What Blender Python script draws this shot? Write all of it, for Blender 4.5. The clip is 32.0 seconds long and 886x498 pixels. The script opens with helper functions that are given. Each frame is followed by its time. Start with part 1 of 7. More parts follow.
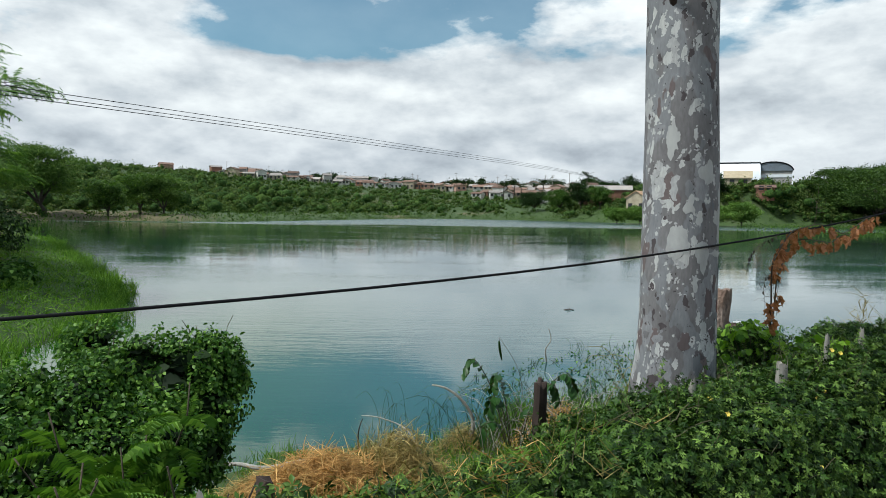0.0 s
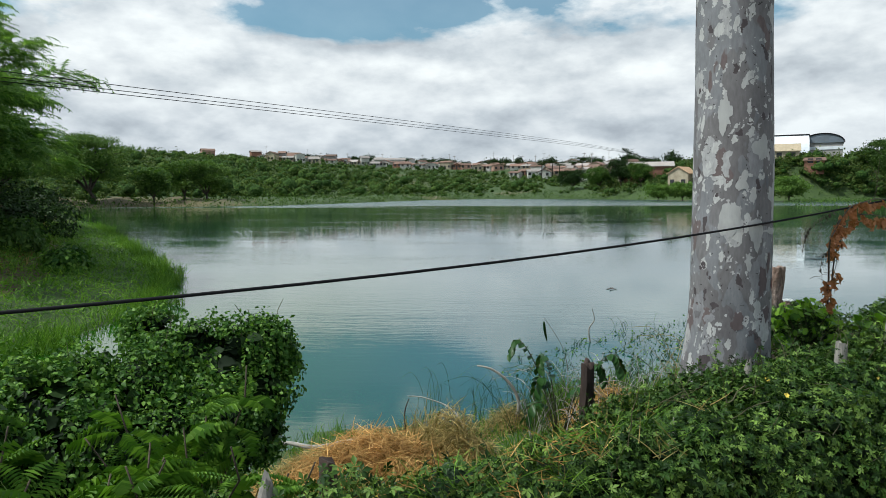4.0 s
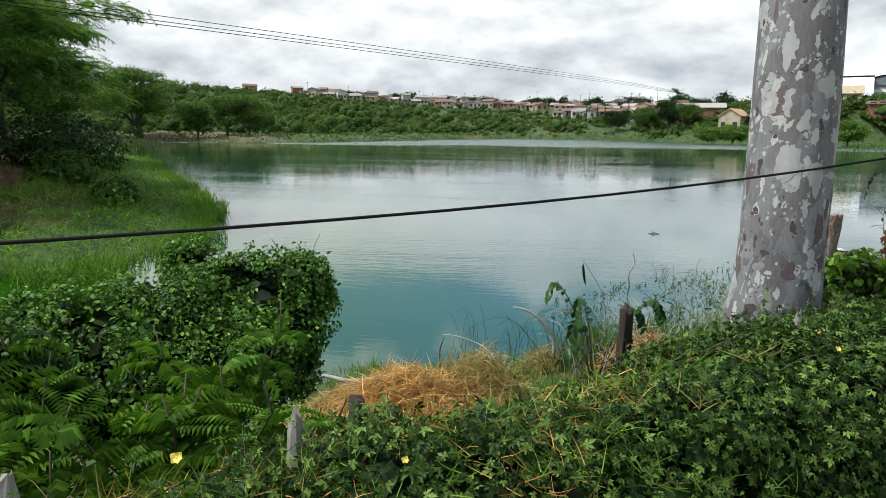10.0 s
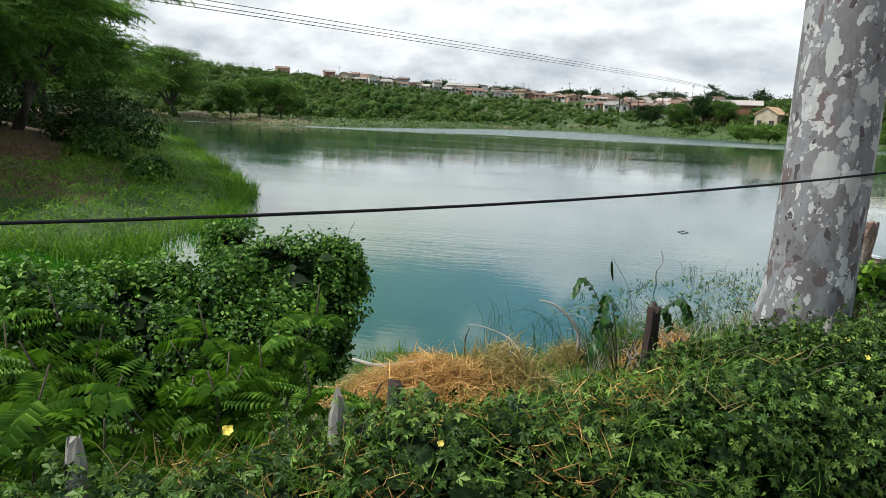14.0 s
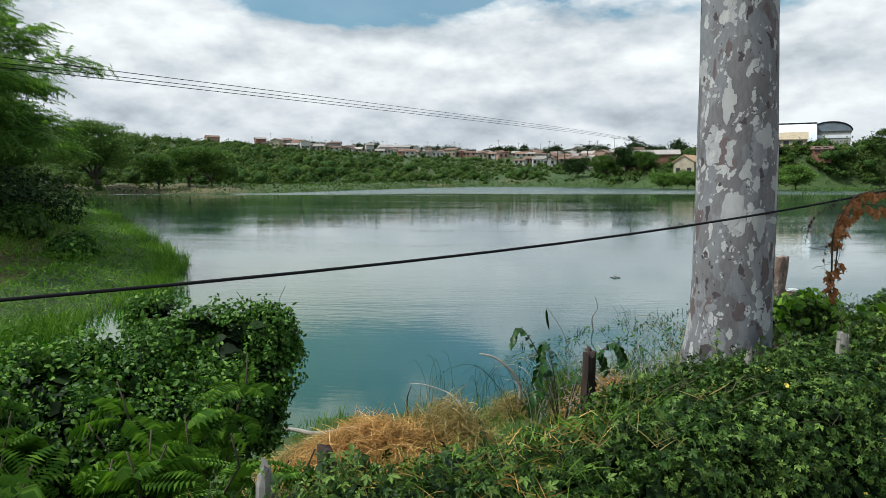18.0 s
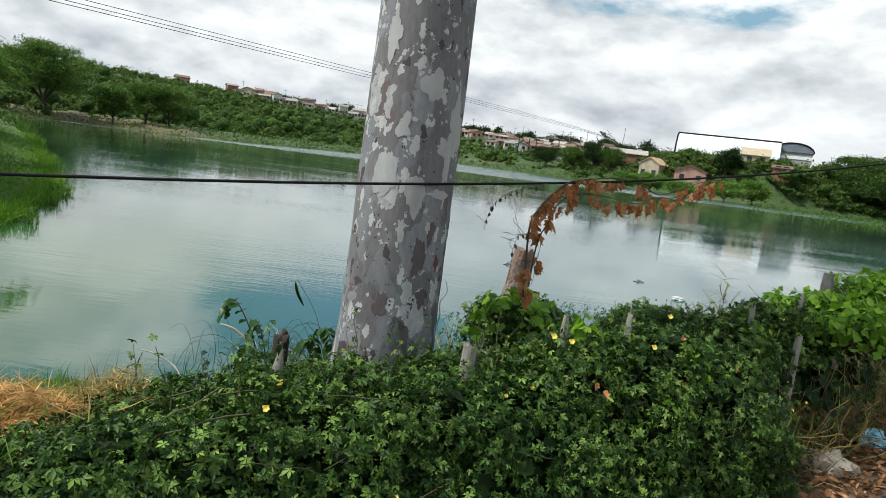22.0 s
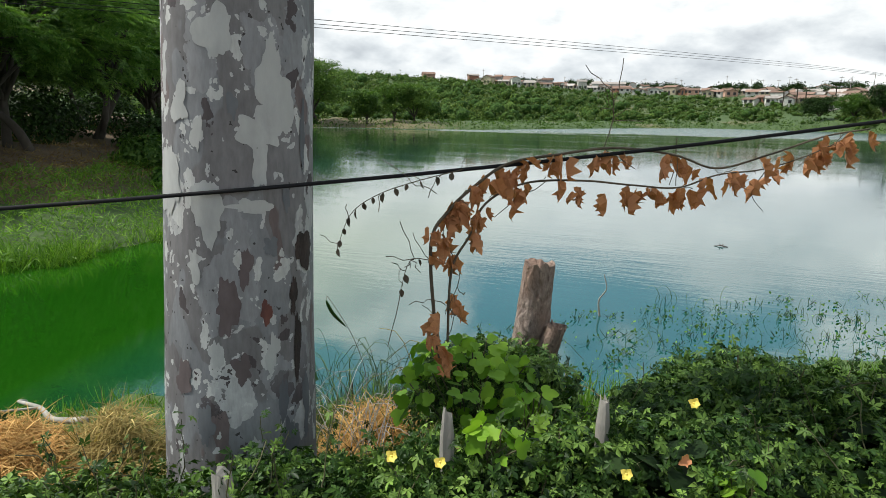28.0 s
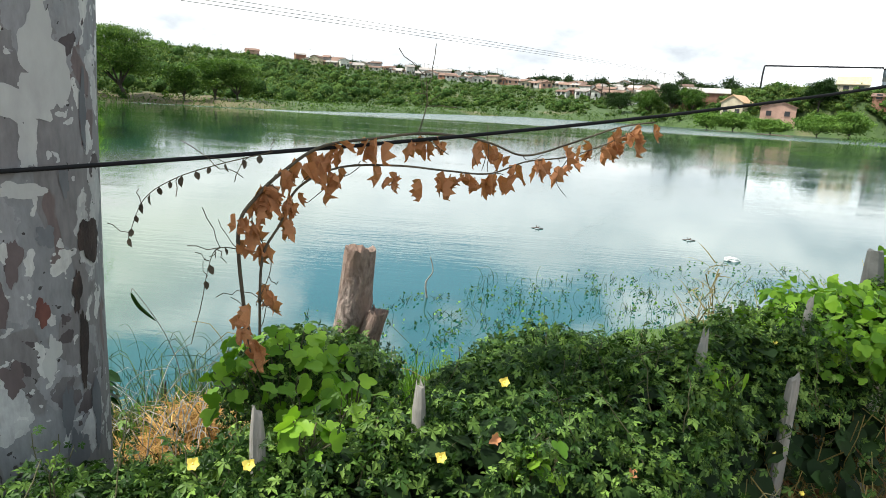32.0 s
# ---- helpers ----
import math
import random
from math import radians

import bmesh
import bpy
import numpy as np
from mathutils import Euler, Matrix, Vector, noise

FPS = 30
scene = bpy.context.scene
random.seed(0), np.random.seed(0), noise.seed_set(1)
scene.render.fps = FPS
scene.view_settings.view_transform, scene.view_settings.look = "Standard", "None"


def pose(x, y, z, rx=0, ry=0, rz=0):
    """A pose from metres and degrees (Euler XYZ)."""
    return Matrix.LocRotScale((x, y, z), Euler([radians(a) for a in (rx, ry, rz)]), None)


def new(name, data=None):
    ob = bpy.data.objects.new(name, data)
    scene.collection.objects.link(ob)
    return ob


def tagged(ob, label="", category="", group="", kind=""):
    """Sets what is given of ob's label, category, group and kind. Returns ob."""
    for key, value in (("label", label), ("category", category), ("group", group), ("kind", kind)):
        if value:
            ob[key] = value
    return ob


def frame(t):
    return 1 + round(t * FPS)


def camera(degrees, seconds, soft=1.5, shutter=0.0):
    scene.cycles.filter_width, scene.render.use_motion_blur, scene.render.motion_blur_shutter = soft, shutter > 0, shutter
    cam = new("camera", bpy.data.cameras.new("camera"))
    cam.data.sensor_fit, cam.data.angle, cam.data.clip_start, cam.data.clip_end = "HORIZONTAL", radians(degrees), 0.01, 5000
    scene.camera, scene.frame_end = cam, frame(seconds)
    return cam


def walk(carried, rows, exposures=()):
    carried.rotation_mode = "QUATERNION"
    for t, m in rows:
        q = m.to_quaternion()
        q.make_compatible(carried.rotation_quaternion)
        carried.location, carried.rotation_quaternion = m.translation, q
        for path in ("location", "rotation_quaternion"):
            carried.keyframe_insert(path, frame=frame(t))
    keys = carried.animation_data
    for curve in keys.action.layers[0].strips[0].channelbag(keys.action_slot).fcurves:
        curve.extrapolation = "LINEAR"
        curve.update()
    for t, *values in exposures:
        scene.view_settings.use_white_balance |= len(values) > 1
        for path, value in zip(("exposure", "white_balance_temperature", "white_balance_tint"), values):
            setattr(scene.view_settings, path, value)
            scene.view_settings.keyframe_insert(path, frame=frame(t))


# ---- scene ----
cam = camera(68.57, 32.0, soft=0.6)
ROWS = [
    (0, 0.037, -0.028, 1.570, 0.33, -3.30, 0.84),
    (0.5, 0.041, -0.045, 1.581, -3.48, -3.00, 0.45),
    (1, 0.011, -0.044, 1.580, -1.23, -4.10, 0.39),
    (1.5, -0.008, -0.027, 1.573, 2.16, -4.40, 0.73),
    (2, -0.005, -0.014, 1.562, 3.71, -4.82, 0.52),
    (2.5, -0.018, -0.056, 1.576, 0.63, -4.77, 1.11),
    (3, -0.020, -0.010, 1.563, 0.72, -5.50, 0.80),
    (3.5, -0.014, -0.037, 1.569, 2.66, -5.04, 0.28),
    (5.5, 0.003, 0.028, 1.590, 4.63, -5.30, -0.61),
    (6, 0.018, 0.027, 1.585, 5.19, -6.23, -0.55),
    (6.5, 0.031, 0.027, 1.583, 5.29, -6.45, -0.67),
    (7, 0.027, 0.046, 1.578, 5.38, -6.90, -0.37),
    (7.5, 0.025, 0.047, 1.573, 7.47, -8.19, -0.67),
    (8, -0.002, 0.010, 1.575, 10.12, -9.21, -0.62),
    (8.5, -0.051, -0.057, 1.604, 9.74, -9.36, 0.37),
    (9, -0.020, 0.027, 1.565, 11.02, -10.97, 0.35),
    (9.5, -0.009, 0.025, 1.565, 7.78, -9.56, 0.35),
    (10, -0.008, 0.053, 1.561, 7.14, -10.31, 0.64),
    (10.5, 0.003, 0.046, 1.568, 6.66, -9.51, 0.10),
    (11, 0.004, 0.029, 1.585, 2.51, -8.09, 1.61),
    (11.5, -0.001, 0.025, 1.569, 3.34, -8.59, 1.14),
    (12, -0.007, 0.005, 1.573, 5.65, -9.15, 2.36),
    (12.5, -0.033, 0.019, 1.583, 4.88, -10.91, 4.44),
    (13, -0.032, 0.035, 1.575, 7.77, -11.10, 3.70),
    (13.5, -0.052, -0.016, 1.588, 9.56, -11.65, 2.99),
    (15.5, 0.009, -0.020, 1.581, 6.86, -7.74, 0.22),
    (16, 0.001, -0.025, 1.587, 5.47, -6.38, 0.33),
    (16.5, -0.007, 0.003, 1.589, 2.74, -6.26, 0.40),
    (17, 0.008, 0.020, 1.576, 1.51, -7.30, 0.48),
    (17.5, 0.014, 0.007, 1.588, 1.74, -6.65, -0.25),
    (18, 0.007, -0.024, 1.581, 4.09, -6.11, -0.08),
    (18.5, 0.008, -0.014, 1.570, 3.10, -7.10, 0.46),
    (19, 0.072, 0.011, 1.570, -2.21, -6.54, -1.13),
    (19.5, 0.233, -0.004, 1.582, -1.47, -5.16, -1.65),
    (20, 0.578, 0.085, 1.515, 0.77, -6.86, 2.26),
    (20.5, 0.791, 0.256, 1.500, 0.69, -6.29, 4.72),
    (21, 1.073, 0.526, 1.494, -2.00, -9.70, 5.42),
    (21.5, 1.396, 0.694, 1.515, 1.03, -8.56, 7.88),
    (22, 1.666, 0.859, 1.526, 0.75, -8.17, 7.29),
    (22.5, 1.928, 1.130, 1.506, 1.47, -5.71, 10.86),
    (23, 2.193, 1.378, 1.504, 0.28, -8.78, 8.34),
    (23.5, 2.450, 1.554, 1.517, 4.14, -9.74, 6.58),
    (24, 2.556, 1.759, 1.543, 7.65, -9.85, 7.11),
    (24.5, 2.583, 2.063, 1.607, 12.13, -10.77, 7.53),
    (26.5, 2.832, 2.294, 1.612, 15.42, -12.30, 1.23),
    (27, 2.774, 2.316, 1.605, 16.59, -12.26, 1.12),
    (27.5, 2.752, 2.295, 1.609, 18.64, -11.82, 0.85),
    (28, 2.743, 2.270, 1.605, 22.45, -11.59, 0.95),
    (28.5, 2.750, 2.268, 1.604, 22.36, -11.92, 0.39),
    (29, 2.761, 2.279, 1.600, 22.12, -11.98, -0.98),
    (29.5, 2.736, 2.294, 1.605, 24.45, -14.43, -1.27),
    (30, 2.763, 2.255, 1.609, 23.59, -14.92, -0.90),
    (30.5, 2.766, 2.270, 1.601, 21.20, -15.67, -0.60),
    (31, 2.780, 2.295, 1.596, 17.64, -15.33, 0.16),
    (31.5, 2.781, 2.315, 1.600, 14.01, -14.00, 0.90),
    (32, 2.774, 2.328, 1.605, 7.31, -12.50, 3.20),
]
walk(cam, [(t, pose(x, y, z, 90 + pitch, 0, yaw) @ pose(0, 0, 0, 0, 0, roll)) for t, x, y, z, yaw, pitch, roll in ROWS],
     [(0, 0.20, 6150, 4), (6, 0.24, 6250, 5), (9, 0.46, 6450, 7), (12, 0.40, 6400, 6), (13, 0.54, 6450, 7), (16, 0.32, 6300, 5), (19, 0.24, 6200, 5), (21, 0.32, 6300, 6), (23, 0.50, 6500, 6), (26, 0.62, 6500, 6), (28.5, 0.62, 6550, 6), (29.3, 0.86, 6550, 7), (30, 1.25, 6550, 7), (31, 1.20, 6550, 7), (32, 1.08, 6550, 6)])

# ---- sky and sun ----
WATER = -0.75
SUN_EL, SUN_AZ = 55.0, -105.0


def math_node(nt, op, a, b=None, clamp=False):
    n = nt.nodes.new("ShaderNodeMath")
    n.operation, n.use_clamp = op, clamp
    for i, v in enumerate((a, b)):
        if v is None:
            continue
        if isinstance(v, (int, float)):
            n.inputs[i].default_value = v
        else:
            nt.links.new(v, n.inputs[i])
    return n.outputs[0]


def noise_node(nt, vector, scale, detail=4.0, rough=0.55, distortion=0.0):
    n = nt.nodes.new("ShaderNodeTexNoise")
    n.inputs["Scale"].default_value = scale
    n.inputs["Detail"].default_value = detail
    n.inputs["Roughness"].default_value = rough
    n.inputs["Distortion"].default_value = distortion
    if vector is not None:
        nt.links.new(vector, n.inputs["Vector"])
    return n


def ramp(nt, fac, stops, mode="LINEAR"):
    n = nt.nodes.new("ShaderNodeValToRGB")
    n.color_ramp.interpolation = mode
    el = n.color_ramp.elements
    while len(el) < len(stops):
        el.new(0.5)
    for e, (p, c) in zip(el, stops):
        e.position = p
        e.color = (*c, 1) if len(c) == 3 else c
    nt.links.new(fac, n.inputs[0])
    return n.outputs[0]


def mix(nt, fac, a, b, blend="MIX"):
    n = nt.nodes.new("ShaderNodeMix")
    n.data_type, n.blend_type = "RGBA", blend
    for socket, v in ((n.inputs[0], fac), (n.inputs[6], a), (n.inputs[7], b)):
        if isinstance(v, (int, float)):
            socket.default_value = v
        elif isinstance(v, tuple):
            socket.default_value = (*v, 1) if len(v) == 3 else v
        else:
            nt.links.new(v, socket)
    return n.outputs[2]


def mapped(nt, vector, scale=(1, 1, 1), loc=(0, 0, 0), rot=(0, 0, 0)):
    n = nt.nodes.new("ShaderNodeMapping")
    n.inputs["Scale"].default_value = scale
    n.inputs["Location"].default_value = loc
    n.inputs["Rotation"].default_value = rot
    nt.links.new(vector, n.inputs["Vector"])
    return n.outputs[0]


def build_world():
    world = bpy.data.worlds.new("sky")
    scene.world = world
    world.use_nodes = True
    nt = world.node_tree
    nt.nodes.clear()
    out = nt.nodes.new("ShaderNodeOutputWorld")
    sky = nt.nodes.new("ShaderNodeTexSky")
    sky.sky_type, sky.sun_disc = "NISHITA", False
    sky.sun_elevation, sky.sun_rotation = radians(SUN_EL), radians(SUN_AZ)
    co = nt.nodes.new("ShaderNodeTexCoord").outputs["Generated"]
    sep = nt.nodes.new("ShaderNodeSeparateXYZ")
    nt.links.new(co, sep.inputs[0])
    up = math_node(nt, "MAXIMUM", sep.outputs[2], 0.0)
    # banks of cumulus: white crowns, grey undersides, greyer towards the horizon, blue gaps higher up
    wide = noise_node(nt, mapped(nt, co, (3.0, 3.0, 7.0), (0.35, 0.9, 0.2)), 1.0, 12, 0.56, 0.0)
    bias = ramp(nt, up, [(0.175, (0.4, 0.4, 0.4)), (0.225, (0.06, 0.06, 0.06)), (0.27, (0.0, 0.0, 0.0)), (0.75, (0.03, 0.03, 0.03))])
    cover = ramp(nt, math_node(nt, "ADD", wide.outputs[0], bias), [(0.49, (0.10, 0.10, 0.10)), (0.525, (0.6, 0.6, 0.6)), (0.57, (1, 1, 1))])
    heap = noise_node(nt, mapped(nt, co, (5.0, 5.0, 10.5), (0.3, 0.2, 0.62)), 1.0, 12, 0.54, 0.0)
    under = noise_node(nt, mapped(nt, co, (5.0, 5.0, 10.5), (0.3, 0.2, 0.90)), 1.0, 12, 0.54, 0.0)
    lit = math_node(nt, "ADD", math_node(nt, "SUBTRACT", heap.outputs[0], under.outputs[0]), 0.5)
    lit = math_node(nt, "ADD", math_node(nt, "MULTIPLY", lit, 0.75), math_node(nt, "MULTIPLY", wide.outputs[0], 0.25))
    body = ramp(nt, lit, [(0.34, (0.52, 0.55, 0.60)), (0.44, (0.74, 0.77, 0.81)), (0.52, (0.95, 0.96, 0.98)), (0.62, (1.18, 1.18, 1.17))])
    body = mix(nt, 1.0, body, ramp(nt, up, [(0.0, (0.76, 0.78, 0.80)), (0.08, (0.90, 0.91, 0.93)), (0.17, (1.0, 1.0, 1.0)), (0.3, (1.06, 1.06, 1.06))]), "MULTIPLY")
    bg_sky = nt.nodes.new("ShaderNodeBackground")
    nt.links.new(mix(nt, 1.0, sky.outputs[0], (0.86, 1.10, 1.02), "MULTIPLY"), bg_sky.inputs[0])
    bg_sky.inputs[1].default_value = 0.09
    bg_cloud = nt.nodes.new("ShaderNodeBackground")
    nt.links.new(body, bg_cloud.inputs[0])
    bg_cloud.inputs[1].default_value = 0.75
    blend = nt.nodes.new("ShaderNodeMixShader")
    nt.links.new(cover, blend.inputs[0])
    nt.links.new(bg_sky.outputs[0], blend.inputs[1])
    nt.links.new(bg_cloud.outputs[0], blend.inputs[2])
    nt.links.new(blend.outputs[0], out.inputs[0])


build_world()
sun = new("sun", bpy.data.lights.new("sun", "SUN"))
sun.data.energy, sun.data.angle, sun.data.color = 3.5, radians(5), (1.0, 0.96, 0.9)
sun_dir = Vector((math.sin(radians(SUN_AZ)) * math.cos(radians(SUN_EL)), math.cos(radians(SUN_AZ)) * math.cos(radians(SUN_EL)), math.sin(radians(SUN_EL))))
sun.rotation_mode = "QUATERNION"
sun.rotation_quaternion = sun_dir.to_track_quat("Z", "Y")


# ---- materials ----
def material(name, rough=0.8, metal=0.0):
    m = bpy.data.materials.new(name)
    m.use_nodes = True
    nt = m.node_tree
    p = nt.nodes["Principled BSDF"]
    p.inputs["Roughness"].default_value = rough
    p.inputs["Metallic"].default_value = metal
    return m, nt, p


def obj_coord(nt):
    return nt.nodes.new("ShaderNodeTexCoord").outputs["Object"]


def bump(nt, p, height, strength=0.4, dist=0.01):
    b = nt.nodes.new("ShaderNodeBump")
    b.inputs["Strength"].default_value = strength
    b.inputs["Distance"].default_value = dist
    nt.links.new(height, b.inputs["Height"])
    nt.links.new(b.outputs[0], p.inputs["Normal"])


def leaf_material(name, dark, mid, light, rough=0.5, through_light=0.25, patch=0.8):
    """Leaves: each leaf its own shade, slow patches over the plant, light through the blade."""
    m, nt, p = material(name, rough)
    rnd = nt.nodes.new("ShaderNodeNewGeometry").outputs["Random Per Island"]
    col = ramp(nt, rnd, [(0.0, dark), (0.5, mid), (0.92, light), (1.0, tuple(min(1, c * 1.5) for c in light))])
    slow = noise_node(nt, obj_coord(nt), patch, 3, 0.6)
    col = mix(nt, 1.0, col, ramp(nt, slow.outputs[0], [(0.3, (0.68, 0.74, 0.62)), (0.7, (1.2, 1.12, 0.95))]), "MULTIPLY")
    nt.links.new(col, p.inputs["Base Color"])
    p.inputs["Specular IOR Level"].default_value = 0.17
    tr = nt.nodes.new("ShaderNodeBsdfTranslucent")
    nt.links.new(mix(nt, 1.0, col, (1.3, 1.4, 0.6), "MULTIPLY"), tr.inputs[0])
    ms = nt.nodes.new("ShaderNodeMixShader")
    ms.inputs[0].default_value = through_light
    nt.links.new(p.outputs[0], ms.inputs[1])
    nt.links.new(tr.outputs[0], ms.inputs[2])
    nt.links.new(ms.outputs[0], nt.nodes["Material Output"].inputs[0])
    return m


def grained(name, a, b, scale=(8, 8, 8), rough=0.85, strength=0.4, dist=0.01, detail=8, c=None):
    """A two-scale mottled surface."""
    m, nt, p = material(name, rough)
    co = obj_coord(nt)
    n = noise_node(nt, mapped(nt, co, scale), 1.0, detail, 0.62)
    col = ramp(nt, n.outputs[0], [(0.32, a), (0.68, b)])
    big = noise_node(nt, mapped(nt, co, tuple(s * 0.13 for s in scale)), 1.0, 3, 0.5)
    col = mix(nt, ramp(nt, big.outputs[0], [(0.4, (0, 0, 0)), (0.65, (1, 1, 1))]), col, c if c else tuple(x * 0.72 for x in a))
    nt.links.new(col, p.inputs["Base Color"])
    bump(nt, p, n.outputs[0], strength, dist)
    return m


def varied(name, base, spread=0.35, rough=0.85, scale=2.5):
    """Paint or tile whose tone differs from object to object."""
    m, nt, p = material(name, rough)
    rnd = nt.nodes.new("ShaderNodeObjectInfo").outputs["Random"]
    col = ramp(nt, rnd, [(0.0, tuple(c * (1 - spread) for c in base)), (1.0, tuple(min(0.9, c * (1 + spread)) for c in base))])
    n = noise_node(nt, obj_coord(nt), scale, 5, 0.6)
    col = mix(nt, 1.0, col, ramp(nt, n.outputs[0], [(0.3, (0.72, 0.7, 0.68)), (0.7, (1.08, 1.08, 1.08))]), "MULTIPLY")
    nt.links.new(col, p.inputs["Base Color"])
    return m


def bark_material():
    """Smooth bark that peels in plates: mauve-grey, pale cream patches, dark fresh scars."""
    m, nt, p = material("peeling_bark", 0.78)
    co = obj_coord(nt)
    warp = noise_node(nt, co, 5.0, 5, 0.6)
    wv = nt.nodes.new("ShaderNodeVectorMath")
    wv.operation = "MULTIPLY_ADD"
    nt.links.new(warp.outputs["Color"], wv.inputs[0])
    wv.inputs[1].default_value = (0.20, 0.20, 0.30)
    nt.links.new(co, wv.inputs[2])
    v = wv.outputs[0]

    def cells(scale, seed, squash):
        n = nt.nodes.new("ShaderNodeTexVoronoi")
        n.inputs["Scale"].default_value = scale
        n.inputs["Randomness"].default_value = 1.0
        nt.links.new(mapped(nt, v, (1, 1, squash), seed), n.inputs["Vector"])
        return n

    base = noise_node(nt, mapped(nt, co, (1, 1, 0.5)), 3.0, 6, 0.6)
    col = ramp(nt, base.outputs[0], [(0.3, (0.112, 0.104, 0.109)), (0.5, (0.150, 0.142, 0.148)), (0.7, (0.19, 0.185, 0.192))])

    def sheets(scale, seed, squash, level, detail=2.0, dist=0.25):
        n = noise_node(nt, mapped(nt, co, (1, 1, squash), seed), scale, detail, 0.5, dist)
        return ramp(nt, n.outputs[0], [(level, (0, 0, 0)), (level + 0.012, (1, 1, 1))])

    def islands(scale, seed, squash, share, reach):
        """Single plates with crisp ragged rims, apart from one another."""
        c = cells(scale, seed, squash)
        pick = math_node(nt, "GREATER_THAN", c.outputs["Color"], 1 - share)
        near_ = math_node(nt, "LESS_THAN", c.outputs["Distance"], reach)
        return math_node(nt, "MULTIPLY", pick, near_)

    # blue-grey broad sheets, brown-mauve ones, pale plates of three sizes, dark scars
    col = mix(nt, sheets(6.5, (3, 1, 2), 0.5, 0.52, 2.5), col, ramp(nt, base.outputs[0], [(0.3, (0.148, 0.150, 0.162)), (0.7, (0.215, 0.22, 0.235))]))
    brown = sheets(7.0, (7, 5, 1), 0.45, 0.62, 3.0)
    col = mix(nt, brown, col, (0.125, 0.096, 0.096))
    tone = noise_node(nt, co, 14.0, 4, 0.6)
    cream = ramp(nt, tone.outputs[0], [(0.3, (0.29, 0.29, 0.295)), (0.7, (0.41, 0.41, 0.412))])
    dull = islands(11.0, (8, 3, 6), 0.34, 0.34, 0.48)
    col = mix(nt, dull, col, (0.215, 0.215, 0.228))
    pale = islands(11.0, (1, 9, 4), 0.36, 0.26, 0.46)
    col = mix(nt, pale, col, cream)
    flake = islands(22.0, (4, 2, 8), 0.42, 0.34, 0.44)
    col = mix(nt, flake, col, (0.43, 0.43, 0.425))
    chip = islands(40.0, (6, 1, 3), 0.6, 0.26, 0.42)
    col = mix(nt, chip, col, (0.40, 0.40, 0.40))
    scar = islands(24.0, (2, 6, 3), 0.5, 0.20, 0.40)
    low_ = nt.nodes.new("ShaderNodeSeparateXYZ")
    nt.links.new(co, low_.inputs[0])
    scar_low = math_node(nt, "MULTIPLY", islands(15.0, (9, 4, 7), 0.42, 0.42, 0.40), ramp(nt, low_.outputs[2], [(0.75, (1, 1, 1)), (1.0, (0, 0, 0))]))
    scar = math_node(nt, "MAXIMUM", scar, scar_low)
    col = mix(nt, scar, col, (0.060, 0.048, 0.052))
    # pin holes
    c6 = cells(60.0, (5, 5, 5), 0.7)
    pin = math_node(nt, "MULTIPLY", math_node(nt, "LESS_THAN", c6.outputs["Distance"], 0.26), math_node(nt, "GREATER_THAN", c6.outputs["Color"], 0.80))
    col = mix(nt, pin, col, (0.03, 0.026, 0.026))
    fine = noise_node(nt, mapped(nt, co, (60, 60, 18)), 1.0, 6, 0.65)
    col = mix(nt, 1.0, col, ramp(nt, fine.outputs[0], [(0.3, (0.80, 0.79, 0.79)), (0.7, (1.14, 1.14, 1.14))]), "MULTIPLY")
    nt.links.new(col, p.inputs["Base Color"])
    h = math_node(nt, "ADD", math_node(nt, "MULTIPLY", pale, -0.5), math_node(nt, "MULTIPLY", scar, -0.8))
    h = math_node(nt, "ADD", h, math_node(nt, "MULTIPLY", fine.outputs[0], 0.35))
    h = math_node(nt, "ADD", h, math_node(nt, "MULTIPLY", brown, 0.3))
    bump(nt, p, h, 0.55, 0.006)
    return m


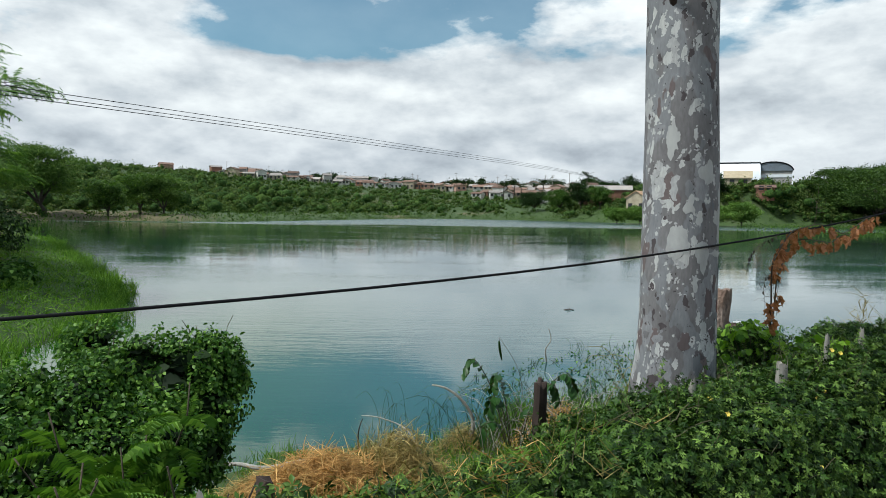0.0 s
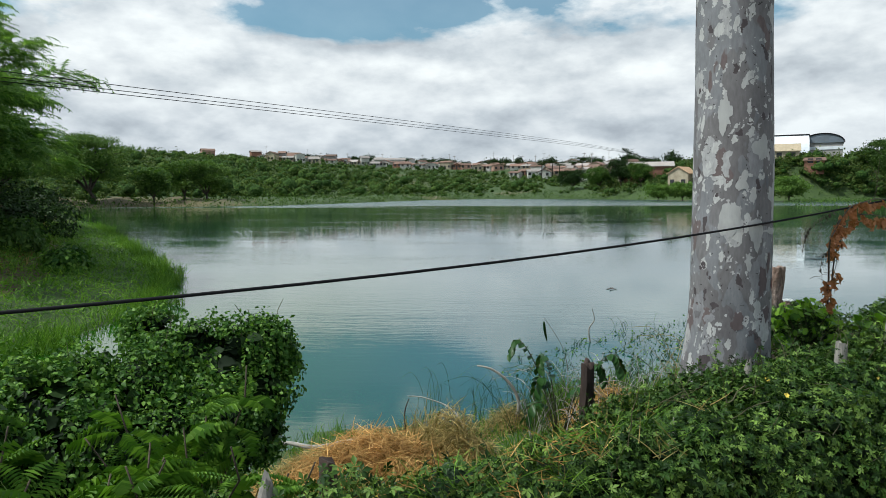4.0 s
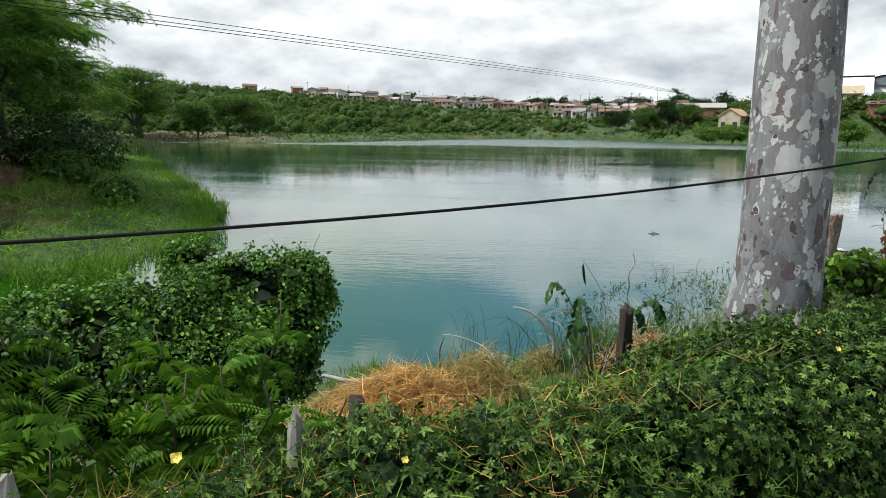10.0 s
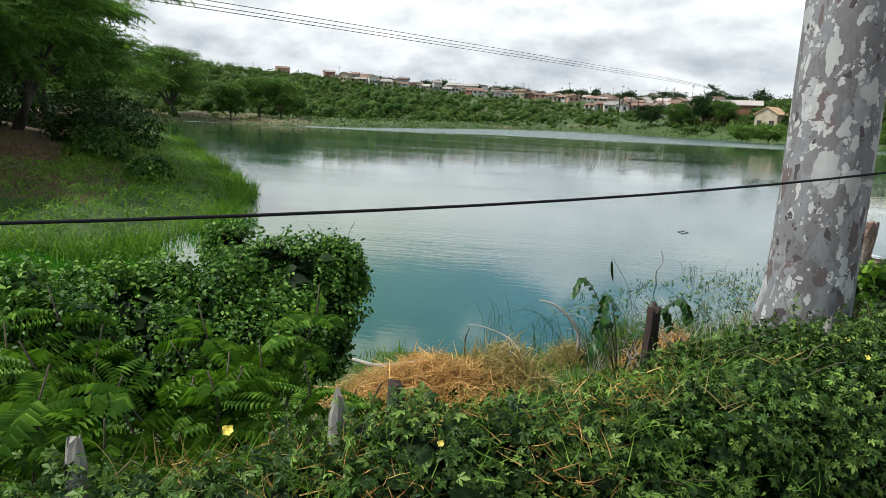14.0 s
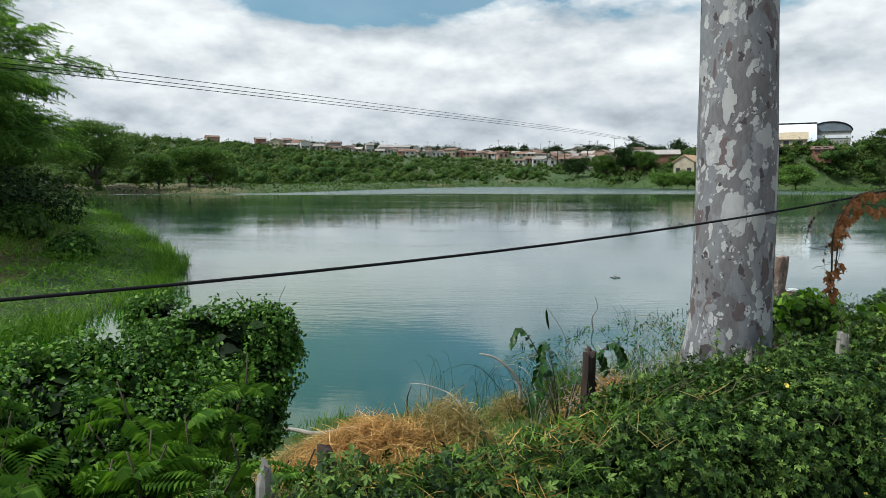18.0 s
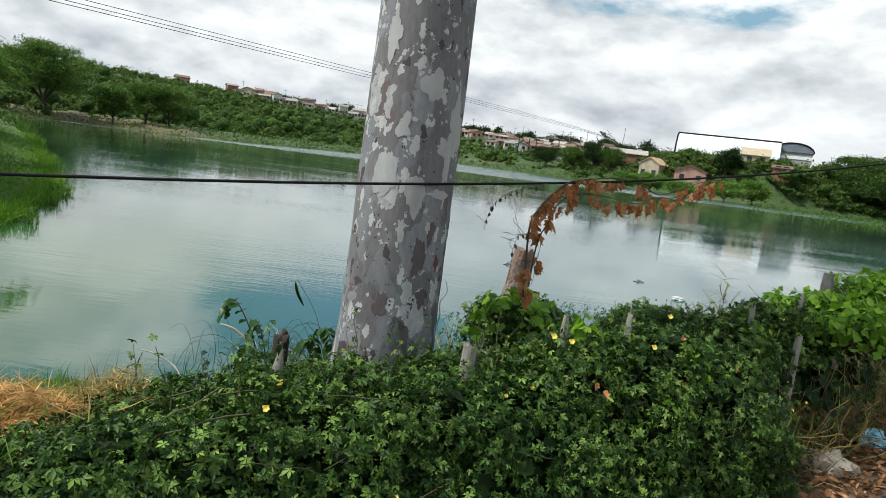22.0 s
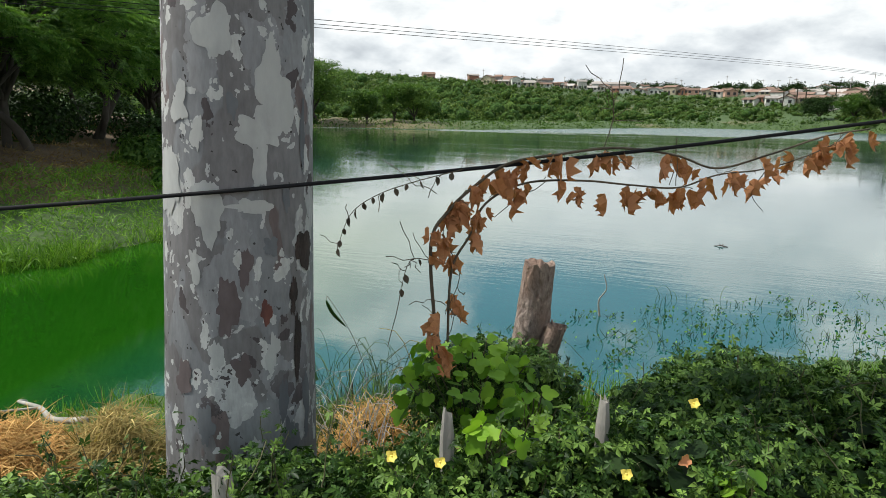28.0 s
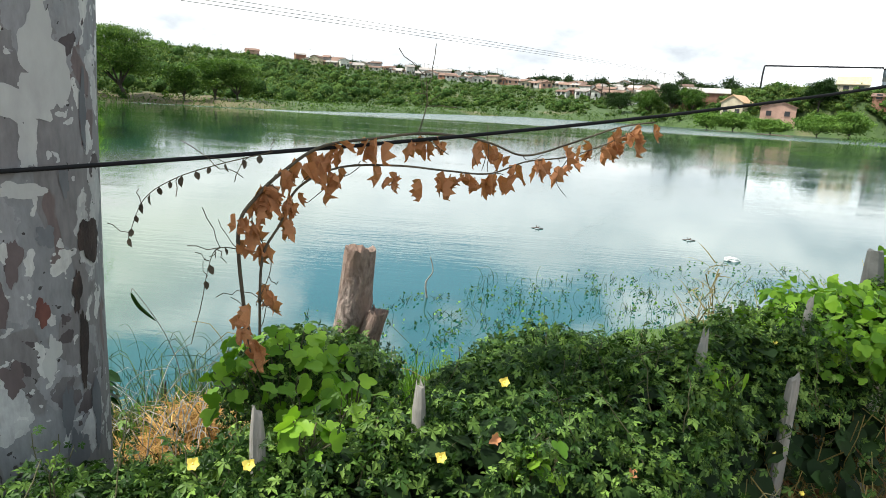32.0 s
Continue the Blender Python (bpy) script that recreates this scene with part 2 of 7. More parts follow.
def water_material():
    m, nt, p = material("pond_water", 0.03)
    co = obj_coord(nt)
    sep = nt.nodes.new("ShaderNodeSeparateXYZ")
    nt.links.new(co, sep.inputs[0])
    drift = noise_node(nt, mapped(nt, co, (0.12, 0.06, 1)), 1.0, 4, 0.6)
    # algae: thick in the sheltered inlet, thin haze of it farther out; clear teal off the near bank
    algae = math_node(nt, "ADD", math_node(nt, "MULTIPLY", sep.outputs[0], -0.30), math_node(nt, "MULTIPLY", drift.outputs[0], 0.8))
    algae = math_node(nt, "ADD", algae, -0.45, True)
    lee = math_node(nt, "MULTIPLY", ramp(nt, math_node(nt, "MULTIPLY", sep.outputs[1], 0.05), [(0.30, (0.12, 0.12, 0.12)), (0.48, (0, 0, 0))]), ramp(nt, math_node(nt, "ADD", math_node(nt, "MULTIPLY", sep.outputs[0], 0.2), 0.5), [(0.32, (1, 1, 1)), (0.52, (0, 0, 0))]))
    algae = math_node(nt, "ADD", algae, lee, True)
    inlet = ramp(nt, math_node(nt, "MULTIPLY", sep.outputs[1], 0.01), [(0.10, (1, 1, 1)), (0.26, (0.12, 0.12, 0.12))])
    algae = math_node(nt, "MULTIPLY", algae, inlet)
    far = ramp(nt, math_node(nt, "MULTIPLY", sep.outputs[1], 0.01), [(0.20, (0, 0, 0)), (0.55, (1, 1, 1))])
    # open water a few metres off the bank: silty, plus sky reflection painted in
    offshore = math_node(nt, "MULTIPLY", math_node(nt, "SUBTRACT", sep.outputs[1], math_node(nt, "MULTIPLY", sep.outputs[0], 0.7)), 0.02)
    offshore = math_node(nt, "ADD", offshore, math_node(nt, "MULTIPLY", math_node(nt, "SUBTRACT", drift.outputs[0], 0.5), 0.10))
    silt_sheen = ramp(nt, offshore, [(0.25, (0, 0, 0)), (0.48, (1, 1, 1))])
    silt_sheen = math_node(nt, "MULTIPLY", silt_sheen, ramp(nt, math_node(nt, "ADD", math_node(nt, "MULTIPLY", sep.outputs[0], 0.02), 0.5), [(0.14, (0.1, 0.1, 0.1)), (0.38, (1, 1, 1))]))
    teal = mix(nt, drift.outputs[0], (0.003, 0.056, 0.062), (0.008, 0.070, 0.068))
    col = mix(nt, silt_sheen, teal, (0.078, 0.128, 0.124))
    col = mix(nt, far, col, (0.034, 0.070, 0.046))
    # green water along the western shore
    west = ramp(nt, math_node(nt, "MULTIPLY", math_node(nt, "ADD", sep.outputs[0], math_node(nt, "MULTIPLY", sep.outputs[1], 0.25)), -0.02), [(0.0, (0, 0, 0)), (0.45, (1, 1, 1))])
    col = mix(nt, west, col, (0.016, 0.060, 0.012))
    # green mirror of the wooded shore, tinted into the eastern water's colour
    east = ramp(nt, math_node(nt, "MULTIPLY", math_node(nt, "ADD", sep.outputs[0], math_node(nt, "MULTIPLY", sep.outputs[1], -0.25)), 0.01), [(0.22, (0, 0, 0)), (0.42, (1, 1, 1))])
    col = mix(nt, east, col, (0.018, 0.056, 0.016))
    col = mix(nt, algae, col, (0.009, 0.060, 0.003))
    nt.links.new(col, p.inputs["Base Color"])
    p.inputs["IOR"].default_value = 2.1
    small = noise_node(nt, mapped(nt, co, (2.0, 8.5, 1), rot=(0, 0, 0.15)), 1.0, 4, 0.55)
    wide = noise_node(nt, mapped(nt, co, (0.25, 1.1, 1), rot=(0, 0, -0.1)), 1.0, 3, 0.5)
    calm = noise_node(nt, mapped(nt, co, (0.05, 0.16, 1)), 1.0, 3, 0.5)
    amp = ramp(nt, calm.outputs[0], [(0.38, (0.2, 0.2, 0.2)), (0.62, (1, 1, 1))])
    h = math_node(nt, "ADD", math_node(nt, "MULTIPLY", small.outputs[0], 0.55), wide.outputs[0])
    h = math_node(nt, "MULTIPLY", h, amp)
    # a breeze roughens the open water towards the far shore
    streak = noise_node(nt, mapped(nt, co, (0.012, 0.05, 1)), 1.0, 3, 0.5)
    breeze = ramp(nt, math_node(nt, "ADD", math_node(nt, "MULTIPLY", sep.outputs[1], 0.005), math_node(nt, "MULTIPLY", streak.outputs[0], 0.35)), [(0.62, (0, 0, 0)), (0.67, (1, 1, 1))])
    chop = noise_node(nt, mapped(nt, co, (1.5, 3.0, 1)), 1.0, 3, 0.5)
    h = math_node(nt, "ADD", h, math_node(nt, "MULTIPLY", math_node(nt, "MULTIPLY", chop.outputs[0], breeze), 4.5))
    nt.links.new(ramp(nt, breeze, [(0, (0.03, 0.03, 0.03)), (1, (0.27, 0.27, 0.27))]), p.inputs["Roughness"])
    bump(nt, p, h, 0.15, 0.05)
    return m


def ground_material():
    m, nt, p = material("ground_soil_and_grass", 0.95)
    co = obj_coord(nt)
    n1 = noise_node(nt, co, 0.9, 8, 0.65)
    n2 = noise_node(nt, co, 0.035, 6, 0.6)
    n3 = noise_node(nt, co, 14, 6, 0.7)
    grass = ramp(nt, n1.outputs[0], [(0.3, (0.026, 0.054, 0.012)), (0.7, (0.062, 0.102, 0.026))])
    dry = ramp(nt, n3.outputs[0], [(0.3, (0.10, 0.075, 0.045)), (0.7, (0.24, 0.18, 0.11))])
    col = mix(nt, ramp(nt, n2.outputs[0], [(0.56, (0, 0, 0)), (0.70, (0.8, 0.8, 0.8))]), grass, dry)
    geo = nt.nodes.new("ShaderNodeSeparateXYZ")
    nt.links.new(co, geo.inputs[0])
    # trodden earth along the fence, where the walk goes
    strip = math_node(nt, "ADD", math_node(nt, "MULTIPLY", geo.outputs[0], -0.6), math_node(nt, "MULTIPLY", geo.outputs[1], 0.8))
    path = math_node(nt, "MULTIPLY", math_node(nt, "LESS_THAN", strip, 1.25), math_node(nt, "GREATER_THAN", strip, -4))
    col = mix(nt, path, col, ramp(nt, n3.outputs[0], [(0.3, (0.07, 0.045, 0.03)), (0.7, (0.22, 0.14, 0.09))]))
    # dry pasture on the western shore
    past = nt.nodes.new("ShaderNodeVectorMath")
    past.operation = "DISTANCE"
    nt.links.new(co, past.inputs[0])
    past.inputs[1].default_value = (-62, 112, 2)
    field = math_node(nt, "ADD", math_node(nt, "MULTIPLY", past.outputs["Value"], -0.02), math_node(nt, "MULTIPLY", n1.outputs[0], 0.9))
    col = mix(nt, ramp(nt, field, [(-0.0, (0, 0, 0)), (0.2, (0.85, 0.85, 0.85))]), col, ramp(nt, n3.outputs[0], [(0.3, (0.085, 0.066, 0.034)), (0.7, (0.18, 0.14, 0.075))]))
    # bare brown earth of the point under the grove
    grove = math_node(nt, "MULTIPLY", math_node(nt, "LESS_THAN", geo.outputs[0], -8), math_node(nt, "GREATER_THAN", strip, 9))
    grove = math_node(nt, "MULTIPLY", grove, math_node(nt, "MULTIPLY", math_node(nt, "LESS_THAN", geo.outputs[1], 50), math_node(nt, "GREATER_THAN", geo.outputs[2], -0.35)))
    col = mix(nt, grove, col, ramp(nt, n1.outputs[0], [(0.3, (0.055, 0.034, 0.020)), (0.7, (0.15, 0.10, 0.055))]))
    nt.links.new(col, p.inputs["Base Color"])
    bump(nt, p, n3.outputs[0], 0.6, 0.03)
    return m


BARK = bark_material()
WATER_MAT = water_material()
GROUND = ground_material()
VINE_LEAF = leaf_material("vine_leaf", (0.010, 0.030, 0.006), (0.037, 0.086, 0.016), (0.13, 0.215, 0.050), 0.48, 0.09, 2.2)
BRIGHT_LEAF = leaf_material("bright_young_leaf", (0.075, 0.18, 0.018), (0.15, 0.30, 0.030), (0.24, 0.41, 0.05), 0.45, 0.35, 5.0)
BUSH_LEAF = leaf_material("bush_leaf", (0.024, 0.075, 0.012), (0.056, 0.138, 0.022), (0.15, 0.275, 0.055), 0.48, 0.2, 2.5)
FROND_LEAF = leaf_material("feather_leaf", (0.05, 0.125, 0.016), (0.088, 0.19, 0.026), (0.15, 0.27, 0.042))
TREE_LEAF = leaf_material("tree_leaf", (0.032, 0.075, 0.016), (0.06, 0.125, 0.028), (0.1, 0.175, 0.042), 0.6, 0.3, 0.15)
FAR_LEAF = leaf_material("scrub_leaf", (0.034, 0.066, 0.018), (0.074, 0.122, 0.034), (0.135, 0.185, 0.060), 0.7, 0.25, 0.045)
# leaf colours blackened to carry the shade inside the vines and the bush
SHADE_LEAF = leaf_material("shade_painted_leaf", (0.005, 0.015, 0.004), (0.010, 0.026, 0.006), (0.02, 0.045, 0.011), 0.7, 0.05, 0.5)
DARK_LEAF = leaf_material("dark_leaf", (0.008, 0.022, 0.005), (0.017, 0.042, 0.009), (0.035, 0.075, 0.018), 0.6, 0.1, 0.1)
GRASS = leaf_material("grass_blade", (0.050, 0.125, 0.014), (0.098, 0.215, 0.026), (0.165, 0.29, 0.046), 0.55, 0.35, 0.5)
STRAW = leaf_material("dry_straw", (0.24, 0.13, 0.05), (0.42, 0.235, 0.09), (0.56, 0.37, 0.17), 0.8, 0.15, 2.0)
DRY_GRASS = leaf_material("dry_grass", (0.16, 0.12, 0.045), (0.26, 0.20, 0.085), (0.38, 0.31, 0.15), 0.8, 0.2, 1.5)
DEAD_LEAF = leaf_material("dead_leaf", (0.17, 0.055, 0.035), (0.40, 0.165, 0.09), (0.64, 0.36, 0.22), 0.6, 0.2, 25.0)
LITTER = leaf_material("leaf_litter", (0.09, 0.042, 0.024), (0.20, 0.10, 0.055), (0.36, 0.20, 0.12), 0.8, 0.1, 2.0)
OLD_WOOD = grained("weathered_wood", (0.20, 0.185, 0.165), (0.50, 0.47, 0.43), (40, 40, 5), 0.9, 0.7, 0.01)
DARK_WOOD = grained("dark_wood", (0.035, 0.022, 0.018), (0.10, 0.065, 0.05), (35, 35, 6), 0.9, 0.7, 0.01)
STUMP_WOOD = grained("rotten_wood", (0.045, 0.027, 0.022), (0.44, 0.355, 0.31), (44, 44, 22), 0.9, 1.0, 0.03, detail=10, c=(0.26, 0.17, 0.13))
TWIG = grained("twig_bark", (0.06, 0.045, 0.03), (0.14, 0.11, 0.075), (30, 30, 30), 0.9)
GREY_TWIG = grained("bleached_twig", (0.25, 0.23, 0.20), (0.45, 0.43, 0.39), (30, 30, 30), 0.9)
VINE_STEM = grained("vine_stem", (0.05, 0.05, 0.02), (0.12, 0.11, 0.05), (30, 30, 30), 0.8)
TREE_BARK = grained("tree_bark", (0.035, 0.028, 0.022), (0.09, 0.075, 0.06), (6, 6, 2), 0.95)
ROCK = grained("rock", (0.13, 0.125, 0.115), (0.30, 0.29, 0.27), (9, 9, 9), 0.9, 0.6, 0.02)
RUBBER = material("black_cable", 0.8)[0]
RUBBER.node_tree.nodes["Principled BSDF"].inputs["Specular IOR Level"].default_value = 0.15
RUBBER.node_tree.nodes["Principled BSDF"].inputs["Base Color"].default_value = (0.012, 0.012, 0.014, 1)
CREAM_BARK = grained("cream_bark", (0.30, 0.30, 0.30), (0.43, 0.43, 0.425), (22, 22, 9), 0.8, 0.3, 0.004, c=(0.36, 0.36, 0.355))
BROWN_BARK = grained("brown_bark", (0.080, 0.060, 0.062), (0.135, 0.105, 0.108), (22, 22, 9), 0.8, 0.4, 0.004)
RED_BARK = grained("red_bark", (0.08, 0.030, 0.026), (0.18, 0.065, 0.05), (30, 30, 14), 0.8, 0.4, 0.004)
SLATE_BARK = grained("slate_bark", (0.10, 0.105, 0.12), (0.17, 0.175, 0.19), (22, 22, 9), 0.8, 0.3, 0.004)
BLACK_BARK = grained("black_bark", (0.02, 0.014, 0.013), (0.07, 0.045, 0.04), (40, 40, 20), 0.9, 0.8, 0.01)


# ---- geometry helpers ----
rng = np.random.default_rng(7)


def mesh_object(name, verts, faces, mat, parent=None, label="", smooth=False):
    """One mesh object from plain arrays; faces all have the same number of corners, or are a list."""
    me = bpy.data.meshes.new(name)
    verts = np.asarray(verts, np.float32)
    if isinstance(faces, np.ndarray):
        k = faces.shape[1]
        me.vertices.add(len(verts))
        me.vertices.foreach_set("co", verts.ravel())
        me.loops.add(faces.size)
        me.loops.foreach_set("vertex_index", faces.astype(np.int32).ravel())
        me.polygons.add(len(faces))
        me.polygons.foreach_set("loop_start", np.arange(0, faces.size, k, dtype=np.int32))
        me.update(calc_edges=True)
        me.validate()
    else:
        me.from_pydata(verts.tolist(), [], faces)
    if smooth:
        me.polygons.foreach_set("use_smooth", np.ones(len(me.polygons), bool))
    me.materials.append(mat)
    ob = new(name, me)
    if parent:
        ob.parent = parent
    if label:
        ob["label"] = label
    return ob


def part(name, bm, mat, parent=None, label="", smooth=False):
    """A bmesh as one mesh object under a thing or a part."""
    me = bpy.data.meshes.new(name)
    bm.to_mesh(me)
    bm.free()
    if smooth:
        me.polygons.foreach_set("use_smooth", np.ones(len(me.polygons), bool))
    me.materials.append(mat)
    ob = new(name, me)
    if parent:
        ob.parent = parent
    if label:
        ob["label"] = label
    return ob


def thing(name, at, label, category, group="", kind=""):
    ob = new(name)
    ob.location = at
    ob.empty_display_size = 0.1
    return tagged(ob, label, category, group, kind)


def unit(a):
    return a / np.maximum(np.linalg.norm(a, axis=-1, keepdims=True), 1e-9)


def scatter(template, pos, ahead, normal, size, width=None):
    """Copies of a small template (verts, faces) laid at pos along ahead, facing normal."""
    tv, tf = template
    pos, ahead, normal = np.asarray(pos, float), unit(np.asarray(ahead, float)), np.asarray(normal, float)
    side = unit(np.cross(ahead, normal))
    nrm = np.cross(side, ahead)
    size = np.broadcast_to(np.asarray(size, float), (len(pos),))
    wide = size if width is None else np.broadcast_to(np.asarray(width, float), (len(pos),))
    v = pos[:, None] + side[:, None] * (tv[None, :, 0:1] * wide[:, None, None]) + ahead[:, None] * (tv[None, :, 1:2] * size[:, None, None]) + nrm[:, None] * (tv[None, :, 2:3] * size[:, None, None])
    f = tf[None] + (np.arange(len(pos)) * len(tv))[:, None, None]
    return v.reshape(-1, 3), f.reshape(-1, tf.shape[1])


def joined(pieces):
    vs, fs, n = [], [], 0
    for v, f in pieces:
        vs.append(v)
        fs.append(f + n)
        n += len(v)
    return np.concatenate(vs), np.concatenate(fs)


def rand_dirs(n):
    return unit(rng.normal(size=(n, 3)))


# leaf templates: x across, y along, z up from the blade
def lobed_leaf():
    """Five slim fingers spread from the stalk, drooping at the tips."""
    v, f = [(0, 0.26, 0.03)], []
    for deg, reach, slim in ((-124, 0.34, 0.0), (-62, 0.56, 0.25), (0, 0.74, 0.25), (62, 0.56, 0.25), (124, 0.34, 0.0)):
        a, n = radians(deg), len(v)
        d, e = np.array([math.sin(a), math.cos(a)]), np.array([math.cos(a), -math.sin(a)])
        if slim:
            for along_, across, z in ((0.58, -slim, 0.0), (1.0, 0.0, -0.16), (0.58, slim, 0.0)):
                q = d * reach * along_ + e * reach * across
                v.append((q[0], 0.26 + q[1], z * reach * 2))
            f += [(0, n, n + 1), (0, n + 1, n + 2)]
        else:
            for along_, across in ((0.9, -0.34), (0.9, 0.34)):
                q = d * reach * along_ + e * reach * across
                v.append((q[0], 0.26 + q[1], -0.03))
            f.append((0, n, n + 1))
    return np.array(v), np.array(f)[:, [0, 2, 1]]


def creeper_leaf():
    """A broad soft leaf with three shallow lobes, creased along its ribs."""
    rim = [(0, 0.0), (-0.22, -0.10), (-0.44, 0.04), (-0.56, 0.30), (-0.47, 0.50), (-0.30, 0.54), (-0.27, 0.76), (-0.13, 0.95), (0, 1.04), (0.13, 0.95), (0.27, 0.76), (0.30, 0.54), (0.47, 0.50), (0.56, 0.30), (0.44, 0.04), (0.22, -0.10)]
    v = [(x, y, 0.10 * abs(x) - 0.16 * max(0, y - 0.5) ** 2 - 0.5 * max(0, abs(x) - 0.3) ** 2) for x, y in rim]
    v += [(0, 0.30, -0.05), (0, 0.65, -0.07), (-0.26, 0.32, 0.045), (0.26, 0.32, 0.045)]
    c, d, l, r_ = 16, 17, 18, 19
    f = [(c, l, 0), (l, 1, 0), (l, 2, 1), (l, 3, 2), (l, 4, 3), (l, 5, 4), (c, d, l), (d, 5, l), (d, 6, 5), (d, 7, 6), (d, 8, 7),
         (c, 0, r_), (r_, 0, 15), (r_, 15, 14), (r_, 14, 13), (r_, 13, 12), (r_, 12, 11), (c, r_, d), (d, r_, 11), (d, 11, 10), (d, 10, 9), (d, 9, 8)]
    return np.array(v), np.array(f)


def spray():
    """A thorn tree's drooping twig with two rows of fine leaflets."""
    v, f = [], []
    r = np.random.default_rng(15)
    for i in range(9):
        y = 0.08 + 0.9 * i / 9
        reach = (0.24 * math.sin(math.pi * (0.2 + 0.72 * i / 9)) + 0.04) * r.uniform(0.7, 1.2)
        drop = -0.28 * y * y
        for sgn in (-1, 1):
            n = len(v)
            v += [(0, y - 0.035, drop), (0, y + 0.045, drop), (sgn * reach, y + 0.06 + r.normal() * 0.03, drop - 0.08 + r.normal() * 0.03)]
            f.append((n, n + 1, n + 2))
    return np.array(v), np.array(f)


def oval_leaf():
    v = [(0, 0, 0), (-0.3, 0.35, 0.07), (0.3, 0.35, 0.07), (0, 0.4, 0.0), (-0.24, 0.72, 0.03), (0.24, 0.72, 0.03), (0, 1.0, -0.12)]
    f = [(0, 3, 1), (0, 2, 3), (1, 3, 4), (3, 2, 5), (3, 6, 4), (3, 5, 6)]
    return np.array(v), np.array(f)


def broad_leaf():
    v = [(0, 0, 0), (-0.34, 0.02, 0.03), (-0.50, 0.35, 0.08), (-0.36, 0.72, 0.02), (0, 1.0, -0.12), (0.36, 0.72, 0.02), (0.50, 0.35, 0.08), (0.34, 0.02, 0.03), (0, 0.45, -0.02)]
    f = [(8, i, i + 1) for i in range(0, 7)] + [(8, 7, 0)]
    return np.array(v), np.array(f)[:, [0, 2, 1]]


def frond():
    """A feather leaf: a thin rib and paired leaflets."""
    v, f = [], []
    pairs = 11
    for i in range(pairs):
        y = 0.12 + 0.86 * i / pairs
        reach = 0.27 * math.sin(math.pi * (0.18 + 0.74 * i / pairs)) + 0.03
        drop = -0.18 * (y - 0.2) ** 2
        for s in (-1, 1):
            n = len(v)
            v += [(0, y, drop), (s * reach * 0.55, y + 0.055, drop + 0.02), (s * reach, y + 0.05, drop - 0.03), (s * reach * 0.55, y - 0.005, drop + 0.02)]
            f += [(n, n + 1, n + 2), (n, n + 2, n + 3)]
    n = len(v)
    v += [(-0.006, 0, 0), (0.006, 0, 0), (0, 1, -0.14)]
    f.append((n, n + 1, n + 2))
    return np.array(v), np.array(f)


def blade():
    v = [(-0.5, 0, 0), (0.5, 0, 0), (-0.42, 0.4, 0.04), (0.42, 0.4, 0.04), (-0.25, 0.75, -0.02), (0.25, 0.75, -0.02), (0, 1, -0.16)]
    f = [(0, 1, 3), (0, 3, 2), (2, 3, 5), (2, 5, 4), (4, 5, 6)]
    return np.array(v), np.array(f)


def clump():
    """A handful of small leaves for crowns seen from far off."""
    r = np.random.default_rng(3)
    v, f = [], []
    for _ in range(4):
        c = r.normal(size=3) * 0.34
        d = r.normal(size=3)
        d /= np.linalg.norm(d)
        e = np.cross(d, r.normal(size=3))
        e /= np.linalg.norm(e)
        n = len(v)
        v += [tuple(c - 0.34 * d), tuple(c + 0.13 * e), tuple(c + 0.36 * d), tuple(c - 0.13 * e)]
        f += [(n, n + 1, n + 2), (n, n + 2, n + 3)]
    return np.array(v), np.array(f)


def dead_leaf():
    """A dried lobed leaf, folded along its rib, its lobes curled in."""
    rim = [(0, 0.0, 0.0), (-0.20, -0.02, 0.16), (-0.36, 0.14, 0.30), (-0.34, 0.40, 0.16), (-0.46, 0.62, 0.34), (-0.24, 0.66, 0.20), (-0.16, 0.86, 0.10), (0.0, 1.08, 0.22), (0.12, 0.84, 0.06), (0.20, 0.62, 0.18), (0.40, 0.58, 0.40), (0.30, 0.36, 0.14), (0.34, 0.10, 0.30), (0.18, -0.04, 0.14)]
    v = rim + [(0, 0.30, -0.06), (0, 0.62, -0.04)]
    f = [(14, 1, 0), (14, 2, 1), (14, 3, 2), (14, 15, 3), (15, 4, 3), (15, 5, 4), (15, 6, 5), (15, 7, 6), (15, 8, 7), (15, 9, 8), (15, 10, 9), (15, 11, 10), (15, 14, 11), (14, 12, 11), (14, 13, 12), (14, 0, 13)]
    return np.array(v), np.array(f)


def small_leaf():
    v = [(0, 0, 0), (-0.26, 0.28, 0.06), (-0.22, 0.68, 0.04), (0, 1.0, -0.10), (0.22, 0.68, 0.04), (0.26, 0.28, 0.06)]
    f = [(0, 3, 2), (0, 2, 1), (0, 5, 4), (0, 4, 3)]
    return np.array(v), np.array(f)


CREEPER, SMALL, SPRAY = creeper_leaf(), small_leaf(), spray()
LOBED, OVAL, BROAD, FROND, BLADE, CLUMP, DEAD = lobed_leaf(), oval_leaf(), broad_leaf(), frond(), blade(), clump(), dead_leaf()


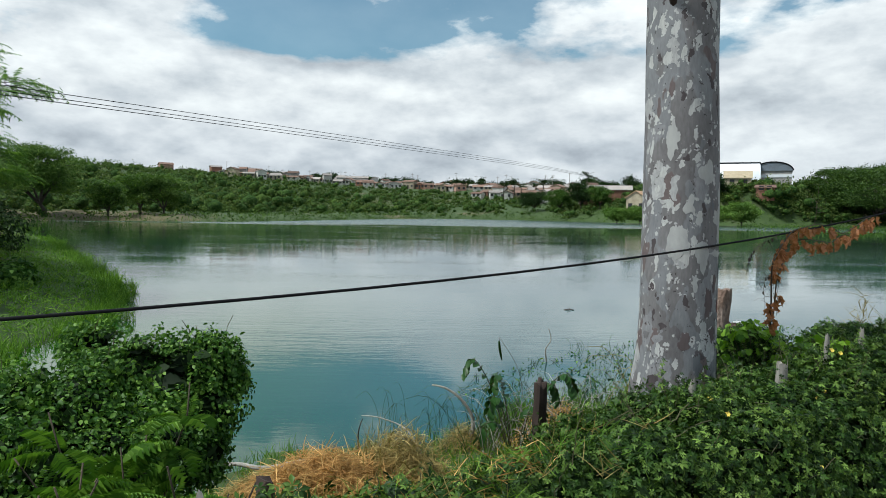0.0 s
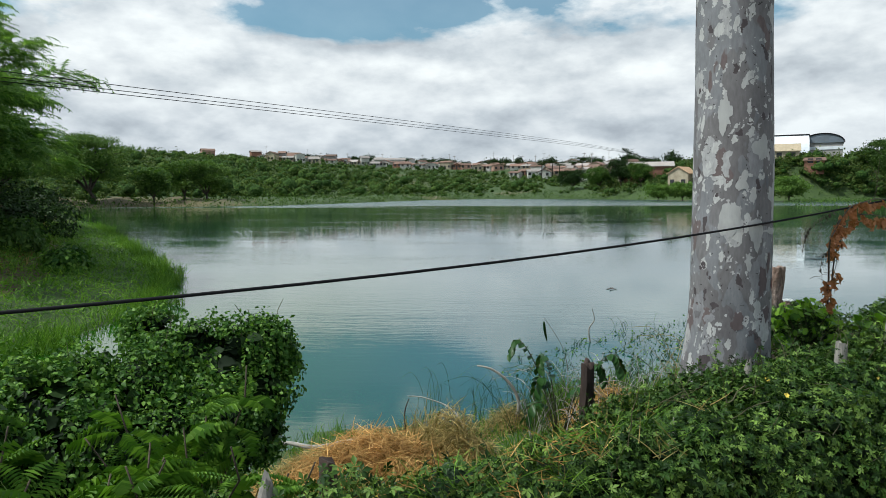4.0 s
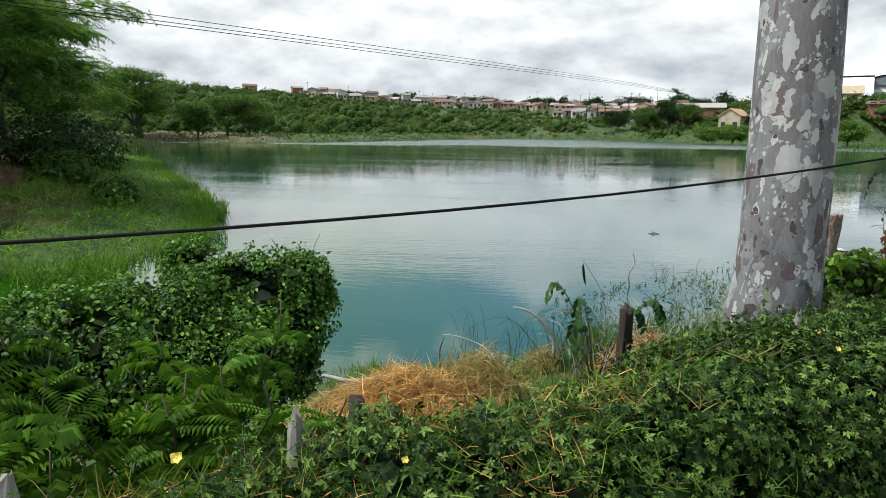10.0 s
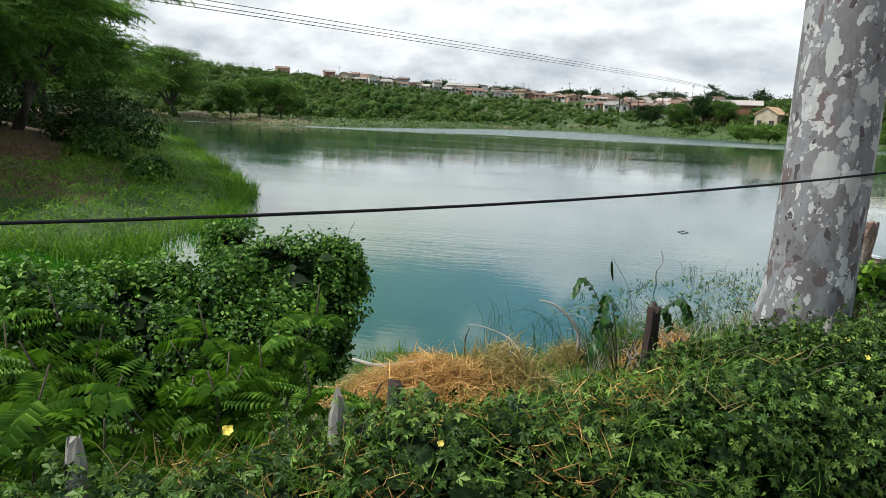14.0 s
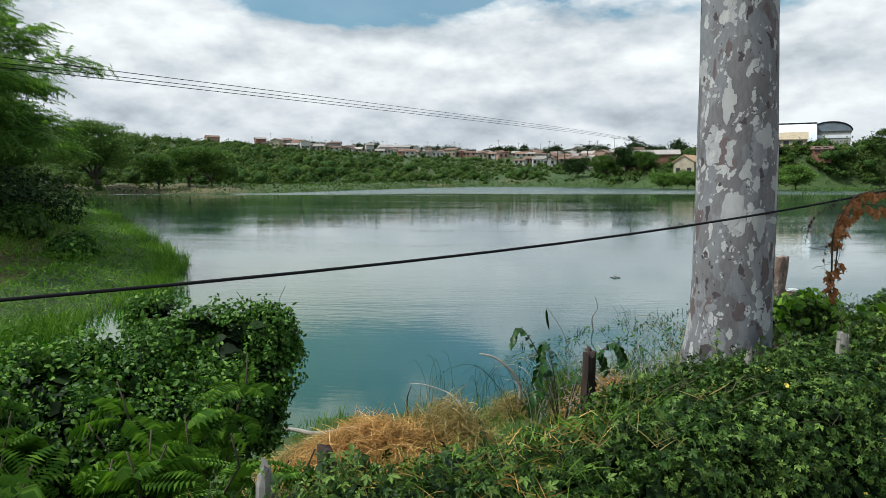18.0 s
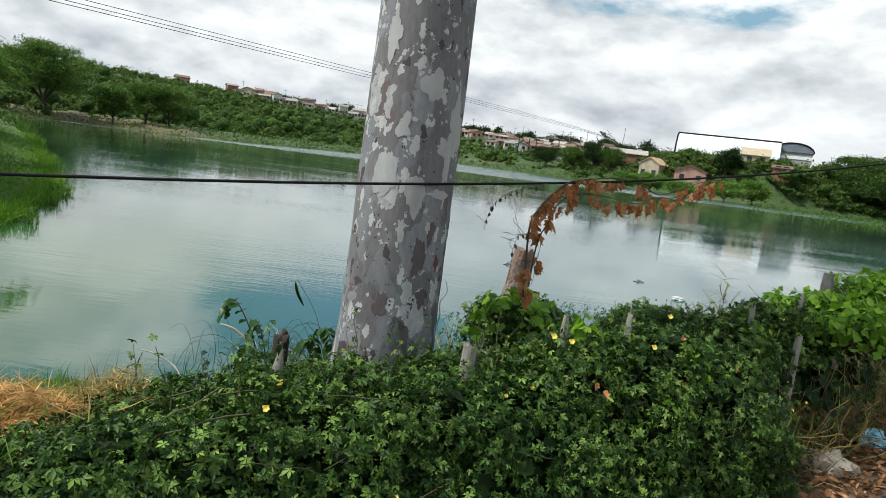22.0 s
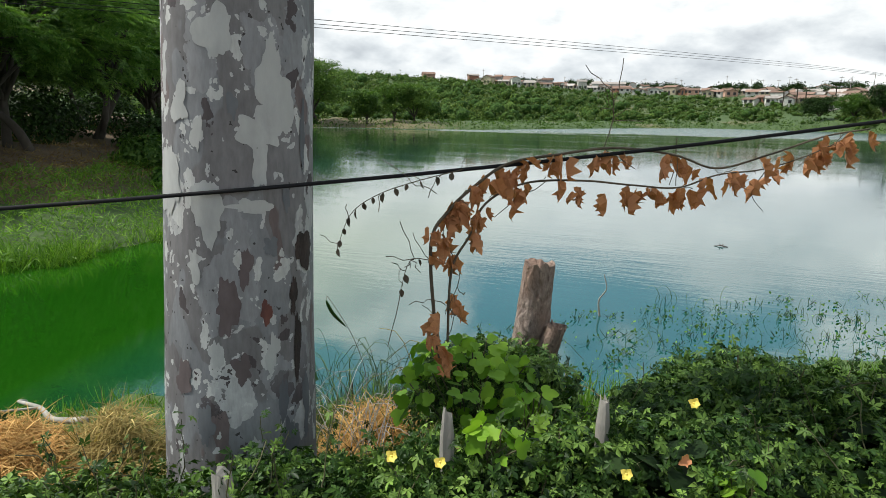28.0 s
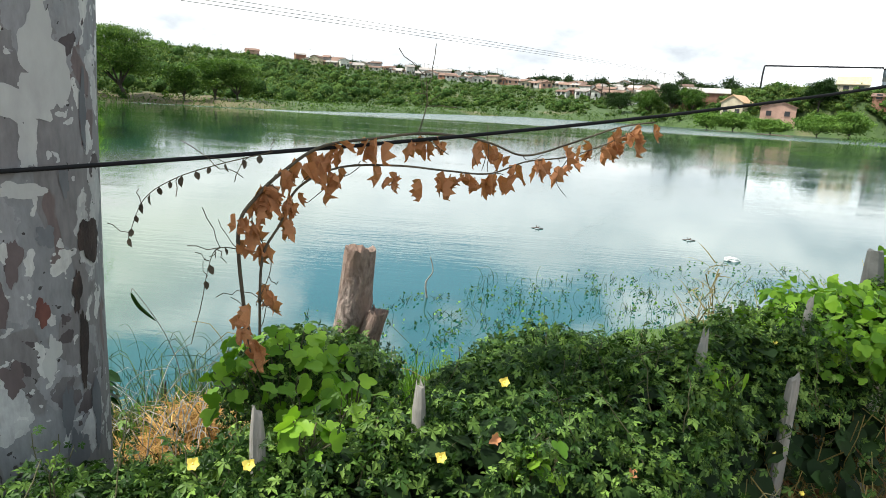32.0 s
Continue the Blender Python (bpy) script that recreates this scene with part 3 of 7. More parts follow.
def tube(points, radii, sides=7, cap=True):
    """Verts and triangles of a tapered tube along points."""
    pts = np.asarray(points, float)
    radii = np.broadcast_to(np.asarray(radii, float), (len(pts),))
    tang = unit(np.gradient(pts, axis=0))
    ref = np.array([0.31, 0.12, 0.94]) if abs(tang[0, 2]) < 0.9 else np.array([1.0, 0.1, 0])
    s = unit(np.cross(tang, ref))
    u = np.cross(s, tang)
    a = np.linspace(0, 2 * math.pi, sides, endpoint=False)
    ring = pts[:, None] + radii[:, None, None] * (np.cos(a)[None, :, None] * s[:, None] + np.sin(a)[None, :, None] * u[:, None])
    v = ring.reshape(-1, 3)
    f = []
    for i in range(len(pts) - 1):
        for j in range(sides):
            k = (j + 1) % sides
            q = (i * sides + j, i * sides + k, (i + 1) * sides + k, (i + 1) * sides + j)
            f += [(q[0], q[1], q[2]), (q[0], q[2], q[3])]
    if cap:
        n = len(v)
        v = np.concatenate([v, pts[:1], pts[-1:]])
        last = (len(pts) - 1) * sides
        for j in range(sides):
            k = (j + 1) % sides
            f += [(n, k, j), (n + 1, last + j, last + k)]
    return v, np.array(f)


def wobble(a, b, n, amp, seed):
    """A wandering line from a to b."""
    r = np.random.default_rng(seed)
    t = np.linspace(0, 1, n)[:, None]
    off = np.cumsum(r.normal(size=(n, 3)), 0)
    off -= off[0] + (off[-1] - off[0]) * t
    return np.asarray(a) * (1 - t) + np.asarray(b) * t + off * amp


def spline(points, n):
    """A smooth line through a few places."""
    p = np.array(points, float)
    t = np.linspace(0, len(p) - 1, n)
    i = np.clip(t.astype(int), 0, len(p) - 2)
    f = (t - i)[:, None]
    a, b, c, d = p[np.maximum(i - 1, 0)], p[i], p[i + 1], p[np.minimum(i + 2, len(p) - 1)]
    return 0.5 * (2 * b + (c - a) * f + (2 * a - 5 * b + 4 * c - d) * f * f + (3 * b - a - 3 * c + d) * f ** 3)


# ---- the lie of the land ----
# s runs along the fence, n away from it towards the water; the walk starts at s = n = 0
def along(s, n, z=0.0):
    return np.array([0.8 * s - 0.6 * n, 0.6 * s + 0.8 * n, z])


POND = np.array([(-40, -22), (-14, -4.6), (-8, 0.4), (-4, 3.2), (-2.3, 4.6), (-1.6, 6.0), (0.3, 6.6), (1.8, 7.0), (3.2, 8.6), (5.7, 10.6), (10, 14), (20, 20), (45, 38), (80, 70), (120, 120),
                 (112, 146), (90, 150), (68, 152), (49, 166), (25, 196), (-2, 206), (-18, 176), (-29, 140), (-37, 113), (-48, 108), (-59, 104), (-62, 95), (-55, 80), (-41, 62), (-28, 45), (-20, 33.6), (-14, 25), (-9.9, 18.7),
                 (-8.0, 15.3), (-7.0, 12.6), (-6.6, 10.3), (-7.2, 8.8), (-10, 9.0), (-16, 6), (-26, -2), (-45, -10)], float)


def pond_distance(x, y):
    """Metres from the shoreline; negative over the water."""
    p = np.stack([x, y], -1)
    best = np.full(x.shape, 1e9)
    inside = np.zeros(x.shape, bool)
    for a, b in zip(POND, np.roll(POND, -1, 0)):
        e = b - a
        t = np.clip(((p - a) @ e) / (e @ e), 0, 1)
        best = np.minimum(best, np.linalg.norm(p - a - t[..., None] * e, axis=-1))
        cross = ((a[1] > y) != (b[1] > y)) & (x < e[0] * (y - a[1]) / (e[1] if abs(e[1]) > 1e-9 else 1e-9) + a[0])
        inside ^= cross
    return np.where(inside, -best, best)


def smooth(a, b, t):
    t = np.clip((t - a) / (b - a), 0, 1)
    return t * t * (3 - 2 * t)


RIDGE_AZ = [-80, -50, -36, -28, -22, -12, -4, 2, 8, 14, 19, 26, 29, 34, 60, 90]
RIDGE_H = [16, 18, 21, 21, 20, 17, 14.5, 13, 11, 9.5, 8.5, 8, 7, 6, 5, 4]
RIDGE_R0 = [60, 80, 125, 130, 150, 190, 215, 205, 180, 150, 138, 138, 150, 176, 170, 150]
RIDGE_R1 = [260, 300, 360, 380, 390, 390, 380, 350, 320, 270, 185, 180, 205, 270, 300, 300]


def land(x, y):
    x, y = np.asarray(x, float), np.asarray(y, float)
    d = pond_distance(x, y)
    az, r = np.degrees(np.arctan2(x, y)), np.hypot(x, y)
    z = WATER + np.where(d > 0, np.minimum(d * 0.16, 0.30 + 0.07 * d), np.maximum(d * 0.35, -1.2))
    z = np.minimum(z, WATER + 1.1 + 0 * d) 
    front = np.interp(az, RIDGE_AZ, RIDGE_H) * smooth(0, 1, (r - np.interp(az, RIDGE_AZ, RIDGE_R0)) / (np.interp(az, RIDGE_AZ, RIDGE_R1) - np.interp(az, RIDGE_AZ, RIDGE_R0)))
    z = z + np.where((np.abs(az) < 85) & (d > 0), front * smooth(-2, 7, d), 0)
    # the near bank with the fence and the path
    s, n = 0.8 * x + 0.6 * y, -0.6 * x + 0.8 * y
    bank = np.interp(n, [-30, -4, 1.2, 2.0, 2.8, 4.0, 5.2, 6.5], [0.1, 0.0, 0.0, -0.02, -0.18, -0.52, -0.74, -1.3])
    near = (d > -1.5) & (n < 6.0) & (r < 45)
    z = np.where(near & (d > -0.3), np.maximum(np.minimum(bank, WATER + 0.1 + np.maximum(d, 0) * 0.55), np.where(d > 0, WATER + 0.03, z)), z)
    # the wooded point across the inlet
    point = smooth(0, 9, d) * 0.55 * (np.hypot(x + 22, y - 26) < 60)
    z = z + np.where((x < -8) & (n > 8) & (d > 0) & (r < 90), point, 0)
    return z


def height(x, y):
    return float(land(np.array([x]), np.array([y]))[0])


def build_ground():
    rings = np.concatenate([[0.0], np.geomspace(0.5, 12, 44), np.geomspace(12.6, 520, 105), np.geomspace(560, 3800, 12)])
    az = np.radians(np.concatenate([np.linspace(-62, 42, 210), np.linspace(46, 294, 60)]))
    r, a = np.meshgrid(rings[1:], az, indexing="ij")
    x, y = r * np.sin(a), r * np.cos(a)
    z = land(x, y)
    rough = np.array([noise.noise((px * 0.22, py * 0.22, 0.0)) for px, py in zip(x.ravel(), y.ravel())]).reshape(x.shape)
    z = z + rough * np.clip(r * 0.012, 0.02, 0.9) * (pond_distance(x, y) > 0.8)
    m = len(az)
    v = np.concatenate([[[0, 0, height(0, 0)]], np.stack([x, y, z], -1).reshape(-1, 3)])
    i, j = np.meshgrid(np.arange(len(rings) - 2), np.arange(m), indexing="ij")
    k = (j + 1) % m
    quad = np.stack([1 + i * m + j, 1 + i * m + k, 1 + (i + 1) * m + k, 1 + (i + 1) * m + j], -1).reshape(-1, 4)
    tris = np.concatenate([quad[:, [0, 2, 1]], quad[:, [0, 3, 2]], np.stack([np.zeros(m, int), 1 + (np.arange(m) + 1) % m, 1 + np.arange(m)], -1)[:, [0, 2, 1]]])
    ob = mesh_object("ground", v, tris, GROUND, smooth=True)
    tagged(ob, "uneven grassy bank and scrub-covered hills round the pond", "ground", kind="structure")


build_ground()
bm = bmesh.new()
bmesh.ops.create_grid(bm, x_segments=8, y_segments=8, size=1)
for v in bm.verts:
    v.co = Vector((v.co.x * 150 + 20, v.co.y * 150 + 90, WATER))
tagged(part("water", bm, WATER_MAT), "calm blue-green pond water reflecting the clouds, greener with algae in the inlet", "water", kind="structure")


# ---- the mottled tree ----
def build_trunk():
    tree = thing("tree", (1.42, 3.86, 0.0), "tall tree trunk with smooth peeling bark mottled grey, mauve and cream", "tree")
    sides, rings = 72, 90
    zs = np.linspace(-0.35, 9.0, rings)
    v = []
    for z in zs:
        radius = np.interp(z, [-0.35, 0.1, 0.5, 1.0, 2.0, 9.0], [0.31, 0.258, 0.231, 0.222, 0.214, 0.15])
        cx, cy = 0.0, np.interp(z, [0, 0.5, 2.4, 9], [-0.06, -0.045, 0.04, 0.25])
        for a in np.linspace(0, 2 * math.pi, sides, endpoint=False):
            k = noise.noise((math.cos(a) * 1.1, math.sin(a) * 1.1, z * 0.8)) * 0.012 + noise.noise((math.cos(a) * 4, math.sin(a) * 4, z * 3)) * 0.003
            k += 0.055 * smooth(0.95, 0.25, z) * math.exp(-((a - 2.75) / 0.55) ** 2)
            if z < 0.4:
                k += 0.02 * (0.4 - z) * math.cos(5 * a + 1)
            v.append((cx + (radius + k) * math.cos(a), cy + (radius + k) * math.sin(a), z))
    i, j = np.meshgrid(np.arange(rings - 1), np.arange(sides), indexing="ij")
    k = (j + 1) % sides
    q = np.stack([i * sides + j, i * sides + k, (i + 1) * sides + k, (i + 1) * sides + j], -1).reshape(-1, 4)
    mesh_object("trunk", v, q, BARK, tree, smooth=True)
    pts = [(0.02, 0.05, 2.55), (-0.1, -0.1, 2.75), (-0.22, -0.22, 3.0), (-0.35, -0.3, 3.4), (-0.5, -0.42, 4.0)]
    vv, ff = tube(pts, [0.03, 0.024, 0.02, 0.016, 0.01], 7)
    mesh_object("branch", vv, ff, DARK_WOOD, tree, "thin dark branch close to the trunk")
    # plates and scars of bark with shapes of their own: angle, height, half width, half height, surface
    r = np.random.default_rng(9)
    for deg, z0, hw, hh, mat in [(-25, 1.68, 0.055, 0.12, CREAM_BARK), (-37, 1.57, 0.055, 0.05, CREAM_BARK), (-37, 1.48, 0.020, 0.07, CREAM_BARK), (-73, 1.34, 0.040, 0.09, CREAM_BARK), (-95, 1.62, 0.03, 0.05, CREAM_BARK),
                                 (-86, 1.19, 0.018, 0.040, CREAM_BARK), (-33, 1.06, 0.014, 0.034, RED_BARK), (-62, 1.07, 0.026, 0.065, BROWN_BARK), (-51, 0.89, 0.028, 0.045, BROWN_BARK), (-79, 0.72, 0.026, 0.060, SLATE_BARK),
                                 (3, 1.21, 0.035, 0.05, BLACK_BARK), (-12, 0.63, 0.030, 0.09, SLATE_BARK), (-66, 1.80, 0.040, 0.06, CREAM_BARK), (-45, 1.35, 0.055, 0.02, CREAM_BARK), (-110, 1.42, 0.05, 0.10, CREAM_BARK), (-120, 2.0, 0.04, 0.10, CREAM_BARK), (-100, 0.85, 0.03, 0.05, BROWN_BARK), (-5, 0.92, 0.014, 0.10, BLACK_BARK), (6, 0.72, 0.020, 0.10, SLATE_BARK), (-20, 0.78, 0.016, 0.06, SLATE_BARK), (-10, 1.08, 0.014, 0.05, BLACK_BARK), (0, 1.52, 0.012, 0.09, SLATE_BARK), (-16, 1.36, 0.012, 0.05, SLATE_BARK), (-28, 0.93, 0.022, 0.05, CREAM_BARK), (-48, 1.18, 0.018, 0.05, BROWN_BARK), (-70, 0.93, 0.018, 0.035, CREAM_BARK), (-55, 1.62, 0.012, 0.03, SLATE_BARK), (-80, 1.55, 0.020, 0.05, CREAM_BARK), (-42, 0.62, 0.024, 0.06, CREAM_BARK), (-30, 1.24, 0.020, 0.03, SLATE_BARK)]:
        n = 56
        v = []
        for ring in (0.0, 0.5, 1.0):
            for k in range(1 if ring == 0 else n):
                a = 2 * math.pi * k / n
                w = 1 + 0.65 * noise.noise((math.cos(a) * 0.9 + deg, math.sin(a) * 0.9, z0 * 7)) + 0.40 * noise.noise((math.cos(a) * 1.9 + deg, math.sin(a) * 1.9, z0 * 3)) + 0.22 * noise.noise((math.cos(a) * 4 + deg, math.sin(a) * 4, z0 * 5)) + 0.10 * noise.noise((math.cos(a) * 9 + deg, math.sin(a) * 9, z0 * 5))
                du, dz = ring * w * hw * math.cos(a), ring * w * hh * math.sin(a)
                z = z0 + dz
                radius = np.interp(z, [-0.35, 0.1, 0.5, 1.0, 2.0, 9.0], [0.31, 0.258, 0.231, 0.222, 0.214, 0.15])
                b = radians(deg) + du / radius
                lift = noise.noise((math.cos(b) * 1.1, math.sin(b) * 1.1, z * 0.8)) * 0.012 + noise.noise((math.cos(b) * 4, math.sin(b) * 4, z * 3)) * 0.003
                lift += 0.0018
                cy = np.interp(z, [0, 0.5, 2.4, 9], [-0.06, -0.045, 0.04, 0.25])
                v.append(((radius + lift) * math.cos(b), cy + (radius + lift) * math.sin(b), z))
        f = [(0, 1 + k, 1 + (k + 1) % n) for k in range(n)]
        f += [(1 + m * n + k, 1 + (m + 1) * n + k, 1 + (m + 1) * n + (k + 1) % n, 1 + m * n + (k + 1) % n) for m in range(1) for k in range(n)]
        mesh_object("bark_plate", v, f, mat, tree, smooth=True)
    # crown far above the view
    pos = rng.normal(size=(500, 3)) * (1.6, 1.6, 0.9) + (0, 0.3, 9.6)
    vv, ff = scatter(CLUMP, pos, rand_dirs(500), rand_dirs(500), rng.uniform(0.4, 0.8, 500))
    mesh_object("crown", vv, ff, TREE_LEAF, tree)


build_trunk()


# ---- the black cable, the far wires ----
def cable_point(x):
    return (x, 2.609 + 0.723 * x - 0.0245 * x * x, 1.286 + 0.0445 * x + 0.0176 * x * x)


vv, ff = tube([cable_point(x) for x in np.linspace(-9, 10, 60)], 0.0058, 7)
tagged(mesh_object("cable", vv, ff, RUBBER, smooth=True), "thick black cable slung in front of the trunk along the fence", "cable")


def wire(near, lift):
    far = np.array([53.7, 223.6, 12.4])
    near = np.array(near)
    s = (np.linspace(-0.12, 1, 90)[:, None])
    s = np.sign(s) * s * s
    p = near + (far - near) * s
    p[:, 2] += lift * 4 * (s * (1 - s))[:, 0]
    v, f = tube(p, np.interp(s[:, 0], [0, 0.2, 1], [0.0036, 0.0075, 0.045]), 5)
    tagged(mesh_object("wire", v, f, RUBBER), "thin grey overhead wire crossing above the pond", "wire", "overhead wires")


wire((-5.38, 2.0, 2.47), 0.76)
wire((-5.20, 2.0, 2.40), 0.66)
wire((-4.93, 2.0, 2.34), 0.53)


# ---- vines over the fence ----
HEDGE_N = np.array([1.02, 1.08, 1.16, 1.28, 1.48, 1.75, 2.0, 2.3, 2.7, 3.2, 3.8])
HEDGE_Z = np.array([0.02, 0.28, 0.53, 0.70, 0.77, 0.69, 0.56, 0.38, 0.12, -0.18, -0.50])


def hedge_drop(s, n):
    """Along the straw bank the vines fall off quickly behind their crest."""
    return -0.19 * smooth(2.55, 1.75, s) * smooth(1.42, 1.95, n)


def hedge_top(s, n):
    return np.interp(n, HEDGE_N, HEDGE_Z) + hedge_drop(s, n)


def hedge_points(count, s0, s1, seed):
    """Places and outward ways on the swelling skin of the vines."""
    r = np.random.default_rng(seed)
    s = r.uniform(s0, s1, count)
    u = r.uniform(0, 1, count)
    seg = np.r_[0, np.cumsum(np.hypot(np.diff(HEDGE_N), np.diff(HEDGE_Z)))]
    u = u ** 1.25 * seg[-1]
    n, z = np.interp(u, seg, HEDGE_N), np.interp(u, seg, HEDGE_Z)
    dn, dz = np.interp(u + 0.05, seg, HEDGE_N) - np.interp(u - 0.05, seg, HEDGE_N), np.interp(u + 0.05, seg, HEDGE_Z) - np.interp(u - 0.05, seg, HEDGE_Z)
    ln = np.maximum(np.hypot(dn, dz), 1e-6)
    on, oz = -dz / ln, dn / ln
    bulge = np.array([0.12 * noise.noise((a * 1.3, b * 2.0, c * 2.0)) + 0.08 * noise.noise((a * 4, b * 4, c * 4 + 7)) + 0.05 * noise.noise((a * 10, b * 10, c * 10 + 3)) for a, b, c in zip(s, n, z)])
    swell = np.interp(s, [-4, -1, 0.3, 1.6, 2.4, 4.0, 4.5, 5.2, 6.2, 7.2], [0.02, 0.03, 0.03, 0.0, 0.0, 0.0, 0.03, 0.05, 0.10, 0.12]) * np.clip(z + 0.3, 0, 1)
    bulge = bulge + swell - 0.13 * r.uniform(0, 1, count) ** 2
    n, z = n + on * bulge, z + oz * bulge
    # by the first posts the crest is high and falls off quickly behind; at the far end the skin draws back
    z = z + hedge_drop(s, n) + 0.03 * smooth(1.6, 0.9, s) * smooth(1.75, 1.55, n) * (z > 0.4)
    n = n + 0.25 * smooth(4.9, 5.7, s) * smooth(1.7, 1.3, n)
    p = np.stack([0.8 * s - 0.6 * n, 0.6 * s + 0.8 * n, z], -1)
    out = np.stack([-0.6 * on, 0.8 * on, oz], -1)
    return p, out


def leaves_on(p, out, template, size, seed, droop=0.5, loose=0.5):
    r = np.random.default_rng(seed)
    k = len(p)
    nrm = unit(out + r.normal(size=(k, 3)) * loose + (0, 0, 0.35))
    ahead = unit(r.normal(size=(k, 3)) + (0, 0, -droop) + out * 0.3)
    ahead = unit(ahead - nrm * (ahead * nrm).sum(-1, keepdims=True))
    return scatter(template, p + out * r.uniform(-0.02, 0.03, (k, 1)), ahead, nrm, size * r.uniform(0.6, 1.25, k))


STAKES = [(0.71, 2.44, 0.70), (1.15, 2.88, 0.84), (1.77, 3.31, 0.81), (2.20, 3.63, 0.90), (2.54, 3.86, 0.90), (-0.56, 1.52, 0.84), (-1.03, 1.14, 0.84), (3.39, 4.48, 0.92), (3.88, 4.91, 0.96)]


def build_hedge():
    p, out = hedge_points(165000, -3.2, 6.9, 11)
    r = np.random.default_rng(5)
    keep = np.ones(len(p), bool)
    # the mat thins and dries over the straw bank and near the posts
    s = 0.8 * p[:, 0] + 0.6 * p[:, 1]
    n = -0.6 * p[:, 0] + 0.8 * p[:, 1]
    keep &= ~((s < 2.0) & (n > 2.2) & (r.uniform(size=len(p)) < 0.75))
    keep &= ~((s < 1.2) & (r.uniform(size=len(p)) < 0.25))
    gap = (s > 5.1) & (n < 1.75) & (p[:, 2] < 0.56)
    keep &= ~(gap & (r.uniform(size=len(p)) < 0.90))
    keep &= np.hypot(p[:, 0] - 1.42, p[:, 1] - 3.84) > 0.25
    # leaves that climb each picket
    extra = []
    for x, y, top in STAKES:
        extra.append(np.array([x - 0.02, y - 0.04, top - 0.17]) + r.normal(size=(420, 3)) * (0.075, 0.065, 0.05))
    extra = np.concatenate(extra)
    # holes and furrows between the runners
    dense = np.array([noise.noise(tuple(q * 6.0)) + 0.6 * noise.noise(tuple(q * 15.0)) for q in p])
    keep &= dense > -0.22 - 0.25 * r.uniform(size=len(p))
    p, out = np.concatenate([p[keep], extra]), np.concatenate([out[keep], unit(r.normal(size=extra.shape) * 0.5 + (0.2, -0.4, 0.5))])
    keep = np.ones(len(p), bool)
    v, f = leaves_on(p[keep], out[keep], LOBED, 0.035, 21, loose=0.9)
    ob = mesh_object("vine_cover", v, f, VINE_LEAF)
    tagged(ob, "dense green vine with small lobed leaves covering the picket fence", "vine", kind="stuff")
    # tangle within, in leaves whose colour holds the shade
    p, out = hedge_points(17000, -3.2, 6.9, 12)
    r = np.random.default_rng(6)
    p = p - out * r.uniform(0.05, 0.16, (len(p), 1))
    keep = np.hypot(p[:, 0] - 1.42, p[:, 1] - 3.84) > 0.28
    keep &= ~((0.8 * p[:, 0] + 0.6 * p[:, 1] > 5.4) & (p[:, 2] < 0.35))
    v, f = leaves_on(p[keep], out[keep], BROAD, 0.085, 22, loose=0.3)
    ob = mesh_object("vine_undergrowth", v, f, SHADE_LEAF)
    tagged(ob, "inner leaves of the fence vine, shade painted into their colour", "vine", kind="stuff")
    # stems
    pieces = []
    p, out = hedge_points(700, -2.5, 7.2, 13)
    r = np.random.default_rng(8)
    for a, o in zip(p, out):
        b = a + np.array([0.8, 0.6, 0]) * r.uniform(-0.35, 0.35) + np.array([0, 0, r.uniform(-0.25, 0.12)]) + o * r.uniform(-0.03, 0.04)
        pieces.append(tube(wobble(a, b, 6, 0.012, int(r.integers(1 << 30))), r.uniform(0.0012, 0.0035), 4, False))
    v, f = joined(pieces)
    tagged(mesh_object("vine_stems", v, f, VINE_STEM), "thin tangled vine stems on the fence", "vine", kind="stuff")


build_hedge()


def shoots(count, s0, s1, seed):
    """Loose runners that stand up from the crest with a few leaves."""
    r = np.random.default_rng(seed)
    stems, lp = [], []
    for _ in range(count):
        s, n = r.uniform(s0, s1), r.uniform(1.3, 2.5)
        a = along(s, n, hedge_top(s, n) - 0.03)
        b = a + np.array([r.normal() * 0.07, r.normal() * 0.07, r.uniform(0.08, 0.24)])
        line = wobble(a, b, 7, 0.008, int(r.integers(1 << 30)))
        stems.append(tube(line, np.linspace(0.0022, 0.001, 7), 4, False))
        lp += [q for q in line[2:] for _ in range(int(r.integers(1, 3)))]
    v, f = joined(stems)
    tagged(mesh_object("vine_runners", v, f, VINE_STEM), "thin vine runners standing up from the fence", "vine", kind="stuff")
    lp = np.array(lp)
    v, f = leaves_on(lp, unit(r.normal(size=lp.shape) + (0.1, -0.3, 0.3)), LOBED, 0.026, seed + 1)
    tagged(mesh_object("runner_leaves", v, f, VINE_LEAF), "small leaves of the upright vine runners", "vine", kind="stuff")


shoots(150, 2.2, 6.9, 31)
shoots(40, -1.5, 2.2, 33)


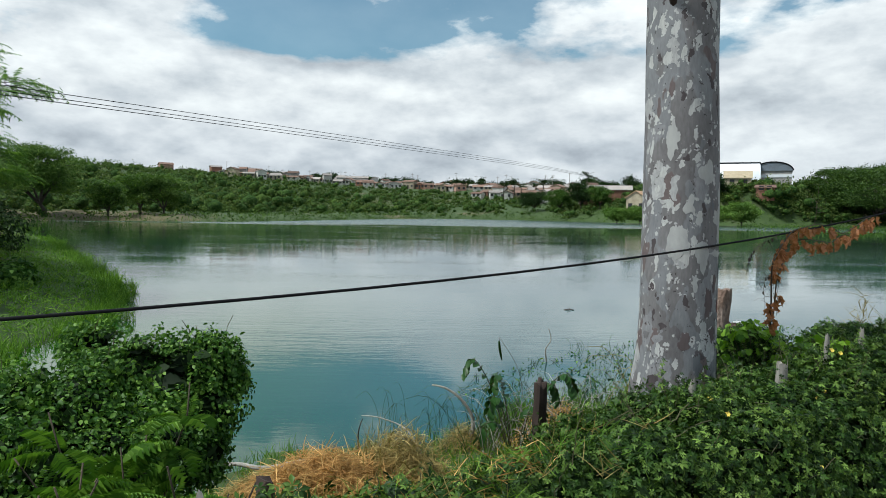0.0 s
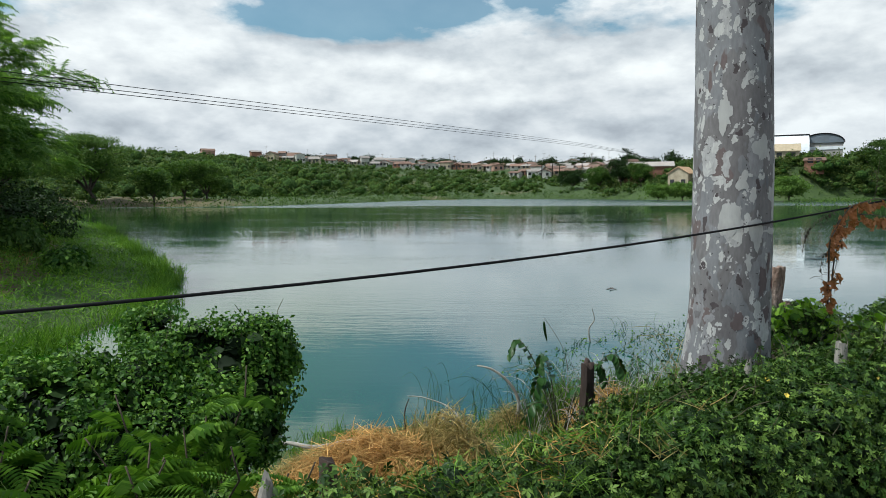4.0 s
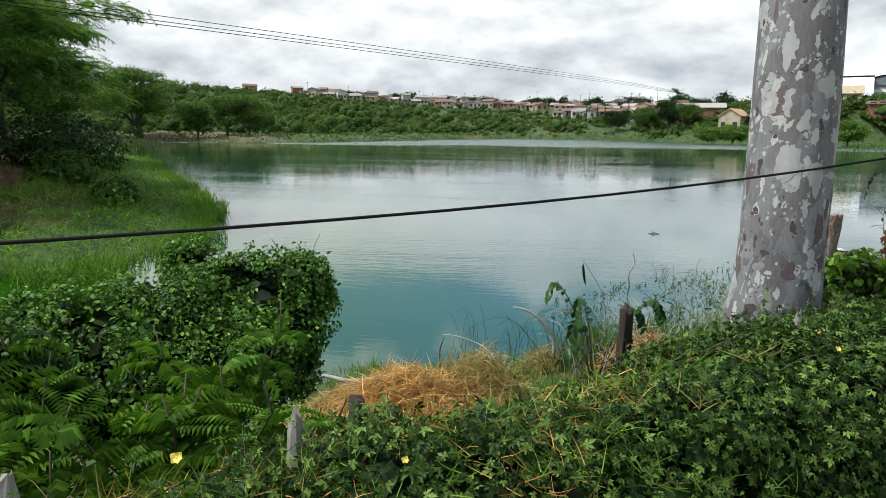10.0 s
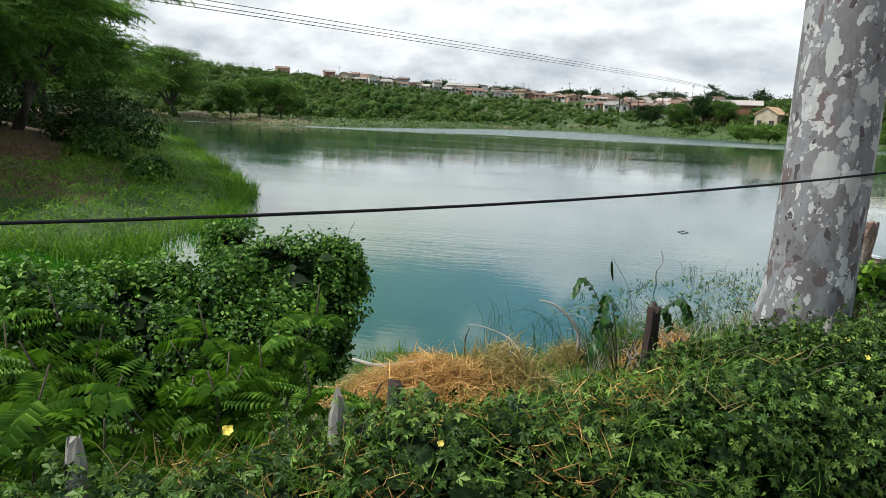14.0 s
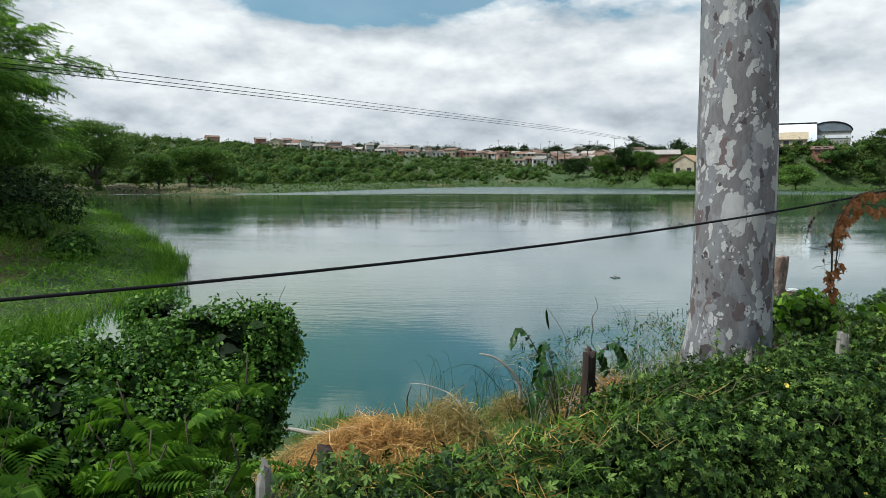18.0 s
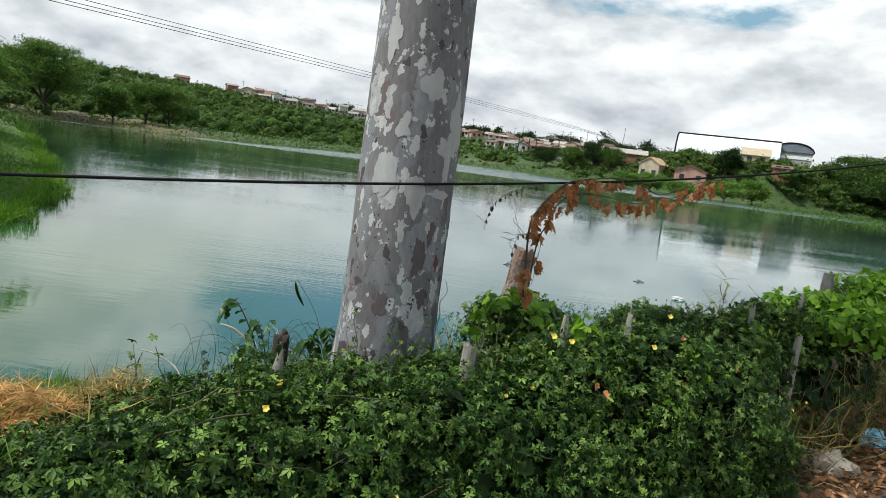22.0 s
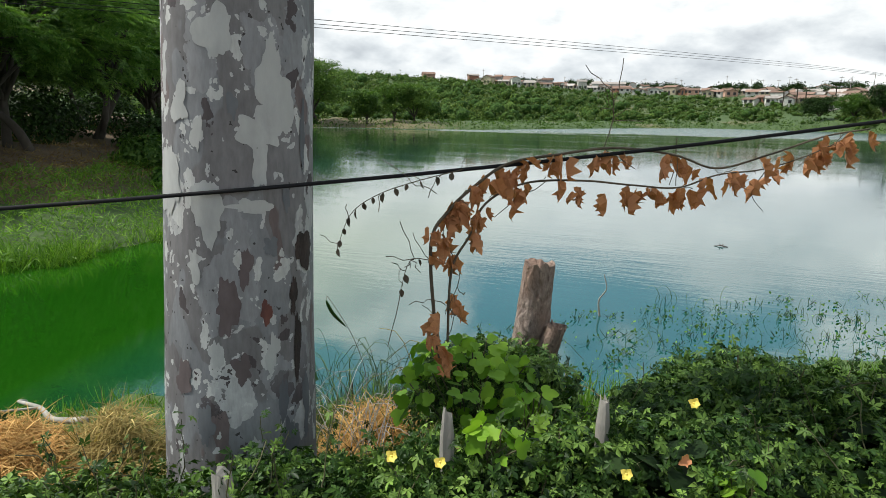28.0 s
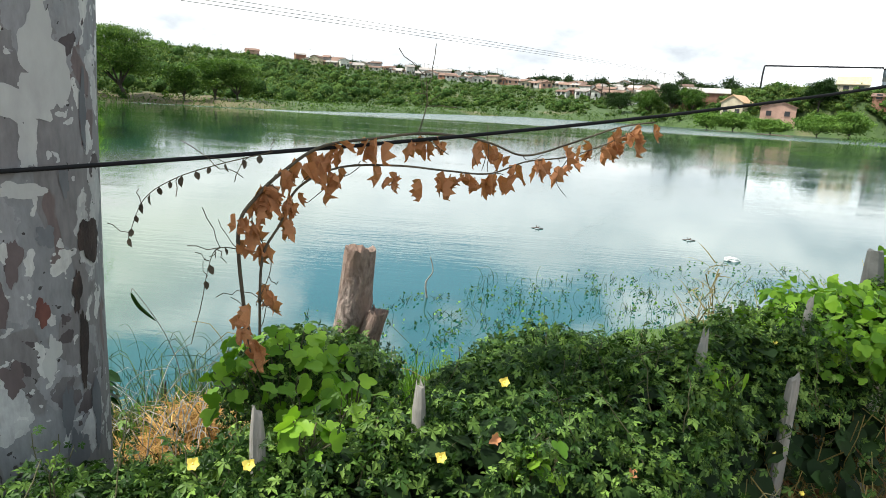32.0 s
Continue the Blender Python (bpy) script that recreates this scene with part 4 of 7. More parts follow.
def picket(at, top, radius, lean=(0.0, 0.0), dark=False, label="short weathered grey wooden fence picket among the vines", pointed=True):
    """A hewn stake with a worn, split top."""
    x, y = at
    radius = radius * 0.8
    ob = thing("fence_picket", (x, y, 0), label, "fence post", "pickets of the fence")
    r = np.random.default_rng(int(abs(x * 1000 + y * 77)) + 3)
    zs = np.array([-0.15, 0.2 * top, 0.5 * top, 0.8 * top, 0.93 * top, top])
    rad = np.array([1.0, 1.05, 0.97, 0.98, 0.90 if pointed else 0.97, 0.55 if pointed else 0.88]) * radius
    a = np.linspace(0, 2 * math.pi, 10, endpoint=False)
    edge = 1 + r.normal(size=10) * 0.12
    v = []
    for z, q in zip(zs, rad):
        for j, b in enumerate(a):
            w = edge[j] * (1 + r.normal() * 0.04)
            jag = r.uniform(-0.035, 0.02) if z == zs[-1] else 0
            v.append((q * w * math.cos(b) + lean[0] * z, q * w * 0.7 * math.sin(b) + lean[1] * z, z + jag))
    f = []
    for i in range(len(zs) - 1):
        for j in range(10):
            k = (j + 1) % 10
            f.append((i * 10 + j, i * 10 + k, (i + 1) * 10 + k, (i + 1) * 10 + j))
    f.append(tuple(range((len(zs) - 1) * 10, len(zs) * 10)))
    mesh_object("stake", v, f, DARK_WOOD if dark else OLD_WOOD, ob)
    return ob


picket((0.71, 2.44), 0.70, 0.026)
picket((1.15, 2.88), 0.84, 0.024, (0.01, 0))
picket((1.77, 3.31), 0.81, 0.038, (0.02, 0.0), pointed=False)
picket((2.20, 3.63), 0.90, 0.024)
picket((2.54, 3.86), 0.90, 0.024)
picket((3.74, 4.60), 0.75, 0.030, (0.0, 0), pointed=False, label="leaning grey fence stake bared under the vines")
picket((-0.42, 1.60), 0.875, 0.033, dark=True, pointed=False, label="dark reddish broken fence post among dry grass")
picket((-0.56, 1.52), 0.87, 0.036, label="pale pointed fence picket among the vines")
picket((-1.03, 1.14), 0.87, 0.035, label="pale split fence picket under the shrubs")


# ---- stump with its two prongs ----
def rough_post(name, base, top, r0, r1, mat, seed, parent=None, sides=12, rings=7, jag=0.03, label="", rough=0.09):
    """A hewn, uneven round post between two places."""
    r = np.random.default_rng(seed)
    base, top = np.array(base, float), np.array(top, float)
    axis = unit(top - base)
    u = unit(np.cross(axis, [0.3, 1, 0.1]))
    w = np.cross(axis, u)
    edge = 1 + r.normal(size=sides) * rough
    v = []
    for i in range(rings):
        t = i / (rings - 1)
        c = base + (top - base) * t + u * r.normal() * r0 * 0.06 + w * r.normal() * r0 * 0.06
        for j in range(sides):
            a = 2 * math.pi * j / sides
            q = (r0 + (r1 - r0) * t) * edge[j] * (1 + r.normal() * 0.05)
            v.append(c + q * (math.cos(a) * u + math.sin(a) * w) + axis * (r.uniform(-jag, jag) if i == rings - 1 else 0))
    f = []
    for i in range(rings - 1):
        for j in range(sides):
            k = (j + 1) % sides
            f.append((i * sides + j, i * sides + k, (i + 1) * sides + k, (i + 1) * sides + j))
    v.append(top - axis * 0.012)
    last = (rings - 1) * sides
    f += [(last + j, last + (j + 1) % sides, len(v) - 1) for j in range(sides)]
    if parent:
        v = [q - np.array(parent.location) for q in v]
    return mesh_object(name, v, f, mat, parent, label)


stump = thing("tree_stump", (2.08, 4.84, -0.2), "rotten brown double tree stump standing in bright vines by the water", "stump")


def stump_limb(name, path, radii, seed, label="", hollow=None):
    """A decayed limb: ridged flaking bark, a ragged broken top, one side eaten out where a hollow is named."""
    r = np.random.default_rng(seed)
    sides, rings = 34, 40
    line = spline(path, rings)
    rad = np.interp(np.linspace(0, 1, rings), np.linspace(0, 1, len(radii)), radii)
    v = []
    for i in range(rings):
        for j in range(sides):
            a = 2 * math.pi * j / sides
            c, d = math.cos(a), math.sin(a)
            z = line[i][2]
            q = 1 + 0.10 * noise.noise((c * 1.3 + seed, d * 1.3, z * 3)) + 0.09 * noise.noise((c * 4, d * 4 + seed, z * 6)) + 0.05 * noise.noise((c * 11, d * 11, z * 22 + seed))
            if hollow:
                q -= hollow[2] * math.exp(-((a - hollow[0]) / 0.55) ** 2 - ((z - hollow[1]) / 0.09) ** 2)
            top = 0.030 * noise.noise((c * 2.2, d * 2.2, seed)) + 0.016 * noise.noise((c * 7, d * 7, seed)) if i == rings - 1 else 0
            v.append((line[i][0] + rad[i] * q * c, line[i][1] + rad[i] * q * d, z + top))
    f = [(i * sides + j, i * sides + (j + 1) % sides, (i + 1) * sides + (j + 1) % sides, (i + 1) * sides + j) for i in range(rings - 1) for j in range(sides)]
    last = (rings - 1) * sides
    v.append(tuple(line[-1] - np.array([0, 0, 0.035])))
    f += [(last + j, last + (j + 1) % sides, len(v) - 1) for j in range(sides)]
    v = [np.array(q) - np.array(stump.location) for q in v]
    mesh_object(name, v, f, STUMP_WOOD, stump, label)


stump_limb("trunk", [(2.03, 4.88, -0.25), (2.05, 4.87, 0.3), (2.075, 4.85, 0.62), (2.10, 4.84, 0.85), (2.115, 4.83, 1.02)], [0.12, 0.10, 0.082, 0.066, 0.062], 4, hollow=(5.6, 0.60, 0.55))
stump_limb("prong", [(2.08, 4.86, 0.25), (2.125, 4.84, 0.48), (2.165, 4.83, 0.66), (2.20, 4.82, 0.765)], [0.05, 0.05, 0.050, 0.044], 9, "short darker side prong with a hollow at its foot")


# ---- dead vine hung over the cable ----
def build_dead_vine():
    vine = thing("dead_vine", (2.05, 3.95, 0.6), "withered vine with rust-brown curled leaves draped over the black cable", "vine")
    base = np.array(vine.location)
    stems = [
        ([(2.04, 3.96, 0.90), (2.03, 3.94, 1.02), (2.02, 3.93, 1.25), (2.06, 3.955, 1.34), (2.12, 4.0, 1.41), (2.2, 4.06, 1.474), (2.32, 4.15, 1.50), (2.47, 4.26, 1.52), (2.63, 4.36, 1.50), (2.75, 4.45, 1.46), (2.89, 4.55, 1.50), (3.06, 4.69, 1.56), (3.2, 4.8, 1.585)], 0.0055),
        ([(2.06, 3.97, 0.95), (2.07, 3.966, 1.167), (2.11, 3.995, 1.265), (2.15, 4.02, 1.362), (2.243, 4.095, 1.418), (2.385, 4.2, 1.424), (2.52, 4.30, 1.409), (2.645, 4.395, 1.40), (2.754, 4.478, 1.438), (2.885, 4.576, 1.455), (3.02, 4.677, 1.50), (3.14, 4.768, 1.56)], 0.004),
        ([(2.086, 4.0, 1.457), (1.98, 3.92, 1.425), (1.89, 3.856, 1.388), (1.83, 3.81, 1.335), (1.80, 3.787, 1.241)], 0.0016),
        ([(2.437, 4.24, 1.52), (2.456, 4.253, 1.61), (2.446, 4.25, 1.70)], 0.002),
        ([(2.02, 3.93, 1.2), (1.97, 3.9, 1.2), (1.95, 3.88, 1.12)], 0.0015),
        ([(2.10, 3.99, 1.40), (2.04, 3.97, 1.28), (2.09, 3.98, 1.16), (2.06, 3.96, 1.05)], 0.002),
        ([(2.63, 4.38, 1.55), (2.63, 4.38, 1.46), (2.62, 4.37, 1.41)], 0.002),
        ([(2.9, 4.58, 1.46), (2.86, 4.55, 1.38), (2.9, 4.58, 1.32)], 0.0016),
    ]
    lines = []
    for k, (pts, rad) in enumerate(stems):
        line = spline(pts, 8 * len(pts))
        lines.append(line)
        v, f = tube(line - base, np.linspace(rad, rad * 0.5, len(line)), 6)
        mesh_object("stem", v, f, TWIG, vine)
    # curled leaves, each a part, along the two main stems
    r = np.random.default_rng(17)
    shapes = []
    for k in range(5):
        tv, tf = DEAD
        tv = tv * (r.uniform(0.7, 1.15), 1, r.uniform(0.7, 1.5)) + r.normal(size=tv.shape) * 0.055
        fine_v, fine_f = scatter((tv, tf), [(0, 0, 0)], [(0, 0, -1)], [(0.2, -1, 0)], [1.0])
        me = bpy.data.meshes.new("leaf")
        me.from_pydata(fine_v.tolist(), [], fine_f.tolist())
        me.materials.append(DEAD_LEAF)
        shapes.append(me)
    spots = []
    main, second = lines[0], lines[1]
    for line, lo, hi, count in ((main, 0.30, 1.0, 56), (second, 0.20, 1.0, 68), (lines[5], 0.1, 1.0, 16), (main, 0.0, 0.30, 30)):
        m = max(4, count // 3)
        hubs = np.linspace(lo, hi, m) + r.normal(size=m) * 0.3 * (hi - lo) / m
        for _ in range(count):
            u = np.clip(r.choice(hubs) + r.normal() * 0.009, lo, hi)
            spots.append(line[int(u * (len(line) - 1))])
    for p in spots:
        ob = new("leaf", shapes[int(r.integers(5))])
        ob.parent = vine
        ob.location = p - base + np.array([r.normal() * 0.008, r.normal() * 0.012, -r.uniform(0.0, 0.035)])
        ob.rotation_euler = (r.normal() * 0.35, r.normal() * 0.45, r.uniform(0, 6.28))
        q = r.uniform(0.034, 0.070)
        ob.scale = (q * 0.78, q * 0.9, q * 1.05)
    # thin side twigs and tiny hanging leaflets
    for line in lines[:6]:
        for _ in range(9):
            a = line[int(r.integers(len(line)))]
            v, f = tube(wobble(a, a + r.normal(size=3) * (0.05, 0.05, 0.05), 5, 0.006, int(r.integers(1 << 30))) - base, 0.0012, 4, False)
            mesh_object("tendril", v, f, TWIG, vine)
    tips = np.array([lines[2][int(i)] for i in np.linspace(3, len(lines[2]) - 1, 13)] + [lines[4][int(i)] for i in np.linspace(2, len(lines[4]) - 1, 5)])
    for tip in tips:
        v, f = scatter(OVAL, [tip - base], [np.array([0.1, 0, -1.0]) + r.normal(size=3) * 0.2], rand_dirs(1), [r.uniform(0.018, 0.032)])
        mesh_object("shrivelled_leaf", v, f, TWIG, vine)


build_dead_vine()


# ---- bright broad leaves that climb the vines and the stump ----
def leafy_clump(name, centre, spread, count, size, mat, label, seed, template=BROAD, category="vine", flat=0.75):
    r = np.random.default_rng(seed)
    ob = thing(name, centre, label, category)
    d = rand_dirs(count)
    d[:, 2] = np.where(d[:, 2] < -0.3, -d[:, 2], d[:, 2])
    p = d * np.array(spread) * (1 + 0.3 * np.array([noise.noise(tuple(q * 2.5 + seed)) for q in d]))[:, None] * r.uniform(0.6, 1.05, (count, 1))
    nrm = unit(np.array([0.3, -0.4, 0.6]) + d * 0.6 + r.normal(size=(count, 3)) * flat)
    ahead = unit(r.normal(size=(count, 3)) * 0.7 + (0, 0, -0.6))
    ahead = unit(ahead - nrm * (ahead * nrm).sum(-1, keepdims=True))
    v, f = scatter(template, p, ahead, nrm, size * r.uniform(0.65, 1.2, count))
    tagged(mesh_object("foliage", v, f, mat, ob), kind="stuff")
    pieces = [tube(wobble(q * 0.15 + (0, 0, -spread[2] * 0.8), q, 5, 0.008, int(r.integers(1 << 30))), 0.0022, 4, False) for q in p[: min(40, count)]]
    v, f = joined(pieces)
    tagged(mesh_object("stem_tangle", v, f, VINE_STEM, ob), kind="stuff")
    return ob


BRIGHT = "bright yellow-green broad-leaved creeper on the vine-covered fence"
leafy_clump("creeper", (2.04, 4.20, 0.68), (0.26, 0.18, 0.20), 150, 0.050, BRIGHT_LEAF, "bright green creeper wrapped round the foot of the stump", 61, CREEPER)
leafy_clump("creeper", (2.32, 3.98, 0.70), (0.15, 0.11, 0.13), 44, 0.056, BRIGHT_LEAF, BRIGHT, 62, CREEPER)
leafy_clump("creeper", (2.08, 4.36, 0.60), (0.30, 0.24, 0.23), 3000, 0.038, VINE_LEAF, "small-leaved vine heaped round the foot of the stump", 71, LOBED)
leafy_clump("creeper", (2.30, 3.68, 0.82), (0.07, 0.06, 0.08), 13, 0.046, BRIGHT_LEAF, BRIGHT, 63, CREEPER)
leafy_clump("creeper", (2.86, 3.80, 0.70), (0.09, 0.07, 0.11), 17, 0.048, BRIGHT_LEAF, BRIGHT, 64, CREEPER)
leafy_clump("creeper", (2.72, 3.62, 0.52), (0.08, 0.06, 0.09), 16, 0.050, BRIGHT_LEAF, BRIGHT, 65, CREEPER)
leafy_clump("creeper", (3.42, 4.42, 0.76), (0.10, 0.08, 0.09), 15, 0.046, BRIGHT_LEAF, BRIGHT, 66, CREEPER)
leafy_clump("creeper", (4.30, 5.15, 0.74), (0.55, 0.45, 0.20), 1300, 0.048, BRIGHT_LEAF, "thick broad-leaved creeper heaped over the end of the fence", 67, CREEPER)
leafy_clump("creeper", (4.95, 5.75, 0.86), (0.38, 0.34, 0.22), 800, 0.050, BRIGHT_LEAF, "thick broad-leaved creeper heaped over the end of the fence", 68, CREEPER)
leafy_clump("creeper", (2.95, 4.58, 0.60), (0.40, 0.34, 0.22), 4200, 0.040, VINE_LEAF, "rounded hump of small-leaved vine behind the fence", 69, LOBED)
leafy_clump("creeper", (2.75, 4.35, 0.60), (0.30, 0.26, 0.18), 2600, 0.040, VINE_LEAF, "rounded hump of small-leaved vine behind the fence", 70, LOBED)

# the rest of the stakes, the stone post at the fence's end
picket((3.33, 4.31), 0.66, 0.020, (0.0, 0.0), pointed=False, label="thin grey fence stake bared under the vines")
picket((4.30, 5.10), 0.80, 0.032, (-0.04, 0.0), pointed=False, label="leaning grey fence stake bared under the vines")
picket((3.39, 4.48), 0.92, 0.026, label="pale split fence picket above the vines")
picket((3.88, 4.91), 0.96, 0.024, label="pale split fence picket above the vines")
rough_post("stone_post", (4.52, 5.72, -0.2), (4.50, 5.74, 1.02), 0.15, 0.035, ROCK, 44, sides=7, jag=0.01)
tagged(bpy.data.objects["stone_post"], "rough grey stone post with a worn top behind the creeper", "post")


# ---- flowers ----
def flower(at, size, seed):
    r = np.random.default_rng(seed)
    ob = thing("flower", at, "small yellow five-petalled flower on the vine", "flower", "yellow flowers on the vines")
    for k in range(5):
        a = 2 * math.pi * k / 5 + r.uniform(0, 0.3)
        d = np.array([math.cos(a) * 0.8 + 0.3, math.sin(a) * 0.5 - 0.35, math.sin(a) * 0.6])
        v, f = scatter(BROAD, [(0, 0, 0)], [d], [(0.4, -0.8, 0.5)], [size])
        mesh_object("petal", v, f, PETAL, ob)
    bm = bmesh.new()
    bmesh.ops.create_icosphere(bm, subdivisions=1, radius=size * 0.22)
    part("heart", bm, PETAL, ob)


PETAL = varied("yellow_petal", (0.78, 0.62, 0.10), 0.12, 0.5, 40)
fr = np.random.default_rng(77)
fp, fo = hedge_points(900, -1.0, 6.2, 78)
picked = [i for i in range(900) if fp[i][2] > 0.35 and fo[i] @ np.array([0.4, -0.6, 0.7]) > 0.55][:26]
for k, i in enumerate(picked):
    flower(tuple(fp[i] + fo[i] * 0.035), fr.uniform(0.008, 0.014), 500 + k)
for k, at in enumerate([(-0.757, 1.307, 0.84), (2.13, 3.47, 0.85), (2.22, 3.54, 0.82), (2.75, 3.94, 0.90), (2.62, 3.70, 0.80)]):
    flower(at, 0.016, 560 + k)


# ---- bushes by the inlet ----
def build_bush():
    bush = thing("bush", (-1.6, 3.3, -0.3), "dense dark green bush smothered in vines beside the water", "bush")
    base = np.array(bush.location)
    blobs = [((-1.29, 3.67, 0.73), 0.16), ((-1.22, 3.66, 0.58), 0.12), ((-1.31, 3.49, 0.47), 0.21), ((-1.45, 3.54, 0.66), 0.22), ((-1.65, 3.52, 0.71), 0.20), ((-1.97, 3.61, 0.80), 0.15), ((-1.79, 3.44, 0.65), 0.21), ((-1.45, 3.23, 0.39), 0.27), ((-1.81, 3.17, 0.57), 0.25), ((-2.06, 3.04, 0.64), 0.19), ((-2.26, 2.84, 0.68), 0.17), ((-2.05, 2.75, 0.54), 0.26), ((-2.29, 2.66, 0.63), 0.19), ((-1.26, 3.33, 0.30), 0.15), ((-1.56, 2.92, 0.34), 0.30), ((-1.79, 2.69, 0.41), 0.30), ((-2.34, 2.37, 0.72), 0.22), ((-2.13, 2.28, 0.56), 0.28)]
    blobs = [((x, y, z - 0.035), q) for (x, y, z), q in blobs]
    r = np.random.default_rng(91)
    ps, outs = [], []
    for c, rad in blobs:
        k = int(60000 * rad * rad + 1200)
        d = rand_dirs(k)
        q = 1 + np.array([0.36 * noise.noise(tuple(x * 2.3 + np.array(c) * 3)) + 0.24 * noise.noise(tuple(x * 5 + np.array(c))) for x in d])
        ps.append(np.array(c) + d * (rad * q * r.uniform(0.70, 1.10, k))[:, None] - base)
        outs.append(d)
    p, o = np.concatenate(ps), np.concatenate(outs)
    dense = np.array([noise.noise(tuple(q * 5.5)) + 0.5 * noise.noise(tuple(q * 13)) for q in p])
    p, o = p[dense > -0.16], o[dense > -0.16]
    v, f = leaves_on(p, o, OVAL, 0.029, 92, droop=0.9, loose=0.9)
    tagged(mesh_object("foliage", v, f, BUSH_LEAF, bush), kind="stuff")
    # inner leaves in a near-black tone that paints the bush's inner shade
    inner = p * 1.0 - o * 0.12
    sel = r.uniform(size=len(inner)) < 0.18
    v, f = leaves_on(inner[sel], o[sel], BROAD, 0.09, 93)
    tagged(mesh_object("inner_foliage", v, f, SHADE_LEAF, bush, "inner bush leaves with shade painted into their colour"), kind="stuff")
    for k, (c, rad) in enumerate(blobs[:9]):
        a = np.array([c[0] * 0.35 - 1.75 * 0.65, c[1] * 0.35 + 3.0 * 0.65, -0.6])
        v, f = tube(wobble(a, c, 8, 0.025, 300 + k) - base, np.linspace(0.014, 0.004, 8), 6)
        mesh_object("stem", v, f, TWIG, bush)
    # loose shoots at the rim
    for k in range(26):
        c, rad = blobs[int(r.integers(10))]
        d = unit(r.normal(size=3) + (0.25, 0, 0.7))
        a = np.array(c) + d * rad * 0.9
        v, f = tube(wobble(a, a + d * r.uniform(0.06, 0.16), 5, 0.008, 400 + k) - base, 0.0018, 4, False)
        mesh_object("shoot", v, f, VINE_STEM, bush)


build_bush()


def feather_shrub(at, heads, seed, label="young shrub with feathery yellow-green leaves by the fence"):
    """Upright stems that each carry sprays of feather leaves."""
    r = np.random.default_rng(seed)
    ob = thing("shrub", at, label, "shrub", "feathery shrubs by the fence")
    base = np.array(at)
    for k in range(heads):
        top = np.array([r.normal() * 0.20, r.normal() * 0.16, r.uniform(0.55, 0.92) - at[2]])
        line = wobble((r.normal() * 0.05, r.normal() * 0.05, 0), top, 8, 0.02, seed * 50 + k)
        v, f = tube(line, np.linspace(0.008, 0.003, 8), 5)
        mesh_object("stem", v, f, TWIG, ob)
        for _ in range(20):
            p = line[int(r.uniform(0.35, 1.0) * 7)]
            fr_ob = new("frond", FROND_MESHES[int(r.integers(3))])
            fr_ob.parent = ob
            fr_ob.location = p
            fr_ob.rotation_euler = (r.uniform(-0.25, 0.6), r.normal() * 0.25, r.uniform(0, 6.28))
            fr_ob.scale = (r.uniform(0.14, 0.25),) * 3


FROND_MESHES = []
for k in range(3):
    me = bpy.data.meshes.new("frond")
    fv, ff = FROND
    me.from_pydata((fv * (1.0 + 0.15 * k, 1, 1 + 1.5 * k)).tolist(), [], ff.tolist())
    me.materials.append(FROND_LEAF)
    FROND_MESHES.append(me)

feather_shrub((-0.95, 2.05, -0.05), 6, 5)
feather_shrub((-1.30, 1.75, -0.02), 7, 6)
feather_shrub((-1.65, 1.40, 0.0), 7, 7)
feather_shrub((-1.15, 2.45, -0.15), 5, 8)
feather_shrub((-1.85, 1.95, -0.05), 6, 9)
feather_shrub((-2.2, 1.35, 0.0), 6, 10)


# ---- straw bank and its litter ----
def straw_pile(name, centre, spread, count, mat, label, seed, length=0.16, z_shape=0.16, flat=0.35):
    r = np.random.default_rng(seed)
    x, y = r.normal(size=(2, count)) * 0.5
    h = z_shape * np.exp(-(x * x + y * y) * 1.4)
    p = np.stack([centre[0] + x * spread[0], centre[1] + y * spread[1], np.zeros(count)], -1)
    ground = land(p[:, 0], p[:, 1])
    p[:, 2] = np.maximum(ground, WATER) + h * r.uniform(0.3, 1.05, count)
    a = r.uniform(0, 2 * math.pi, count)
    ahead = np.stack([np.cos(a), np.sin(a), r.normal(size=count) * flat], -1)
    v, f = scatter(BLADE, p, ahead, rand_dirs(count) * 0.6 + (0, 0, 1), length * r.uniform(0.5, 1.4, count), 0.006 * r.uniform(0.6, 1.3, count))
    return tagged(mesh_object(name, v, f, mat), label, "straw", kind="stuff")


straw_pile("straw_heap", (-0.85, 4.50, 0), (0.70, 0.45), 6500, STRAW, "heap of cut orange-brown straw on the bank", 31, z_shape=0.40)
straw_pile("straw_heap", (-0.28, 4.75, 0), (0.36, 0.36), 2200, DRY_GRASS, "mound of pale dry grass at the end of the straw heap", 32, z_shape=0.46)
straw_pile("straw_heap", (-1.30, 4.7, 0), (0.4, 0.35), 1600, DRY_GRASS, "pale dry grass by the water's edge", 33, z_shape=0.24)
straw_pile("straw_heap", (0.21, 5.80, 0), (0.26, 0.22), 900, DRY_GRASS, "nest of dry grass caught in the shallows", 34, z_shape=0.24)
straw_pile("straw_heap", (1.05, 4.9, 0), (0.42, 0.40), 1200, DRY_GRASS, "dry grass behind the trunk", 35, z_shape=0.16)
straw_pile("straw_heap", (3.75, 5.75, 0), (0.18, 0.15), 380, DRY_GRASS, "tuft of pale dry grass above the fence vines", 36, length=0.14, z_shape=1.0, flat=1.2)


straw_pile("straw_heap", (1.02, 5.45, 0), (0.40, 0.40), 2800, STRAW, "brown straw behind the trunk", 37, z_shape=0.38)
straw_pile("straw_heap", (-0.50, 4.80, 0), (0.30, 0.35), 1200, DRY_GRASS, "standing dry grass on the straw heap", 38, length=0.24, z_shape=0.30, flat=1.5)


